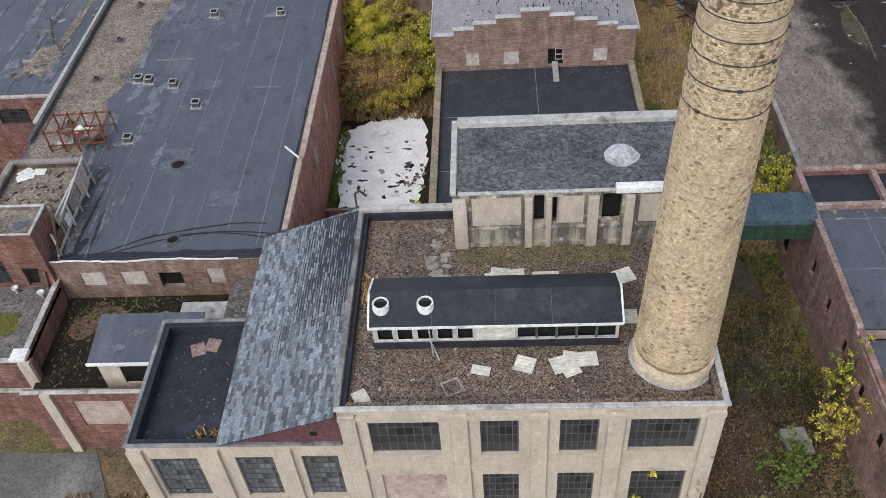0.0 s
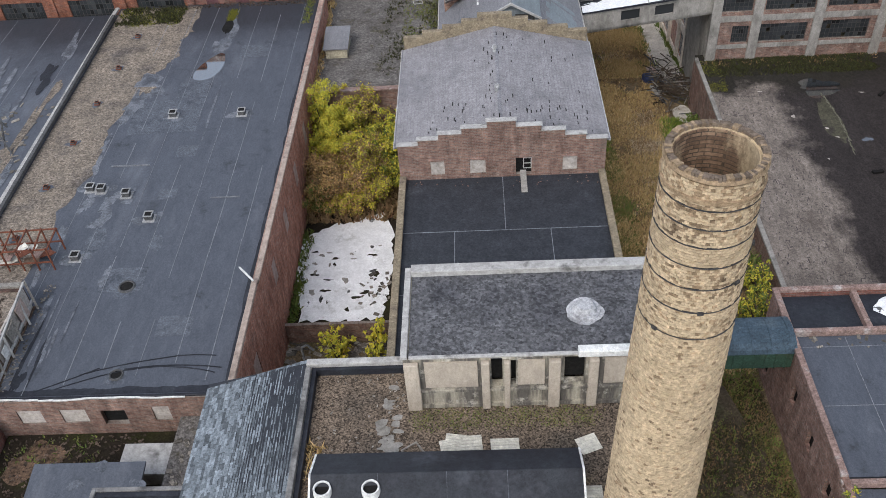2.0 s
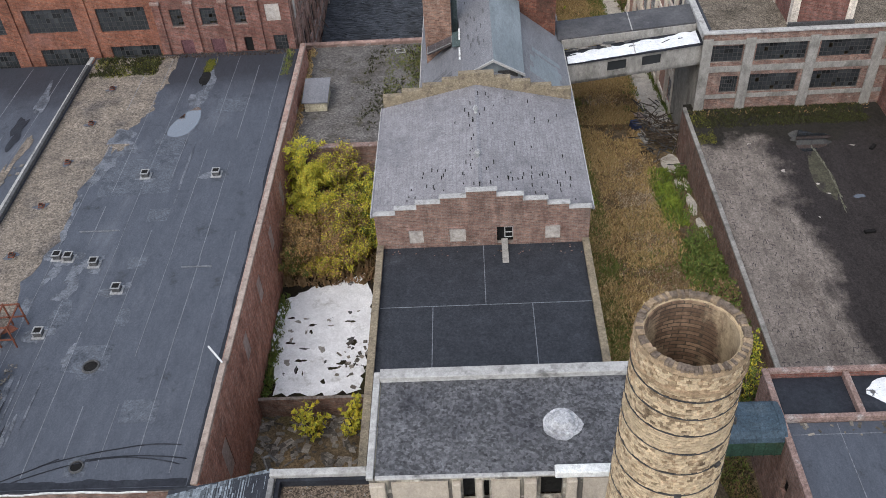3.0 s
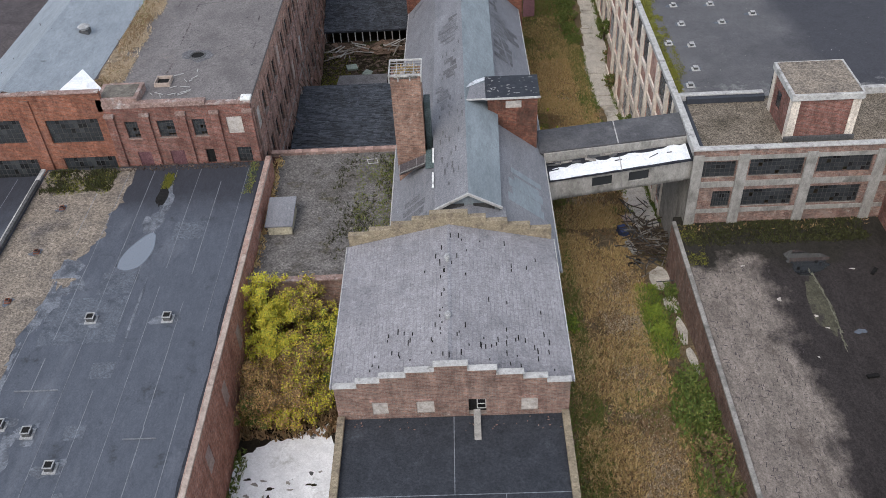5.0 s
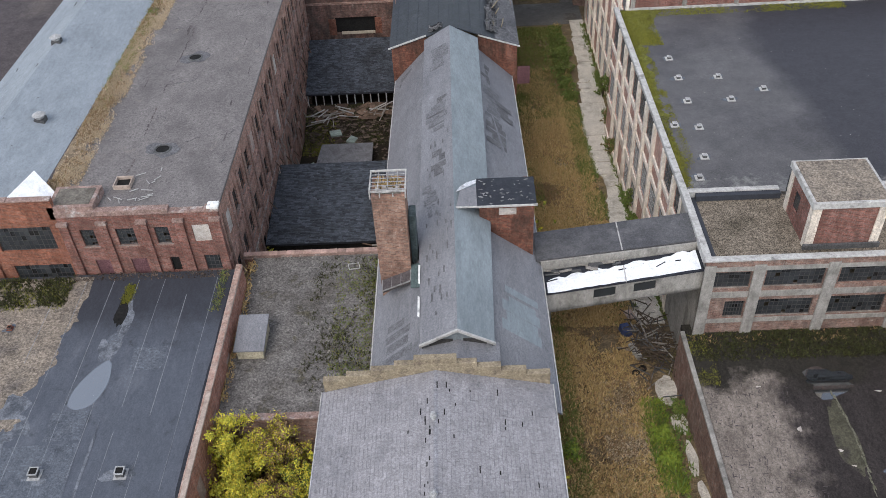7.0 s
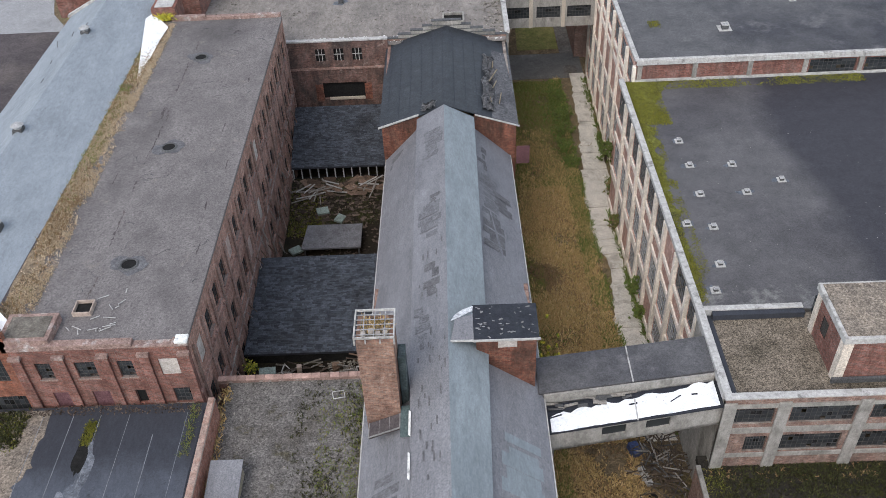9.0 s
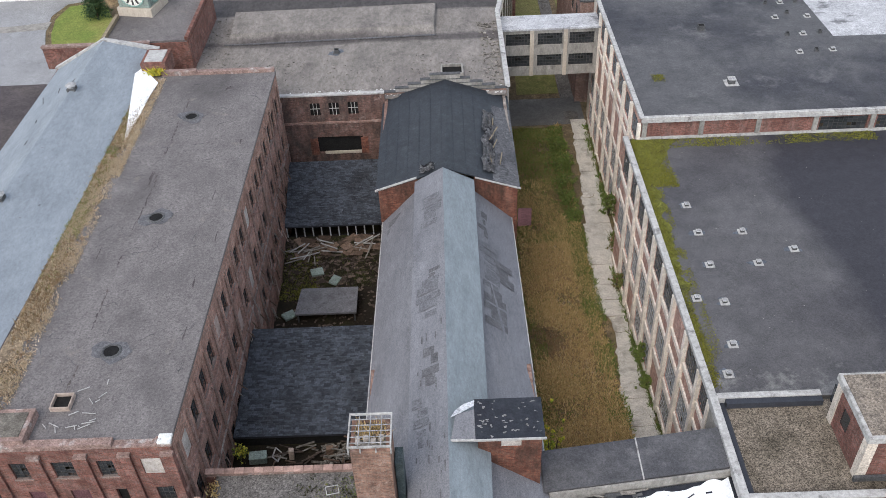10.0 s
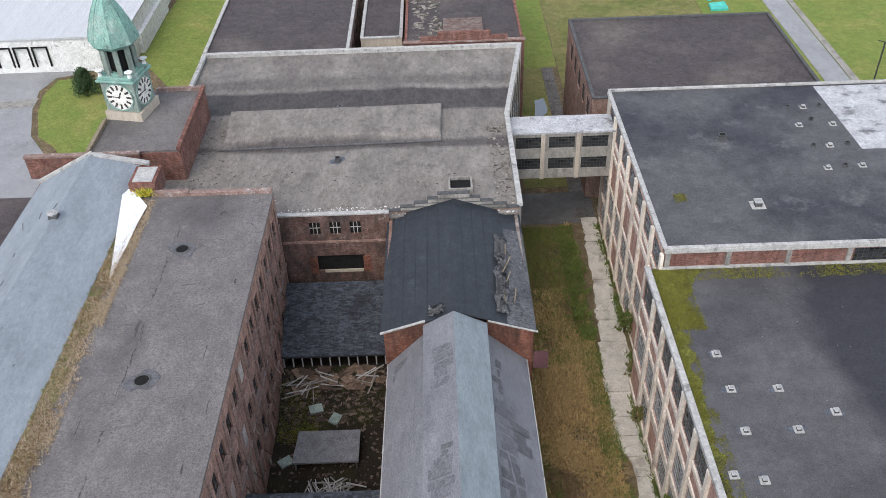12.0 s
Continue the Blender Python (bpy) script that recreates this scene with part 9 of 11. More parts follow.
tower_box("stone_base", 2.75, T0, T1, "cream")
tower_box("clock_stage", 2.45, T1, T2, "verdigris_grey", 0.05)
tower_box("cornice", 2.85, T2, T2 + 0.35, "copper", 0.08)
tower_box("upper_cornice", 2.6, T2 + 0.35, T3, "copper", 0.08)
for k in range(4):
    face = TM @ pose(0, 0, (T1 + T2) / 2 + 0.05, 0, 0, 90 * k) @ pose(0, -2.46, 0, 90, 0, 0)
    bm = bmesh.new()
    tube(bm, (0, 0), 1.98, 1.98, -0.02, 0.1, 40)
    bm.transform(face)
    dial = part("clock_dial", bm, "clock_face", tower)
    bm = bmesh.new()
    tube(bm, (0, 0), 2.12, 2.12, -0.02, 0.14, 40, inner=(1.95, 1.95))
    bm.transform(face)
    part("rim", bm, "copper", dial)
    bm = bmesh.new()
    for h in range(12):
        obox(bm, face @ pose(0, 0, 0.12, 0, 0, 30 * h) @ pose(0, 1.45, 0), 0.3, 0.72, 0.02)
    for h in range(60):
        obox(bm, face @ pose(0, 0, 0.115, 0, 0, 6 * h) @ pose(0, 1.86, 0), 0.04, 0.12, 0.02)
    part("numeral_mark", bm, "steel_dark", dial)
    for a, ln, w in ((88, 1.5, 0.13), (-28, 1.1, 0.2)):
        bm = bmesh.new()
        obox(bm, face @ pose(0, 0, 0.15, 0, 0, a) @ pose(0, ln / 2 - 0.2, 0), w, ln, 0.03)
        part("clock_pointer", bm, "steel_dark", dial)
for a, b in ((-1, -1), (1, -1), (1, 1), (-1, 1)):
    bm = bmesh.new()
    tube(bm, (0, 0), 0.32, 0.2, T3, T3 + 0.5, 12)
    tube(bm, (0, 0), 0.2, 0.58, T3 + 0.5, T3 + 0.8, 12)
    tube(bm, (0, 0), 0.58, 0.5, T3 + 0.8, T3 + 0.9, 12)
    bm.transform(TM @ pose(2.2 * a, 2.2 * b, 0))
    part("corner_urn", bm, "white_paint", tower)
for k in range(8):
    bm = bmesh.new()
    m = TM @ pose(0, 0, 0, 0, 0, 45 * k + 22.5) @ pose(2.15, 0, T3 + 2.0)
    obox(bm, m, 0.42, 0.66, 4.0)
    part("belfry_pier", bm, "verdigris_grey", tower)
# added black core stands in for the darkness between the belfry piers
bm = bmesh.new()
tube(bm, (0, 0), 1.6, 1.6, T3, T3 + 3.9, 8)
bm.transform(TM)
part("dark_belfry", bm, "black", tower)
bm = bmesh.new()
tube(bm, (0, 0), 2.3, 2.3, T3, T3 + 0.4, 8)
bm.transform(TM @ pose(0, 0, 0, 0, 0, 22.5))
part("belfry_ring", bm, "copper", tower)
bm = bmesh.new()
tube(bm, (0, 0), 2.7, 3.3, T3 + 3.9, T3 + 4.5, 8)
bm.transform(TM @ pose(0, 0, 0, 0, 0, 22.5))
part("belfry_ring", bm, "copper", tower)
bm = bmesh.new()
prof = [(3.35, 4.5), (3.2, 5.3), (2.95, 6.3), (2.5, 7.5), (1.95, 8.8), (1.3, 10.0), (0.55, 11.0), (0.22, 12.4), (0.05, 13.8)]
for (ra, za), (rb, zb) in zip(prof, prof[1:]):
    tube(bm, (0, 0), ra, rb, T3 + za, T3 + zb, 8, cap=False)
bm.transform(TM @ pose(0, 0, 0, 0, 0, 22.5))
part("dome", bm, "copper", tower)
for k in range(8):
    bm = bmesh.new()
    for (ra, za), (rb, zb) in zip(prof[:7], prof[1:8]):
        d = Vector((math.cos((k + 0.5) * math.pi / 4), math.sin((k + 0.5) * math.pi / 4), 0))
        rod(bm, d * (ra + 0.02) + Vector((0, 0, T3 + za)), d * (rb + 0.02) + Vector((0, 0, T3 + zb)), 0.06)
    bm.transform(TM)
    part("dome_rib", bm, "copper", tower)

# ---------------------------------------------------------------- right: concrete frame building
frame_b = thing("concrete_frame_mill", "concrete framed mill with brick panels, steel windows and dark flat roof", "building")
FX, FY0, FY1 = 32.7, 112.7, 168.0


def f_z(y):
    return 3.1 - 0.03 * (y - 123.5)


f1 = [(33.3, 36.8, 0.3, 2.3), (38.2, 43.7, 0.3, 2.4), (45.1, 50.6, 0.4, 2.5)]
f2 = [(34.9, 36.8, -3.6, -1.5), (37.9, 43.3, -3.6, -1.4), (44.6, 50.2, -3.6, -1.3)]
bm = bmesh.new()
wall(bm, "-y", FY0, 0.4, FX - 0.3, 72, -6.2, 3.8, f1 + f2)
part("front_wall", bm, "brick_brown", frame_b)
for h in f1 + f2:
    window(frame_b, "-y", FY0, h, 12 if h[1] - h[0] > 4 else 7, 4)
for x in (32.85, 37.45, 44.3, 51.4):
    bm = bmesh.new()
    box(bm, x - 0.55, x + 0.55, FY0 - 0.22, FY0 - 0.003, -6.2, 3.2)
    bmesh.ops.bevel(bm, geom=bm.edges[:], offset=0.04, segments=1, affect="EDGES")
    part("column", bm, "concrete", frame_b)
for z0, z1 in ((2.5, 2.95), (-0.9, -0.2), (-4.3, -3.8)):
    bm = bmesh.new()
    box(bm, FX - 0.2, 72, FY0 - 0.12, FY0 - 0.004, z0, z1)
    part("beam", bm, "concrete", frame_b)
curb(frame_b, [(FX - 0.5, 72, FY0 - 0.25, FY0 + 0.45, 3.8, 4.0), (FX - 0.5, FX + 0.2, FY0 + 0.45, 123.3, 3.2, 4.0), (FX + 0.2, 42.0, 123.0, 123.6, 3.0, 3.95), (48.6, 72, 123.0, 123.6, 3.0, 3.95)], "coping")
flat_roof(frame_b, FX + 0.2, 72, FY0 + 0.4, 123.1, 3.15, 3.15, "pale_deck", 0.4, "gravel_roof")
bm = bmesh.new()
box(bm, FX + 0.2, FX + 0.9, FY0 + 0.5, 123.0, 3.16, 3.24)
box(bm, FX + 0.9, 42, 122.4, 123.0, 3.16, 3.8)
part("roof_flashing", bm, "membrane", frame_b)
bm = bmesh.new()
hexa(bm, ((FX + 0.2, 123.6, 2.0), (100, 123.6, 2.0), (100, FY1, 0.6), (FX + 0.6, FY1, 0.6)), ((FX + 0.2, 123.6, f_z(123.6)), (100, 123.6, f_z(123.6)), (100, FY1, f_z(FY1)), (FX + 0.6, FY1, f_z(FY1))))
part("main_roof", bm, "frame_roof", frame_b)
curb(frame_b, [(FX - 0.35, FX + 0.35, 123.3, FY1, 0.5, (f_z(123.3) + 0.45, f_z(FY1) + 0.5))], "coping")
# west face: three rows of windows between thin columns, a brick band under the first row


def mill_bay(ob, x, ya, yb, top, low, rows, bands, skip=(), mats=("glass_blue", "glass_sky_pale", "glass_blue")):
    """One bay of a mill front that faces -x: rows and bands are shares of its height from the top."""
    h = top - low
    holes = [(ya + 0.3, yb - 0.3, top - h * b, top - h * a) for a, b in rows]
    bm = bmesh.new()
    wall(bm, "-x", x, 0.35, ya, yb - 0.001, low - 0.5, top, [q for k, q in enumerate(holes) if k not in skip])
    part("bay_wall", bm, "brick_pink", ob)
    for k, q in enumerate(holes):
        if k not in skip:
            window(ob, "-x", x, q, 8, 6, sunk=0.1, missing=(0.2, 0.05, 0.25)[k], glass=mats[k], frame="grey_metal" if k else "rubber")
    for a, b in bands:
        bm = bmesh.new()
        box(bm, x - 0.2, x - 0.003, ya, yb, top - h * b, top - h * a)
        part("floor_beam", bm, "pale_frame", ob)
    bm = bmesh.new()
    box(bm, x - 0.4, x - 0.002, ya - 0.33, ya + 0.33, low - 0.5, top - 0.1)
    part("column", bm, "pale_frame", ob)


bays_y = [123.4, 127.2, 132.4, 137.7, 142.7, 147.7, 152.6, 157.5, 162.3, 168.0]
for i, (ya, yb) in enumerate(zip(bays_y, bays_y[1:])):
    ym = (ya + yb) / 2
    mill_bay(frame_b, FX, ya, yb, f_z(ym), ground_z(ym), ((0.04, 0.24), (0.42, 0.67), (0.75, 0.95)), ((0.24, 0.275), (0.385, 0.42), (0.675, 0.735), (0.955, 1.0)), {1: (2,), 2: (0,), 3: (2,), 6: (2,), 8: (2,)}.get(i, ()))
bm = bmesh.new()
wall(bm, "-x", FX - 0.3, 0.4, FY0, 123.4, -12.6, 3.2)
part("corner_wall", bm, "concrete", frame_b)
def moss_edge(y):
    return interp((124, 126.5, 131, 137, 144, 152, 157, 160, 163, 166, 168), (33.1, 33.3, 33.5, 33.8, 34.1, 34.4, 34.8, 35.4, 36.4, 38.0, 40.0), y)


bm = bmesh.new()
pts = [(FX + 0.38, 167.75, f_z(167.75) + 0.035), (FX + 0.38, 124.4, f_z(124.4) + 0.035)]
for k in range(130):
    y = 124.4 + 43.2 * k / 129
    pts.append((moss_edge(y) + 0.9 * noise.noise((y * 0.5, 3.0, 1.0)) + 0.5 * noise.noise((y * 2.1, 5.0, 1.0)), y, f_z(y) + 0.035))
sheet(bm, pts, 0.03)
single("moss_bed", bm, "moss_mat", "thick bed of yellow-green moss along the parapet", "moss", kind="stuff")
weeds("roof_moss", (FX + 0.4, FX + 1.15, 125, 167.6), 1700, "moss", "band of yellow-green moss along the parapet", 110, 0.16, 0.13, lambda x, y: f_z(y), patchy=0.36, pscale=0.5)
weeds("roof_moss", (FX + 0.9, FX + 2.3, 128, 167.6), 1900, "moss", "ragged edge of the moss on the black roof", 510, 0.14, 0.11, lambda x, y: f_z(y), patchy=0.66, pscale=0.55)
weeds("roof_moss", (FX + 0.4, FX + 4.4, 157, 167.6), 1900, "moss", "broad cushion of moss in the roof corner", 310, 0.16, 0.15, lambda x, y: f_z(y), patchy=0.42, pscale=0.3)
weeds("roof_moss", (FX + 0.4, 64, 165.6, 167.8), 1300, "moss", "moss along the foot of the upper wall", 111, 0.2, 0.13, lambda x, y: f_z(y), patchy=0.5, pscale=0.15)
for i, (x, y) in enumerate(((36.3, 130.3), (34.5, 137.0), (37.1, 136.3), (37.1, 142.2), (42.2, 142.2), (46.6, 144.3), (42.0, 147.7), (37.2, 147.8), (37.1, 153.0), (34.9, 126.5))):
    vent(x, y, f_z(y), 0.44, "small white flashed roof vent on the dark flat roof", "coping", "flat roof vents")
litter("roof_litter", (FX + 2.5, 47, 126, 160), 240, "rubber", "dark crumbs of roofing on the flat roof", 411, lambda x, y: f_z(y), (0.03, 0.2), flat=0.015)
litter("roof_litter", (FX + 2.5, 62, 126, 166), 70, "concrete", "small pale scraps on the black flat roof", 410, lambda x, y: f_z(y), (0.04, 0.14), flat=0.02)
pent = thing("roof_penthouse", "brick and concrete stair penthouse with gravel roof", "penthouse")
PX0, PX1, PY0, PY1 = 42.0, 48.6, 114.8, 121.0
bm = bmesh.new()
wall(bm, "-y", PY0, 0.3, PX0, PX1, 3.1, 7.9)
wall(bm, "-x", PX0, 0.3, PY0 + 0.3, PY1, 3.1, 7.9, [(118.0, 119.4, 4.6, 6.6), (120.4, 121.8, 4.6, 6.6)])
wall(bm, "+x", PX1, 0.3, PY0 + 0.3, PY1, 3.1, 7.9)
wall(bm, "+y", PY1, 0.2, PX0 + 0.3, PX1 - 0.3, 3.1, 7.9)
part("wall", bm, "brick", pent)
for h in ((118.0, 119.4, 4.6, 6.6), (120.4, 121.8, 4.6, 6.6)):
    infill(pent, "-x", PX0, h, "glass", 0.1, "dark_window")
for x, y in ((PX0, PY0), (PX1 - 0.6, PY0), (PX0, PY1 - 0.6), (PX1 - 0.6, PY1 - 0.6)):
    bm = bmesh.new()
    box(bm, x - 0.1, x + 0.7, y - 0.1, y + 0.7, 3.1, 8.0)
    part("corner_pier", bm, "cream_pale", pent)
bm = bmesh.new()
box(bm, PX0 - 0.3, PX1 + 0.3, PY0 - 0.3, PY1 + 0.3, 7.9, 8.6)
bmesh.ops.bevel(bm, geom=bm.edges[:], offset=0.06, segments=1, affect="EDGES")
part("roof_slab", bm, "coping", pent)
bm = bmesh.new()
box(bm, PX0, PX1, PY0, PY1, 8.6, 8.66)
part("gravel_top", bm, "gravel_tan", pent)
bm = bmesh.new()
box(bm, PX0 - 0.25, PX1 + 0.25, PY0 - 0.35, PY0 - 0.11, 3.15, 3.7)
part("base_flashing", bm, "rubber", pent)

upper_b = thing("upper_mill_block", "taller concrete framed block with brick panels and black roof", "building")
UX, UY0, UY1 = 34.5, 168.0, 208.0
uz = (4.9, 4.0)
cells = [(35.6 + i * 7.2, 41.6 + i * 7.2) for i in range(6)]
bm = bmesh.new()
wall(bm, "-y", UY0, 0.4, UX, 100, -2, 4.3, [(a, b, 1.9, 3.9) for a, b in cells[3:5]])
part("front_wall", bm, "brick", upper_b)
for a, b in cells[3:5]:
    window(upper_b, "-y", UY0, (a, b, 1.9, 3.9), 10, 4)
for i in range(9):
    bm = bmesh.new()
    x = 35.0 + i * 7.2
    box(bm, x - 0.3, x + 0.3, UY0 - 0.2, UY0 - 0.003, 1.2, 4.2)
    part("column", bm, "concrete", upper_b)
for z0, z1 in ((4.25, 4.75), (1.75, 2.05)):
    bm = bmesh.new()
    box(bm, UX, 100, UY0 - 0.32, UY0 - 0.004, z0, z1)
    part("beam", bm, "coping", upper_b)
flat_roof(upper_b, UX + 0.3, 100, UY0 + 0.3, UY1, uz[0] - 0.3, uz[1] - 0.1, "asphalt_roof", 0.4)
curb(upper_b, [(UX - 0.15, 100, UY0 - 0.2, UY0 + 0.35, 4.75, 4.95), (UX - 0.2, UX + 0.4, UY0 + 0.35, UY1, 0.4, uz), (UX, 100, UY1, UY1 + 0.5, 3.5, 4.2)], "coping")
for i in range(7):
    ya, yb = UY0 + 0.1 + i * 5.35, UY0 + 0.1 + (i + 1) * 5.35
    mill_bay(upper_b, UX, ya, yb, 4.0, -19.2, ((0.03, 0.17), (0.54, 0.73), (0.77, 0.95)), ((0.175, 0.20), (0.255, 0.285), (0.51, 0.535), (0.735, 0.765), (0.955, 1.0)), (2,) if i in (1, 4) else (), ("glass_sky_pale", "glass_blue", "glass_blue"))
bm = bmesh.new()
wall(bm, "-x", UX, 0.35, UY0 + 37.56, UY1, -19.5, 4.0)
part("bay_wall", bm, "cream_pale", upper_b)
for i, (x, y) in enumerate(((47.9, 193.0), (48.0, 176.5), (59.7, 201.1), (62.0, 201.1), (64.4, 201.3), (59.7, 195.9), (61.9, 197.4), (64.5, 195.9), (59.7, 190.1), (62.0, 190.1), (64.5, 190.4), (59.7, 184.5), (62.1, 184.8), (64.4, 184.8))):
    vent(x, y, uz[0] - 0.33 - 0.018 * (y - UY0), 0.85 if i < 2 else 0.46, "small roof vent on the black flat roof", "coping" if i % 2 else "rubber", "upper roof vents")
bm = bmesh.new()
wz = lambda y: uz[0] - 0.27 - 0.0175 * (y - UY0)
sheet(bm, [(x, y, wz(y)) for x, y in ((66.0, 189.0), (90, 188.6), (90, 207.5), (65.7, 207.5))], 0.02)
single("white_roof_patch", bm, "white_dirty", "large patch of peeling white roof coating", "roof coating")
weeds("roof_moss", (38.0, 39.5, 177.6, 179.6), 160, "moss", "small cushion of moss on the black flat roof", 312, 0.1, 0.09, lambda x, y: wz(y), patchy=0.45, pscale=0.6)

# ---------------------------------------------------------------- bridges
br = thing("covered_bridge", "covered concrete bridge with broken roof and white membrane between buildings", "bridge")
bx0, bx1 = 17.3, 32.5
bm = bmesh.new()
hexa(bm, ((bx0, 111.4, -0.9), (bx1, 113.0, 0.0), (bx1, 119.6, 0.0), (bx0, 118.2, -0.9)), ((bx0, 111.4, -0.6), (bx1, 113.0, 0.3), (bx1, 119.6, 0.3), (bx0, 118.2, -0.6)))
part("floor_slab", bm, "concrete", br)
for k in range(4):
    t0, t1 = k / 4, (k + 1) / 4
    xa, xb = bx0 + (bx1 - bx0) * t0, bx0 + (bx1 - bx0) * t1
    ya, yb, za, zb = 111.4 + 1.6 * t0, 111.4 + 1.6 * t1, -0.9 + 0.9 * t0, -0.9 + 0.9 * t1
    if k in (1, 2):
        for u0, u1, z0, z1 in ((0, 0.25, 0, 2.6), (0.8, 1, 0, 2.6), (0.25, 0.8, 0, 0.9), (0.25, 0.8, 2.1, 2.6)):
            bm = bmesh.new()
            p, q2 = xa + (xb - xa) * u0, xa + (xb - xa) * u1
            yp, yq, zp, zq = ya + (yb - ya) * u0, ya + (yb - ya) * u1, za + (zb - za) * u0, za + (zb - za) * u1
            hexa(bm, ((p, yp, zp + z0), (q2, yq, zq + z0), (q2, yq + 0.25, zq + z0), (p, yp + 0.25, zp + z0)), ((p, yp, zp + z1), (q2, yq, zq + z1), (q2, yq + 0.25, zq + z1), (p, yp + 0.25, zp + z1)))
            part("wall_panel", bm, "concrete", br)
        bm = bmesh.new()
        p, q2 = xa + (xb - xa) * 0.25, xa + (xb - xa) * 0.8
        hexa(bm, ((p, ya + 0.3, za + 0.9), (q2, yb + 0.1, zb + 0.9), (q2, yb + 0.15, zb + 0.9), (p, ya + 0.35, za + 0.9)), ((p, ya + 0.3, za + 2.2), (q2, yb + 0.1, zb + 2.2), (q2, yb + 0.15, zb + 2.2), (p, ya + 0.35, za + 2.2)))
        part("window_glazing", bm, "glass", br)
    else:
        bm = bmesh.new()
        hexa(bm, ((xa, ya, za), (xb, yb, zb), (xb, yb + 0.25, zb), (xa, ya + 0.25, za)), ((xa, ya, za + 2.6), (xb, yb, zb + 2.6), (xb, yb + 0.25, zb + 2.6), (xa, ya + 0.25, za + 2.6)))
        part("wall_panel", bm, "concrete", br)
bm = bmesh.new()
sheet(bm, [(bx0, 111.2, 1.75), (bx1, 112.8, 2.65), (bx1, 115.6, 2.75), (bx0, 114.2, 1.85)], 0.15)
part("lower_roof", bm, "membrane_dark", br)
bm = bmesh.new()
rnd = random.Random(140)
top, bot = [], []
for k in range(25):
    t = k / 24
    x = bx0 + 0.4 + (bx1 - bx0 - 0.8) * t
    bot.append((x, 111.3 + 1.6 * t + 0.1 * rnd.random(), 1.8 + 0.9 * t))
    top.append((x, 113.15 + 2.35 * t + 0.6 * noise.noise((k * 0.45, 2.0, 1.0)) + rnd.uniform(-0.3, 0.2), 1.86 + 0.9 * t))
sheet(bm, bot + top[::-1], 0.03)
part("white_membrane", bm, "white_roof", br)
for k in (0, 2, 4, 6, 7):
    bm = bmesh.new()
    t = (0.06, 0.16, 0.3, 0.42, 0.5, 0.63, 0.74, 0.85, 0.93)[k]
    obox(bm, pose(bx0 + (bx1 - bx0) * t, 112.5 + 1.75 * t + rnd.uniform(0.0, 0.9), 1.85 + 0.9 * t, 0, -3.4, rnd.uniform(-30, 40)), rnd.uniform(0.4, 1.3), rnd.uniform(0.06, 0.16), 0.05)
    part("torn_strip", bm, "membrane_dark", br)
bm = bmesh.new()
sheet(bm, [(24.95, 111.95, 2.3), (25.07, 111.95, 2.3), (25.15, 114.2, 2.38), (25.03, 114.2, 2.38)], 0.03)
part("torn_seam", bm, "coping", br)
bm = bmesh.new()
sheet(bm, [(bx0 - 0.4, 114.6, 3.0), (bx1 - 0.2, 116.0, 3.6), (bx1 - 0.2, 120.0, 3.75), (bx0 - 0.4, 118.6, 3.1)], 0.2)
part("upper_roof", bm, "asphalt_roof", br)
bm = bmesh.new()
sheet(bm, [(25.0, 115.2, 3.4), (25.12, 115.2, 3.4), (25.12, 119.4, 3.48), (25.0, 119.4, 3.48)], 0.03)
part("roof_seam", bm, "coping", br)
bm = bmesh.new()
hexa(bm, ((bx0, 114.4, 1.8), (bx1 - 0.3, 115.7, 2.6), (bx1 - 0.3, 115.9, 2.6), (bx0, 114.6, 1.8)), ((bx0, 114.4, 2.9), (bx1 - 0.3, 115.7, 3.45), (bx1 - 0.3, 115.9, 3.45), (bx0, 114.6, 2.9)))
part("broken_upstand", bm, "concrete", br)
for i in range(14):
    bm = bmesh.new()
    x = rnd.uniform(17.6, 25)
    t = (x - bx0) / (bx1 - bx0)
    obox(bm, pose(x, 113.9 + 1.4 * t + rnd.uniform(-0.5, 0.3), 2.05 + 0.85 * t, rnd.uniform(-15, 15), rnd.uniform(-10, 10), rnd.uniform(-20, 20)), rnd.uniform(0.5, 1.4), rnd.uniform(0.1, 0.4), 0.1)
    part("broken_board", bm, "rubber" if i % 2 else "wood_grey", br)
for x in (18.0,):
    bm = bmesh.new()
    box(bm, x - 0.4, x + 0.4, 114.0, 116.5, -12.5, -0.9 + 0.9 * (x - bx0) / (bx1 - bx0))
    part("pier", bm, "concrete", br)

fb = thing("far_covered_bridge", "two-storey glazed concrete bridge between the mills", "bridge")
fh = [(19.6 + i * 5.0, 23.5 + i * 5.0, z, z + 2.0) for i in range(3) for z in (-0.9, -4.6)]
bm = bmesh.new()
wall(bm, "-y", 200.0, 0.3, 18.65, 34.4, -6.2, 1.7, fh)
part("front_wall", bm, "concrete", fb)
for h in fh:
    window(fb, "-y", 200.0, h, 8, 4)
bm = bmesh.new()
box(bm, 18.65, 34.4, 200.3, 204.2, -6.2, -5.8)
box(bm, 18.65, 34.4, 204.2, 204.5, -6.2, 1.7)
part("shell", bm, "concrete", fb)
bm = bmesh.new()
box(bm, 18.65, 34.4, 199.8, 204.7, 1.7, 2.0)
part("roof", bm, "white_dirty", fb)
for x in (23.7, 29.0):
    bm = bmesh.new()
    box(bm, x - 0.3, x + 0.3, 199.8, 199.997, -6.2, 1.7)
    part("column", bm, "cream", fb)

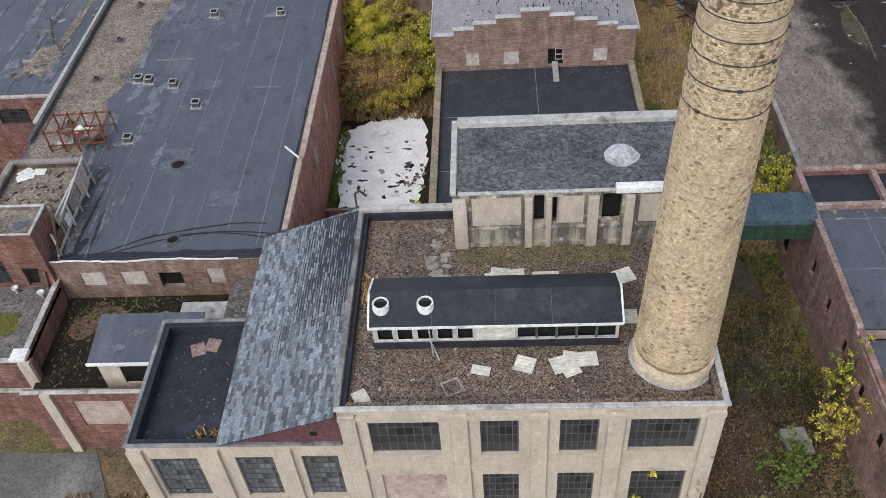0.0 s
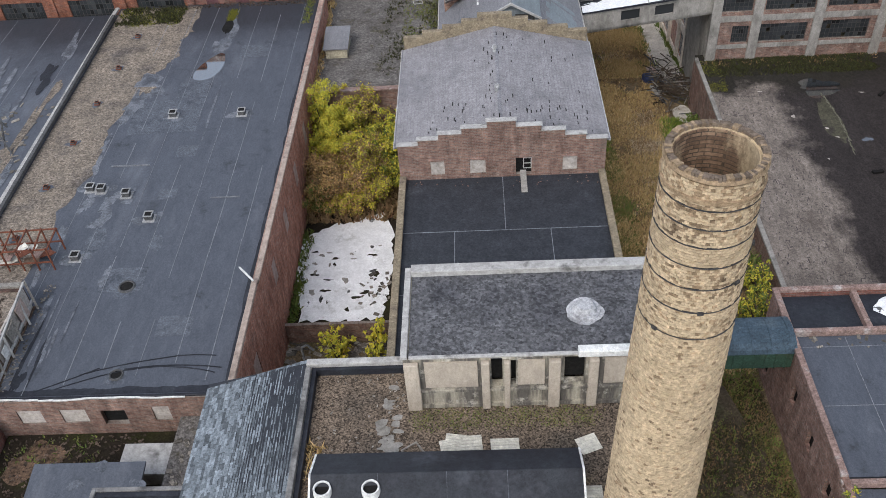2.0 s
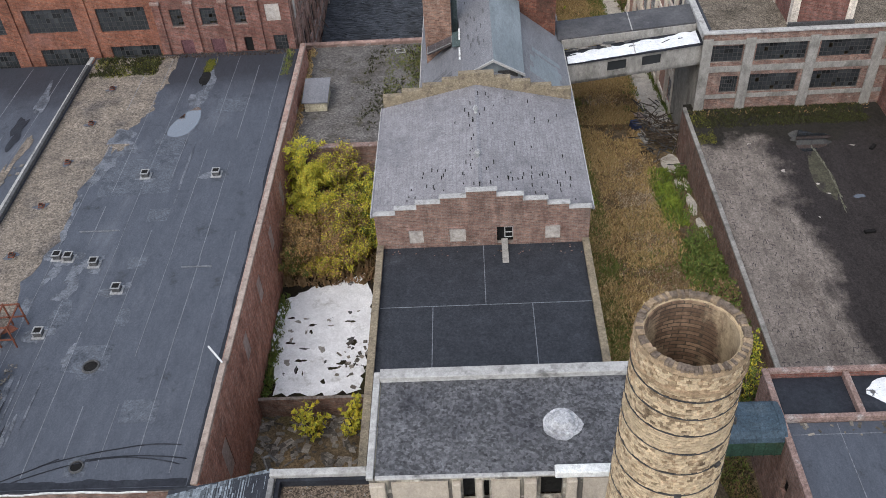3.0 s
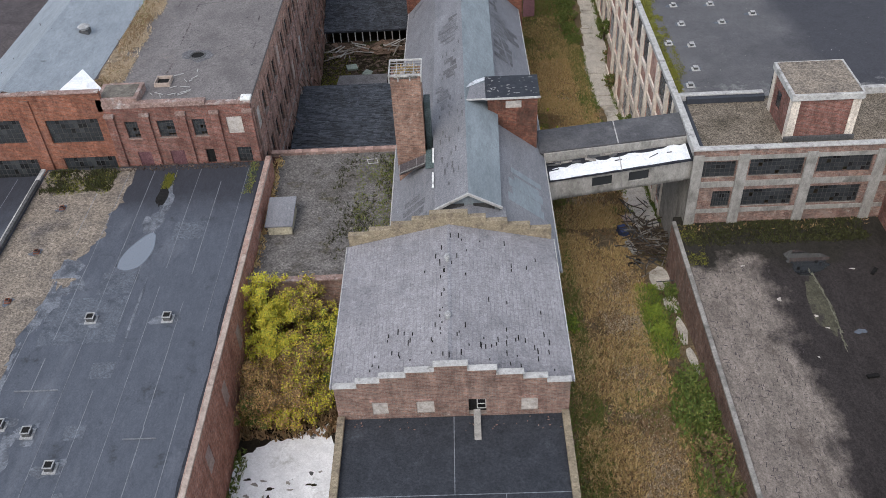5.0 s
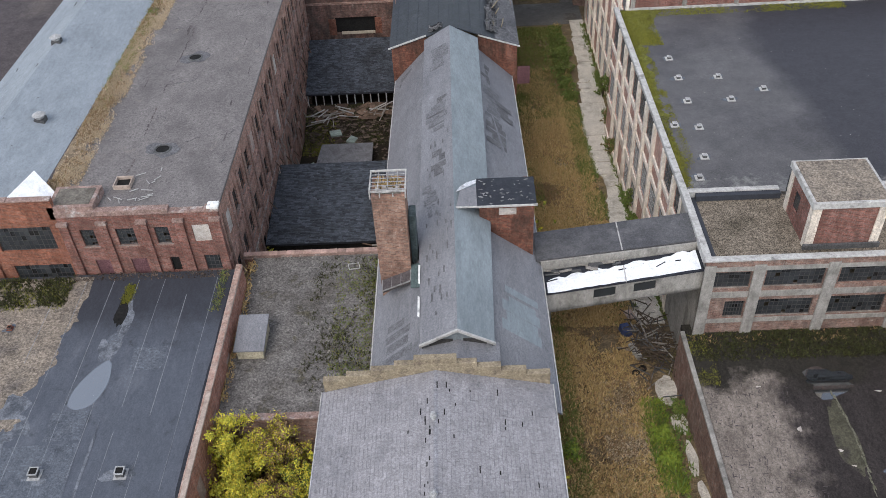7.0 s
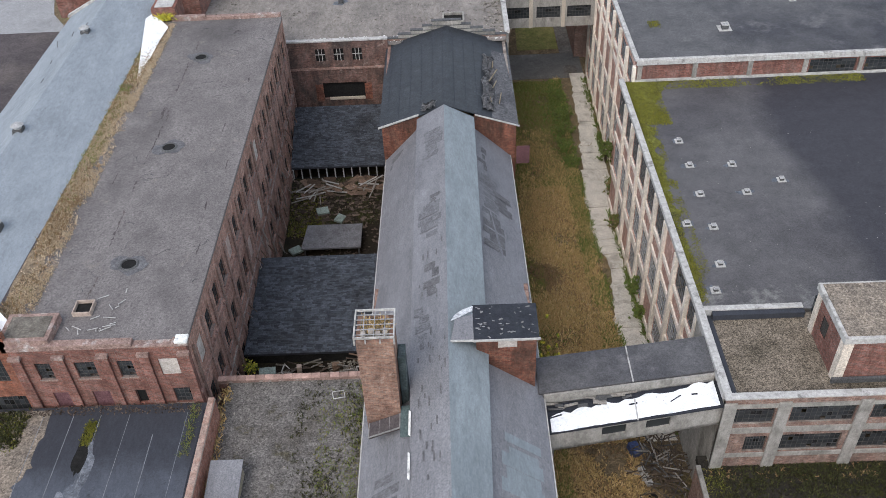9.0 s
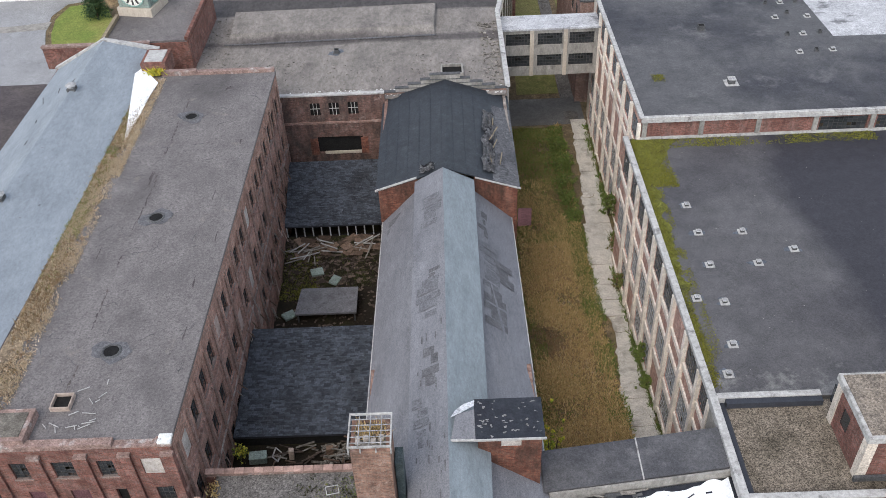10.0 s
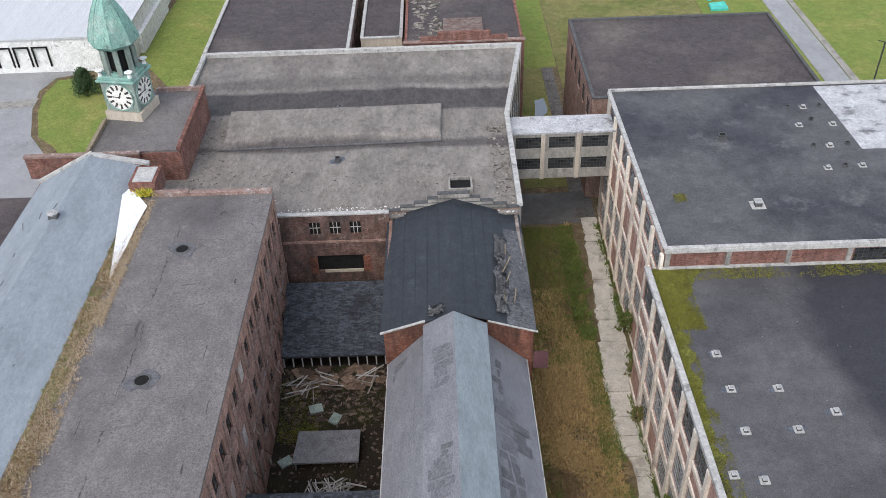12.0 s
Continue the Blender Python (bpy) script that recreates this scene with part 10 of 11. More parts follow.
conv = thing("conveyor_tunnel", "green corrugated conveyor bridge with rounded blue-grey roof", "bridge")
bm = bmesh.new()
box(bm, 15.2, 27.0, 61.4, 64.4, 0.6, 2.2)
part("side_panel", bm, "green_sheet", conv)
bm = bmesh.new()
n = 8
arc = [(62.9 - 1.65 * math.cos(math.pi * k / n), 2.2 + 0.85 * math.sin(math.pi * k / n)) for k in range(n + 1)]
lo = [bm.verts.new((15.2, y, z)) for y, z in arc]
hi = [bm.verts.new((27.0, y, z)) for y, z in arc]
for k in range(n):
    bm.faces.new((lo[k], lo[k + 1], hi[k + 1], hi[k]))
bm.faces.new(lo)
bm.faces.new(hi[::-1])
part("roof", bm, "blue_sheet", conv)
for i in range(16):
    bm = bmesh.new()
    x = 15.6 + i * 0.72
    box(bm, x, x + 0.08, 61.33, 61.398, 0.6, 2.2)
    part("rib", bm, "green_sheet", conv)
for i in range(9):
    bm = bmesh.new()
    x = 16.2 + i * 1.3
    for (ya, za), (yb, zb) in zip(arc, arc[1:]):
        rod(bm, (x, ya, za + 0.01), (x, yb, zb + 0.01), 0.03)
    part("roof_rib", bm, "blue_sheet", conv)

# ---------------------------------------------------------------- deck and red building on the right
deck = thing("concrete_deck", "large worn concrete deck with damp stains over a retaining wall", "deck")
bm = bmesh.new()
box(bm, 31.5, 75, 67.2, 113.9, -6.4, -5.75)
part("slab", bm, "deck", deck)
bm = bmesh.new()
wall(bm, "-x", 31.1, 0.4, 67.2, 112.6, -13, -5.5)
part("retaining_wall", bm, "brick_brown", deck)
curb(deck, [(31.05, 31.5, 67.2, 112.6, -5.5, -5.25)], "concrete", "kerb")
for i, (x, y, a, b) in enumerate(((43.5, 105.9, 2.6, 1.45), (45.4, 96, 0.5, 0.35), (46.8, 89.6, 0.8, 0.6))):
    bm = bmesh.new()
    blob(bm, x, y, a, b, -5.725, 30, 720 + i, 0.5, 0.005)
    single("deck_puddle", bm, "puddle", "dark puddle on the concrete deck", "puddle", "deck puddles")
bm = bmesh.new()
blob(bm, 42.9, 99.6, 0.95, 4.4, -5.735, 40, 739, 0.25, 0.005)
part("silt_halo", bm, "silt_dark", deck)
bm = bmesh.new()
for k in range(20):
    y = 93.9 + k * 0.56
    blob(bm, 43.35 + 0.38 * math.sin(math.pi * k / 19) + 0.06 * math.sin(k * 1.9), y, 0.05 + 0.06 * abs(math.sin(k * 1.3)), 0.36, -5.722 + 0.001 * k, 12, 740 + k, 0.6, 0.005)
tagged(part("silt_streak", bm, "silt", deck), kind="stuff")
for i, (x, y, a, b) in enumerate(((39.2, 100.6, 0.16, 0.35), (36.9, 105.6, 0.2, 0.1), (42.0, 98.2, 0.22, 0.12), (42.6, 96.6, 0.2, 0.08), (47.6, 104.6, 0.25, 0.1), (40.6, 93.0, 0.1, 0.1))):
    bm = bmesh.new()
    blob(bm, x, y, a, b, -5.71, 14, 780 + i, 0.6, 0.01)
    part("pale_scrap", bm, "board", deck)
bm = bmesh.new()
rnd = random.Random(150)
for k in range(620):
    x, y = rnd.uniform(32, 39.5), rnd.uniform(70, 107)
    obox(bm, pose(x, y, -5.745, 0, 0, rnd.choice((80, 80, 170)) + rnd.uniform(-14, 14)), rnd.uniform(0.1, 0.45), rnd.uniform(0.03, 0.09), 0.02)
tagged(part("spall_mark", bm, "asphalt_brown", deck), kind="stuff")
weeds("deck_weeds", (32.2, 60, 110.8, 113.0), 160, "leaf_brown", "brown weeds where the deck meets the mill wall", 451, 0.25, 0.08, lambda x, y: -5.75, patchy=0.4, pscale=0.3)
weeds("deck_moss", (31.7, 33.6, 106.0, 112.6), 260, "moss", "yellow-green moss in the corner of the deck", 152, 0.2, 0.08, lambda x, y: -5.75, patchy=0.4, pscale=0.4)
weeds("deck_moss", (32.2, 51, 109.0, 113.4), 4600, "grass_dark", "dark green weeds where the deck meets the mill wall", 151, 0.2, 0.07, lambda x, y: -5.75, patchy=0.45, pscale=0.2)
for i, (x, y, r) in enumerate(((47.3, 86.5, 30), (48.2, 95, 70), (44.5, 90.5, 10), (49.5, 104, 50))):
    bm = bmesh.new()
    obox(bm, pose(x, y, -5.6, 0, 4, r), 1.1, 0.35, 0.2)
    single("tyre_scrap", bm, "black", "scrap of black rubber on the deck", "scrap", "rubber scraps")

ew = thing("east_brick_wing", "brick and concrete wing at the far side of the deck", "building")
eh = [(74 + i * 6.5, 79 + i * 6.5, -3.4, 0.6) for i in range(6)]
bm = bmesh.new()
wall(bm, "-x", 53.0, 0.4, 70, 112.6, -6.4, 3.5, eh)
part("wall", bm, "brick", ew)
for h in eh:
    window(ew, "-x", 53.0, h, 10, 5)
flat_roof(ew, 53.2, 90, 70, 112.6, 3.4, 3.4, "asphalt_roof", 0.4)
curb(ew, [(52.8, 53.5, 70, 112.4, 3.5, 3.75), (52.6, 52.99, 70, 112.4, -0.2, 0.0)], "coping")

red = thing("red_brick_workshop", "faded red brick workshop with black roofs behind low parapets", "building")
rh = [(44.5 + i * 3.7, 45.4 + i * 3.7, -1.4, 0.2) for i in range(6)]
bm = bmesh.new()
wall(bm, "-x", 26.9, 0.4, 34, 67.2, -5.4, 2.3, rh + [(64.6, 66.2, -4.6, -1.2)])
part("wall", bm, "brick_pale", red)
for h in rh:
    infill(red, "-x", 26.9, h, "black", 0.3, "dark_opening")
infill(red, "-x", 26.9, (64.6, 66.2, -4.6, -1.2), "black", 0.3, "doorway")
bm = bmesh.new()
wall(bm, "+y", 67.2, 0.4, 27.3, 60, -6, 2.3)
part("rear_wall", bm, "brick", red)
flat_roof(red, 27.2, 60, 51.6, 62.9, 2.0, 2.0, "membrane")
flat_roof(red, 27.2, 60, 34, 51.0, 1.6, 1.6, "membrane", name="lower_roof")
flat_roof(red, 27.2, 60, 63.3, 66.9, 2.0, 2.0, "membrane_dark", name="rear_roof")
curb(red, [(26.8, 27.25, 51.4, 67.3, 2.3, 2.55), (26.8, 27.25, 34, 50.9, 1.6, 2.0), (27.25, 60, 62.95, 63.3, 1.9, 2.5), (27.25, 60, 66.9, 67.3, 2.3, 2.6), (32.3, 32.7, 63.3, 66.9, 1.9, 2.5), (26.8, 60, 51.0, 51.38, 1.7, 2.2)], "coping_red")
bm = bmesh.new()
seams(bm, 27.6, 48, 51.7, 62.8, 2.0, 3.1, "y", 0.05)
seams(bm, 27.6, 48, 51.7, 62.8, 2.0, 5.2, "x", 0.05)
seams(bm, 27.6, 48, 36, 50.8, 1.6, 3.0, "y", 0.05)
part("seam", bm, "seam", red)
bm = bmesh.new()
blob(bm, 35.2, 65.2, 1.6, 1.2, 2.02, 20, 5, 0.3, 0.02)
part("white_patch", bm, "white_roof", red)
litter("roof_litter", (27.6, 40, 61.8, 62.8), 40, "debris", "twigs and leaves along the parapet", 152, lambda x, y: 2.0, (0.1, 0.5), flat=0.04)
bush("climbing_shrub", (26.4, 50.2, -5.0), 7.0, 0.9, ["leaf_green", "leaf_yellow"], "tall yellow-green creeper climbing the brick wall", 160, leaf=0.11, n=3600)
bush("climbing_shrub", (25.9, 47.6, -5.0), 4.2, 1.4, ["leaf_yellow", "leaf_brown"], "yellow-green shrub at the foot of the brick wall", 161, leaf=0.11, n=3000)
bush("shrub", (22.5, 45.6, -5.0), 1.6, 1.5, ["leaf_green", "leaf_green"], "low green shrub in the side yard", 162, leaf=0.13, n=1800)
bush("shrub", (18.2, 41.5, -5.0), 3.0, 1.4, ["leaf_green", "leaf_brown"], "low green shrub beside the boiler house", 163, leaf=0.13, n=1400)
bush("shrub", (11.0, 37.4, -5.0), 9.9, 1.0, ["leaf_yellow"], "bright yellow shrub against the boiler house front", 164, leaf=0.13, n=5200)
bush("bare_shrub", (14.5, 38.0, -5.0), 11.0, 1.0, ["leaf_brown"], "bare brown creeper at the boiler house corner", 165, leaf=0.05, n=700)
bm = bmesh.new()
obox(bm, pose(23.6, 47.6, -4.75, 0, 3, 8), 1.7, 2.0, 0.3)
single("paving_block", bm, "concrete", "square grey concrete block lying in the weeds", "block")

# ---------------------------------------------------------------- alley between nave and frame building
gz = lambda x, y: ground_z(y)
weeds("alley_grass", (18.4, 28.0, 66, 120), 19000, "grass_dry", "dry straw-coloured grass in the alley", 170, 0.34, 0.085, gz, patchy=0.42, pscale=0.22)
weeds("alley_grass", (18.2, 24.6, 68, 122), 3600, "grass_dry", "thin dry grass on the trodden track", 278, 0.25, 0.07, gz, patchy=0.5, pscale=0.3)
weeds("alley_grass", (16.2, 20.8, 66, 122), 5200, "grass_green", "green grass along the hall wall", 171, 0.5, 0.16, gz, patchy=0.36, pscale=0.25)
weeds("alley_grass", (20, 27.5, 66, 100), 900, "grass_green", "streaks of green grass in the alley", 276, 0.5, 0.15, gz, patchy=0.55, pscale=0.15)
weeds("alley_grass", (17.2, 28.5, 66, 122), 13000, "leaf_brown", "dead brown weeds in the alley", 277, 0.27, 0.08, gz, patchy=0.48, pscale=0.2)
weeds("alley_grass", (22.8, 27.4, 66, 112), 7000, "straw", "bleached straw along the trodden track", 281, 0.3, 0.07, gz, patchy=0.44, pscale=0.15)
weeds("alley_weeds", (27.0, 29.2, 97, 109), 1500, "leaf_bright", "fresh green weeds beside the broken slabs", 279, 0.4, 0.09, gz, patchy=0.35, pscale=0.3)
weeds("alley_grass", (19.6, 29.0, 121, 188), 34000, "grass_dry", "dry brown grass between the mills", 172, 0.42, 0.1, gz, patchy=0.50, pscale=0.16)
weeds("alley_grass", (18.6, 28.8, 121, 200), 19000, "leaf_brown", "rust-brown weeds between the mills", 274, 0.35, 0.08, gz, patchy=0.50, pscale=0.13)
weeds("alley_grass", (22.5, 27.6, 124, 176), 5000, "straw", "bleached straw between the mills", 282, 0.3, 0.07, gz, patchy=0.5, pscale=0.12)
weeds("alley_grass", (18.3, 21.4, 121, 190), 3600, "grass_green", "dark green grass along the nave wall", 271, 0.55, 0.16, gz, patchy=0.48, pscale=0.14)
weeds("alley_grass", (18.4, 28.6, 172, 204), 6000, "grass_green", "green grass between the mills", 173, 0.6, 0.17, gz, patchy=0.40, pscale=0.16)
weeds("alley_grass", (21, 28.6, 121, 175), 1600, "grass_green", "sparse green grass in the alley", 275, 0.55, 0.15, gz, patchy=0.60, pscale=0.14)
weeds("alley_weeds", (27.0, 29.5, 124, 204), 6500, "leaf_green", "green weeds along the path edge", 272, 0.5, 0.09, gz, patchy=0.46, pscale=0.2)
weeds("alley_weeds", (32.1, 32.6, 122, 166), 700, "leaf_green", "green weeds at the foot of the mill wall", 372, 0.6, 0.09, gz, patchy=0.5, pscale=0.25)
weeds("alley_weeds", (33.4, 34.2, 166, 204), 800, "leaf_green", "green weeds at the foot of the far mill wall", 373, 0.6, 0.09, gz, patchy=0.5, pscale=0.25)
weeds("alley_weeds", (27, 31.0, 70, 108), 2300, "leaf_green", "rank green weeds along the retaining wall", 174, 0.7, 0.11, gz, patchy=0.55, pscale=0.14)
weeds("alley_weeds", (27.6, 29.4, 124, 205), 1500, "grass_dry", "brown weeds along the edge of the path", 175, 0.4, 0.08, gz, patchy=0.5, pscale=0.25)
weeds("alley_weeds", (16.0, 26.6, 42, 67), 9500, "leaf_brown", "brown withered weeds in the side yard", 176, 0.16, 0.06, gz, patchy=0.46, pscale=0.2)
weeds("alley_weeds", (16.0, 26.6, 42, 67), 7000, "grass_dark", "green weeds in the side yard", 177, 0.22, 0.06, gz, patchy=0.52, pscale=0.18)
weeds("alley_weeds", (18.0, 26.6, 52, 67), 1500, "grass_green", "patches of green grass in the side yard", 376, 0.45, 0.12, gz, patchy=0.55, pscale=0.16)
weeds("alley_weeds", (18, 30, 68, 112), 3000, "leaf_brown", "brown leaves in the alley", 178, 0.2, 0.09, gz, patchy=0.4, pscale=0.2)
weeds("front_weeds", (-26, -16, 30, 44.2), 2600, "leaf_brown", "brown weeds before the front wing", 179, 0.35, 0.1, gz, patchy=0.3, pscale=0.2)
for i, (x, y, h, s, mats) in enumerate(((29.0, 88, 1.6, 1.5, ["leaf_green"]), (29.2, 92.5, 1.8, 1.6, ["leaf_green"]), (28.2, 100.5, 1.0, 0.9, ["leaf_bright"]), (28.2, 104, 0.9, 0.9, ["leaf_bright"]), (29.3, 84, 1.6, 1.4, ["leaf_green", "leaf_brown"]),
                                      (30.6, 107, 1.4, 0.9, ["leaf_green"]), (32.2, 161.0, 2.6, 0.9, ["leaf_green", "leaf_brown"]), (32.3, 146.0, 2.4, 0.9, ["leaf_green"]), (32.1, 141.8, 1.8, 0.9, ["leaf_green"]), (28.2, 186, 2.2, 2.0, ["leaf_green"]), (28.0, 191, 2.0, 2.0, ["leaf_green"]), (27.9, 182, 1.6, 1.5, ["leaf_green"]), (28.6, 177.5, 1.6, 1.5, ["leaf_green"]), (28.6, 197, 1.6, 1.6, ["leaf_green"]),
                                      (33.4, 169.5, 3.2, 1.2, ["leaf_green", "leaf_brown"]), (19.0, 125.2, 10.5, 0.9, ["leaf_yellow", "leaf_bright"]), (19.0, 131, 3.0, 1.0, ["leaf_yellow", "leaf_green"]), (17.4, 96.5, 3.4, 0.8, ["leaf_yellow"]), (17.3, 92, 2.0, 0.7, ["leaf_green"]),
                                      (33.7, 178, 4.2, 1.2, ["leaf_green"]), (19.2, 101.5, 1.6, 0.9, ["leaf_bright", "leaf_green"]), (28.2, 72, 3.2, 1.8, ["leaf_yellow", "leaf_green"]), (29.5, 76, 2.8, 1.4, ["leaf_yellow", "leaf_green"]))):
    bush("shrub", (x, y, ground_z(y)), h, s, mats, "ragged green shrub by the mill wall" if mats[0] in ("leaf_green", "leaf_bright") else "ragged yellow-green shrub in the alley", 180 + i, leaf=0.13, n=2200)
bm = bmesh.new()
blob(bm, 20.6, 52.5, 5.2, 13.5, -4.985, 40, 991, 0.12, 0.012)
single("damp_earth", bm, "earth_damp", "dark damp earth in the side yard", "ground", kind="structure")
path = thing("broken_path", "broken concrete path of cracked slabs beside the mill", "path")
rnd = random.Random(190)
y = 121.0
while y < 206:
    ln = rnd.choice((4.6, 6.8, 8.6, 9.6))
    bm = bmesh.new()
    pts = []
    wide = rnd.uniform(-0.3, 0.3)
    skew = rnd.uniform(-0.25, 0.25)
    for k in range(11):
        yy = y + ln - 0.05 - (ln - 0.1) * k / 10
        pts.append((interp((121, 138, 145, 152, 154.5, 158, 164, 173, 181, 190, 206), (28.9, 29.0, 29.8, 30.6, 30.4, 28.7, 29.2, 29.9, 30.1, 31.0, 31.2), yy) + wide + 0.5 * noise.noise((yy * 0.9, 1.0, 2.0)), yy + skew * (k in (0, 10)) * 0.4))
    for k in range(11):
        yy = y + 0.05 + (ln - 0.1) * k / 10
        pts.append((interp((121, 138, 146, 158, 165.9, 167, 206), (32.2, 32.2, 32.3, 32.4, 32.4, 33.6, 34.0), yy) + 0.35 * noise.noise((yy * 0.8, 7.0, 2.0)), yy - skew * (k in (0, 10)) * 0.4))
    lift = rnd.uniform(0.08, 0.15)
    sheet(bm, [(a, b, ground_z(b) + lift) for a, b in pts], 0.14)
    part("slab", bm, "paving", path)
    for q in range(rnd.randint(0, 1)):
        bm = bmesh.new()
        cx, cy = rnd.uniform(29.6, 31.0), y + rnd.uniform(0.4, ln - 0.6)
        ang = rnd.uniform(-0.6, 0.6)
        for k in range(7):
            obox(bm, pose(cx, cy, ground_z(cy) + lift + 0.005, 0, 0, math.degrees(ang)), 0.46, rnd.uniform(0.03, 0.08), 0.012)
            cx, cy, ang = cx + 0.4 * math.cos(ang), cy + 0.4 * math.sin(ang), ang + rnd.uniform(-0.5, 0.5)
        tagged(part("crack", bm, "soil", path), kind="stuff")
    y += ln
for i, (x, y, a, b) in enumerate(((30.0, 110.2, 1.0, 2.4), (30.3, 105.6, 0.7, 1.6), (30.4, 101.0, 0.5, 2.2), (30.5, 96.5, 0.45, 1.8))):
    bm = bmesh.new()
    blob(bm, x, y, a, b, ground_z(y) + 0.1, 14, 760 + i, 0.25, 0.12, -0.12)
    single("broken_slab", bm, "paving", "broken piece of concrete paving in the alley", "slab", "alley slabs")
heap = thing("junk_heap", "heap of branches, scrap and tyres by the deck corner", "junk heap")
for i in range(260):
    bm = bmesh.new()
    x, y = 29.9 + max(-2.0, min(1.4, rnd.gauss(0, 1.2))), 117.0 + rnd.gauss(0, 2.8)
    a = rnd.uniform(0, 6.28)
    ln = rnd.uniform(0.7, 2.2)
    z = ground_z(y) + rnd.uniform(0.05, 1.5)
    rod(bm, (x, y, z), (x + math.cos(a) * ln, y + math.sin(a) * ln, z + rnd.uniform(-0.3, 0.6)), 0.045)
    part("branch", bm, rnd.choice(("bark", "bark", "debris_dark", "wood_grey", "rubber")), heap)
M["tarp_teal"] = rough_mat("turquoise_plastic", (0.08, 0.50, 0.42), (0.07, 0.43, 0.36), 0.5, 0.5, bumps=0.1)
M["tarp_blue"] = rough_mat("faded_blue_plastic", (0.05, 0.07, 0.16), (0.04, 0.055, 0.12), 1.5, 0.5, bumps=0.2)
for nm, x, y, sz, mt, lb in (("blue_bin", 27.5, 119.6, (1.0, 1.5, 0.9), "tarp_blue", "faded blue plastic bin on the junk heap"), ("pink_board", 28.4, 122.4, (1.0, 1.4, 0.15), "board_pink", "pale pink board on the junk heap"), ("white_trough", 27.9, 116.0, (0.7, 2.2, 0.35), "coping", "dumped white trough in the alley")):
    bm = bmesh.new()
    obox(bm, pose(x, y, ground_z(y) + 0.5, 6, 4, 20), *sz)
    bmesh.ops.bevel(bm, geom=bm.edges[:], offset=0.07, segments=2, affect="EDGES")
    single(nm, bm, mt, lb, nm.split("_")[-1])
for x, y in ((27.4, 112.9), (28.2, 113.6)):
    bm = bmesh.new()
    tube(bm, (x, y), 0.42, 0.42, ground_z(y) + 0.02, ground_z(y) + 0.24, 20, inner=(0.22, 0.22))
    single("old_tyre", bm, "black", "old tyre lying in the alley weeds", "tyre", "old tyres")
bm = bmesh.new()
box(bm, 18.8, 34, 205, 214, -19.4, ground_z(205) + 0.03)
single("asphalt_apron", bm, "asphalt", "patch of damp asphalt under the far bridge", "pavement", kind="structure")
bm = bmesh.new()
sheet(bm, [(-400, -60, -4.93), (-15.6, -60, -4.93), (-15.6, 30, -4.93), (-24.5, 47.6, -4.93), (-400, 47.6, -4.93)], 0.1)
single("front_pavement", bm, "asphalt", "cracked grey pavement before the brick wing", "pavement", kind="structure")

# ---------------------------------------------------------------- beyond


def flat_patch(name, pts, mat, label, category, lift=0.05):
    bm = bmesh.new()
    sheet(bm, [(x, y, ground_z(y) + lift) for x, y in pts], 0.1)
    return single(name, bm, mat, label, category, kind="structure")


flat_patch("lawn", [(72, 214), (900, 214), (900, 1200), (72, 1200)], "lawn", "mown green lawn beyond the mill", "lawn", 0.04)
flat_patch("lawn_strip", [(18.8, 262), (34, 262), (34, 700), (18.8, 700)], "lawn", "strip of rough green grass between far mills", "lawn", 0.03)
for pts_, in (([(74.2, 288.0), (78.4, 288.3), (78.5, 292.6), (74.5, 291.8)],), ([(74.9, 294.0), (78.0, 295.4), (77.6, 298.6), (75.0, 297.0)],)):
    bm = bmesh.new()
    sheet(bm, [(x, y, ground_z(y) + 0.6) for x, y in pts_], 0.6)
    single("turquoise_tarpaulin", bm, "tarp_teal", "turquoise tarpaulin over a low stack on the grass", "tarpaulin", "tarpaulins")
flat_patch("lawn_alley", [(22.8, 216), (30.5, 216), (30.5, 261.8), (24.5, 261.8)], "rough_lawn", "rough grass between the far mills", "lawn", 0.06)
flat_patch("lawn_back", [(34.2, 243.4), (71.8, 243.4), (71.8, 299.8), (34.2, 299.8)], "rough_lawn", "rough lawn behind the far brick block", "lawn", 0.03)
flat_patch("pavement_strip", [(30.6, 205), (33, 205), (33, 261.8), (30.6, 261.8)], "gravel_grey", "worn grey pavement along the far brick block", "pavement", 0.05)
bm = bmesh.new()
blob(bm, 28.6, 243.5, 1.3, 4.6, ground_z(243.5) + 0.09, 26, 771, 0.4, 0.01)
single("yard_puddle", bm, "puddle", "long puddle in the rough grass of the far yard", "puddle")
flat_patch("lawn_far", [(-33, 300), (72, 300), (72, 900), (-33, 900)], "lawn", "green lawn in the distance", "lawn", 0.04)
flat_patch("road", [(89, 205), (94, 205), (93.6, 300), (93.0, 900), (86.0, 900), (88.0, 300)], "pale_asphalt", "grey road along the lawn", "road", 0.10)
flat_patch("footway", [(94.1, 205), (96.0, 205), (95.2, 300), (94.8, 900), (93.3, 900), (93.9, 300)], "concrete", "pale concrete footway beside the road", "pavement", 0.14)
flat_patch("lawn_west", [(-67, 235.5), (-52, 214), (-33, 200), (-33, 250), (-45, 254), (-58.5, 246), (-66, 262), (-69.6, 265), (-75.1, 263.5), (-76.2, 257), (-74.9, 250), (-71.4, 239.7)], "lawn", "green lawn beside the clock tower", "lawn", 0.12)
flat_patch("lawn_north", [(-45, 254.5), (-33, 250.5), (-33, 420), (-60, 420), (-58.3, 306), (-60, 285), (-61.5, 276), (-48, 256)], "lawn", "long green lawn beside the warehouse", "lawn", 0.12)
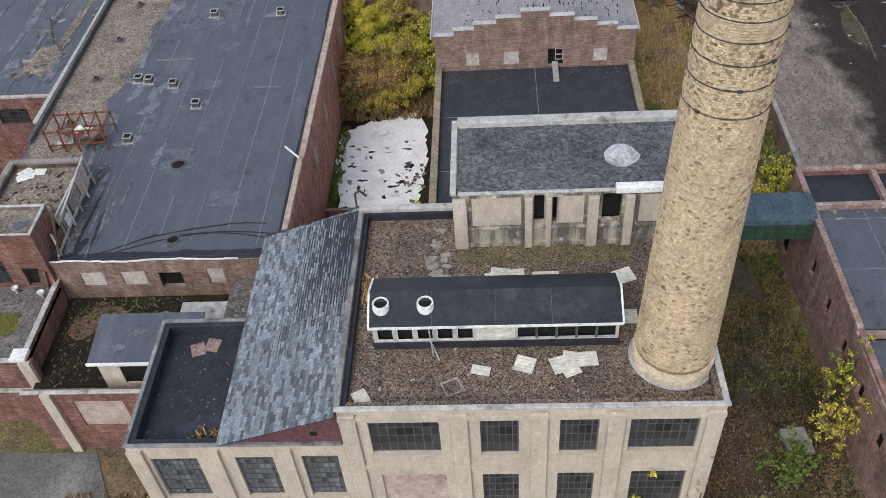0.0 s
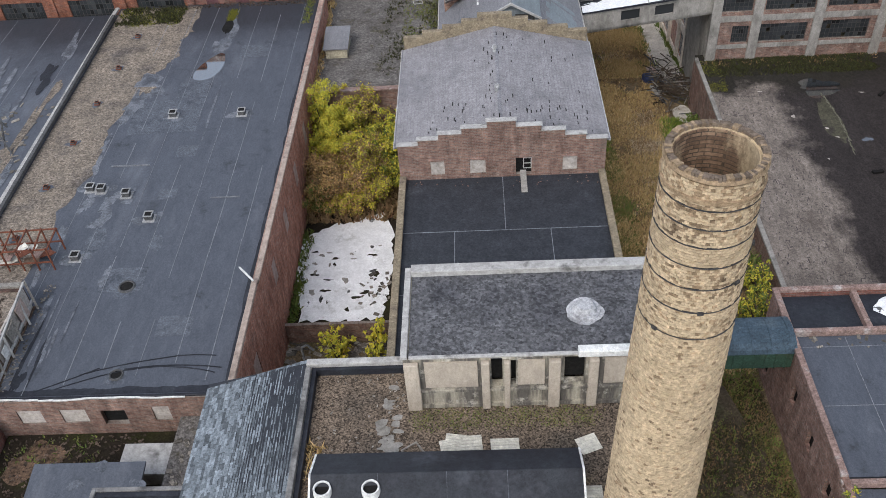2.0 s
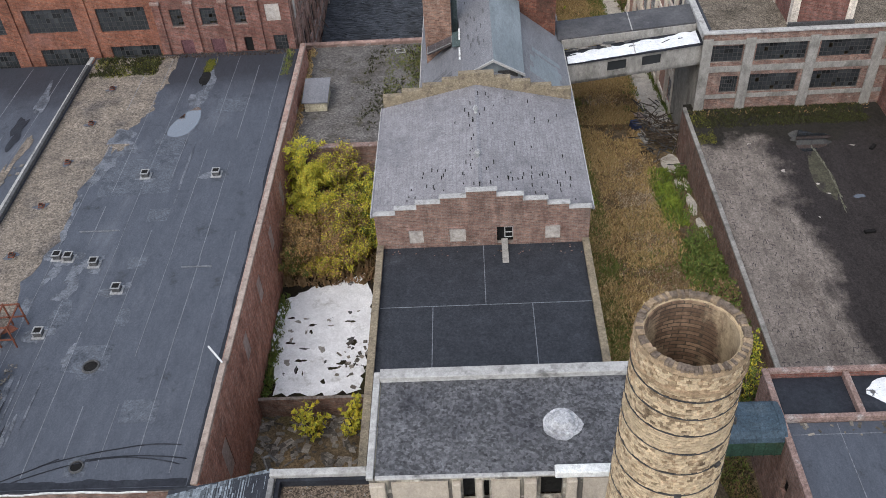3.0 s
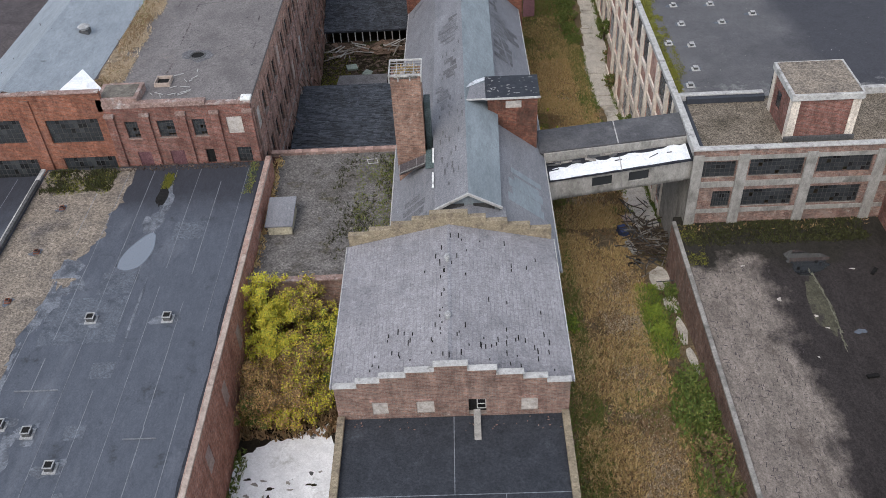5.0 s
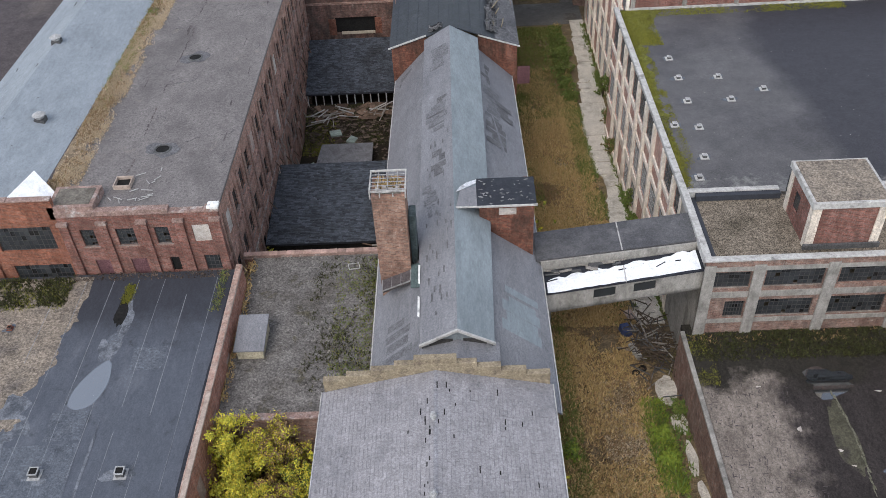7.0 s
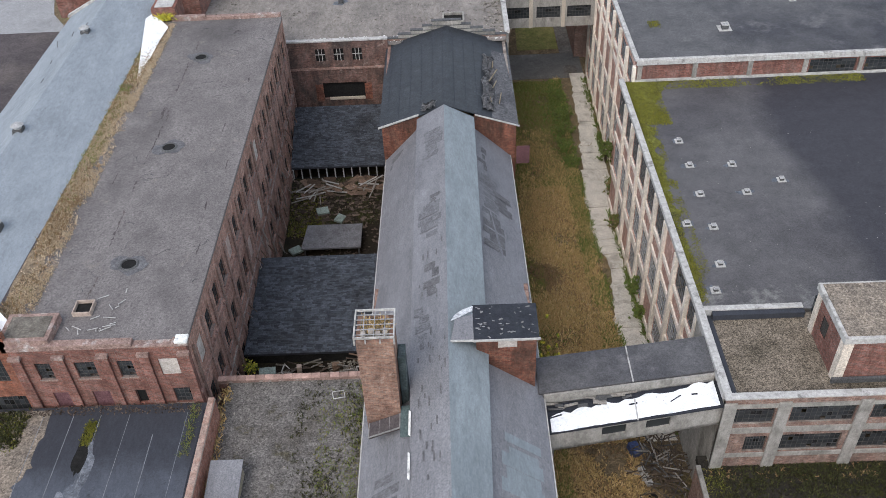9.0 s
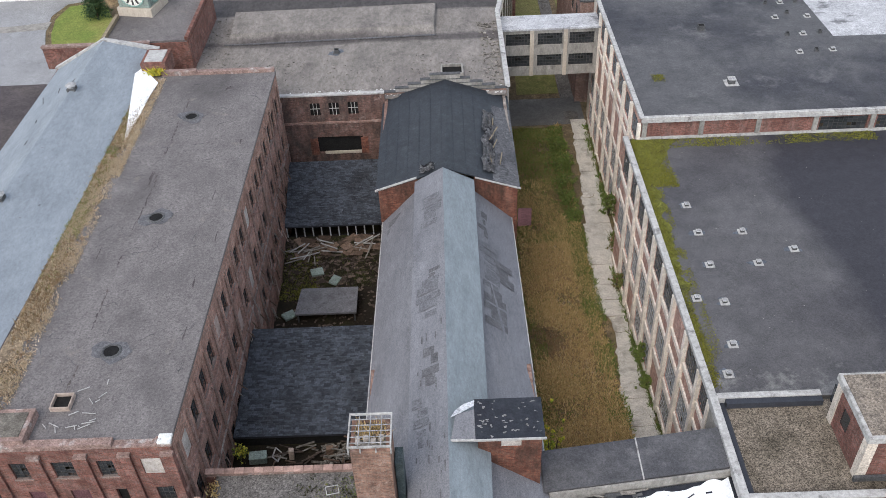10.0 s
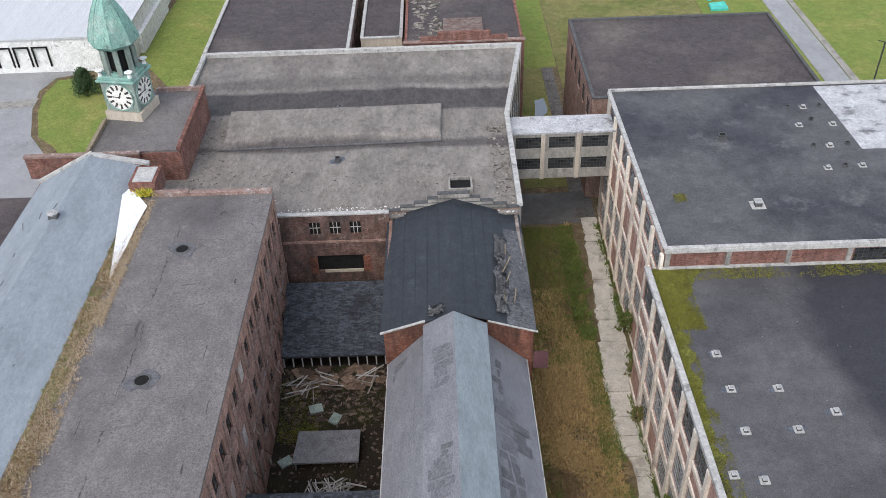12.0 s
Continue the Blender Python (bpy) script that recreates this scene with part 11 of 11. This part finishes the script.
flat_patch("drive", [(-400, 170), (-46, 170), (-46, 212), (-68, 233), (-73, 240), (-76.5, 251), (-77.8, 259), (-76, 265), (-70, 267), (-60, 275), (-60, 290), (-400, 290)], "pale_asphalt", "curving grey drive before the warehouse", "road", 0.05)
flat_patch("drive_lane", [(-400, 228), (-83.5, 251.5), (-76.6, 252.2), (-76.8, 255.9), (-84.4, 254.4), (-400, 233)], "concrete", "pale concrete lane across the drive", "road", 0.09)
ware = thing("white_warehouse", "low white warehouse with loading dock doors and pale roof", "warehouse")
docks = [(-121.5 + i * 4.1, -118.6 + i * 4.1, -16.4, -13.4) for i in range(11)]
bm = bmesh.new()
wall(bm, "-y", 268, 0.5, -170, -60, -19.6, -11.2, docks)
wall(bm, "+x", -60, 0.5, 268.5, 330, -19.6, -11.2)
part("wall", bm, "white_paint", ware)
for h in docks:
    d = infill(ware, "-y", 268, h, "white_paint", 0.25, "dock_door")
    bm = bmesh.new()
    box(bm, h[0] - 0.3, h[0], 267.7, 267.997, -17.6, -13.2)
    box(bm, h[1], h[1] + 0.3, 267.7, 267.997, -17.6, -13.2)
    box(bm, h[0] - 0.3, h[1] + 0.3, 267.7, 267.997, -13.2, -12.9)
    part("dock_surround", bm, "black", ware)
bm = bmesh.new()
box(bm, -170, -60, 267.6, 330, -11.2, -10.8)
part("roof", bm, "pale_sheet", ware)
bm = bmesh.new()
box(bm, -62, -59.0, 276, 300, -19.6, -14.5)
part("annex", bm, "white_paint", ware)
spruce = thing("small_tree", "small dark green tree beside the clock tower lawn", "tree")
bm = bmesh.new()
tube(bm, (-66.6, 256.8), 0.2, 0.05, -19.3, -14.2, 8)
part("trunk", bm, "bark", spruce)
bm = bmesh.new()
rnd = random.Random(230)
for k in range(150):
    t = (k / 150) ** 0.8
    z, r = -18.4 + 5.4 * t, 2.9 * math.sqrt(max(0.0, 1 - t * t)) * rnd.uniform(0.6, 1.12) + 0.15
    a = rnd.uniform(0, 6.28)
    for q in range(26):
        d = r * rnd.uniform(0.15, 1.0)
        rot_quad(bm, (-66.6 + math.cos(a) * d + rnd.gauss(0, 0.22), 256.8 + math.sin(a) * d + rnd.gauss(0, 0.22), z - d * 0.1 + rnd.gauss(0, 0.12)), rnd.uniform(0.14, 0.3), rnd)
part("crown", bm, "needles", spruce)


def far_block(name, label, x0, x1, y0, y1, z, wallm, roofm, openings=True, cap="coping"):
    ob = thing(name, label, "building")
    hs = [(y0 + 3 + i * 5, y0 + 6 + i * 5, z - 5.5, z - 2) for i in range(int((y1 - y0 - 4) / 5))]
    bm = bmesh.new()
    wall(bm, "-y", y0, 0.4, x0, x1, -20, z)
    wall(bm, "+x", x1, 0.4, y0 + 0.4, y1, -20, z, hs if openings else ())
    wall(bm, "-x", x0, 0.4, y0 + 0.4, y1, -20, z, hs if openings else ())
    part("wall", bm, wallm, ob)
    if openings:
        for h in hs:
            window(ob, "+x", x1, h, 6, 5)
            window(ob, "-x", x0, h, 6, 5)
    flat_roof(ob, x0 + 0.3, x1 - 0.3, y0 + 0.2, y1, z - 0.1, z - 0.1, roofm, 0.4)
    curb(ob, [(x0 - 0.1, x0 + 0.5, y0, y1, z, z + 0.3), (x1 - 0.5, x1 + 0.1, y0, y1, z, z + 0.3), (x0 + 0.5, x1 - 0.5, y1 - 0.4, y1 + 0.2, z - 0.2, z + 0.3), (x0 + 0.5, x1 - 0.5, y0 - 0.1, y0 + 0.5, z, z + 0.3)], cap)
    return ob


far_block("far_mill_block", "far mill block with dark flat roof and white parapet", -32.2, -7.0, 226.8, 300, 2.6, "brick_brown", "asphalt_brown")
far_block("far_narrow_block", "narrow cream far block seen across a light well", -5.5, 2.0, 236, 262, 1.0, "cream", "asphalt_brown")
far_block("far_right_block", "far brick block with dark brown felt roof", 33.0, 70.4, 212.5, 242.8, 0.2, "brick_pale", "asphalt_brown", cap="rubber")
gb = thing("far_gabled_block", "far brick block with stepped parapet and ruined roof", "building")
bm = bmesh.new()
wall(bm, "-y", 228.6, 0.5, 2.6, 23.4, -20, 3.6)
wall(bm, "+x", 23.4, 0.5, 229.1, 280, -20, 2.6)
wall(bm, "-x", 2.6, 0.5, 229.1, 280, -20, 2.6)
part("wall", bm, "brick", gb)
for a, b, z0, z1 in ((5.5, 20.5, 3.6, 4.4), (8.5, 17.5, 4.4, 5.2)):
    bm = bmesh.new()
    box(bm, a, b, 228.6, 229.1, z0, z1)
    part("gable_step", bm, "brick", gb)
flat_roof(gb, 3.0, 23.0, 229, 280, 2.4, 2.0, "asphalt_brown", 0.4)
curb(gb, [(2.4, 23.6, 228.45, 229.2, 3.3, 3.62)], "coping_red")
bm = bmesh.new()
box(bm, 9.5, 16.5, 229.4, 238, 2.3, 3.6)
part("roof_box", bm, "brick", gb)
litter("far_rubble", (4, 9, 231, 250), 120, "debris", "torn roofing on the far block", 240, lambda x, y: 2.3, (0.3, 1.6))
bm = bmesh.new()
rod(bm, (98, 250, -20), (98, 250, -10), 0.12)
rod(bm, (98, 250, -10), (96.5, 250, -9.6), 0.08)
single("street_lamp", bm, "steel_dark", "dark steel street lamp beside the road", "lamp post")

# single pieces: bricks of the chimney top and shingles of the shed roof
for mesh, m, owner in single_brick_list + single_shingle_list:
    ob = new(mesh.name, mesh)
    ob.parent = owner
    ob.matrix_basis = m
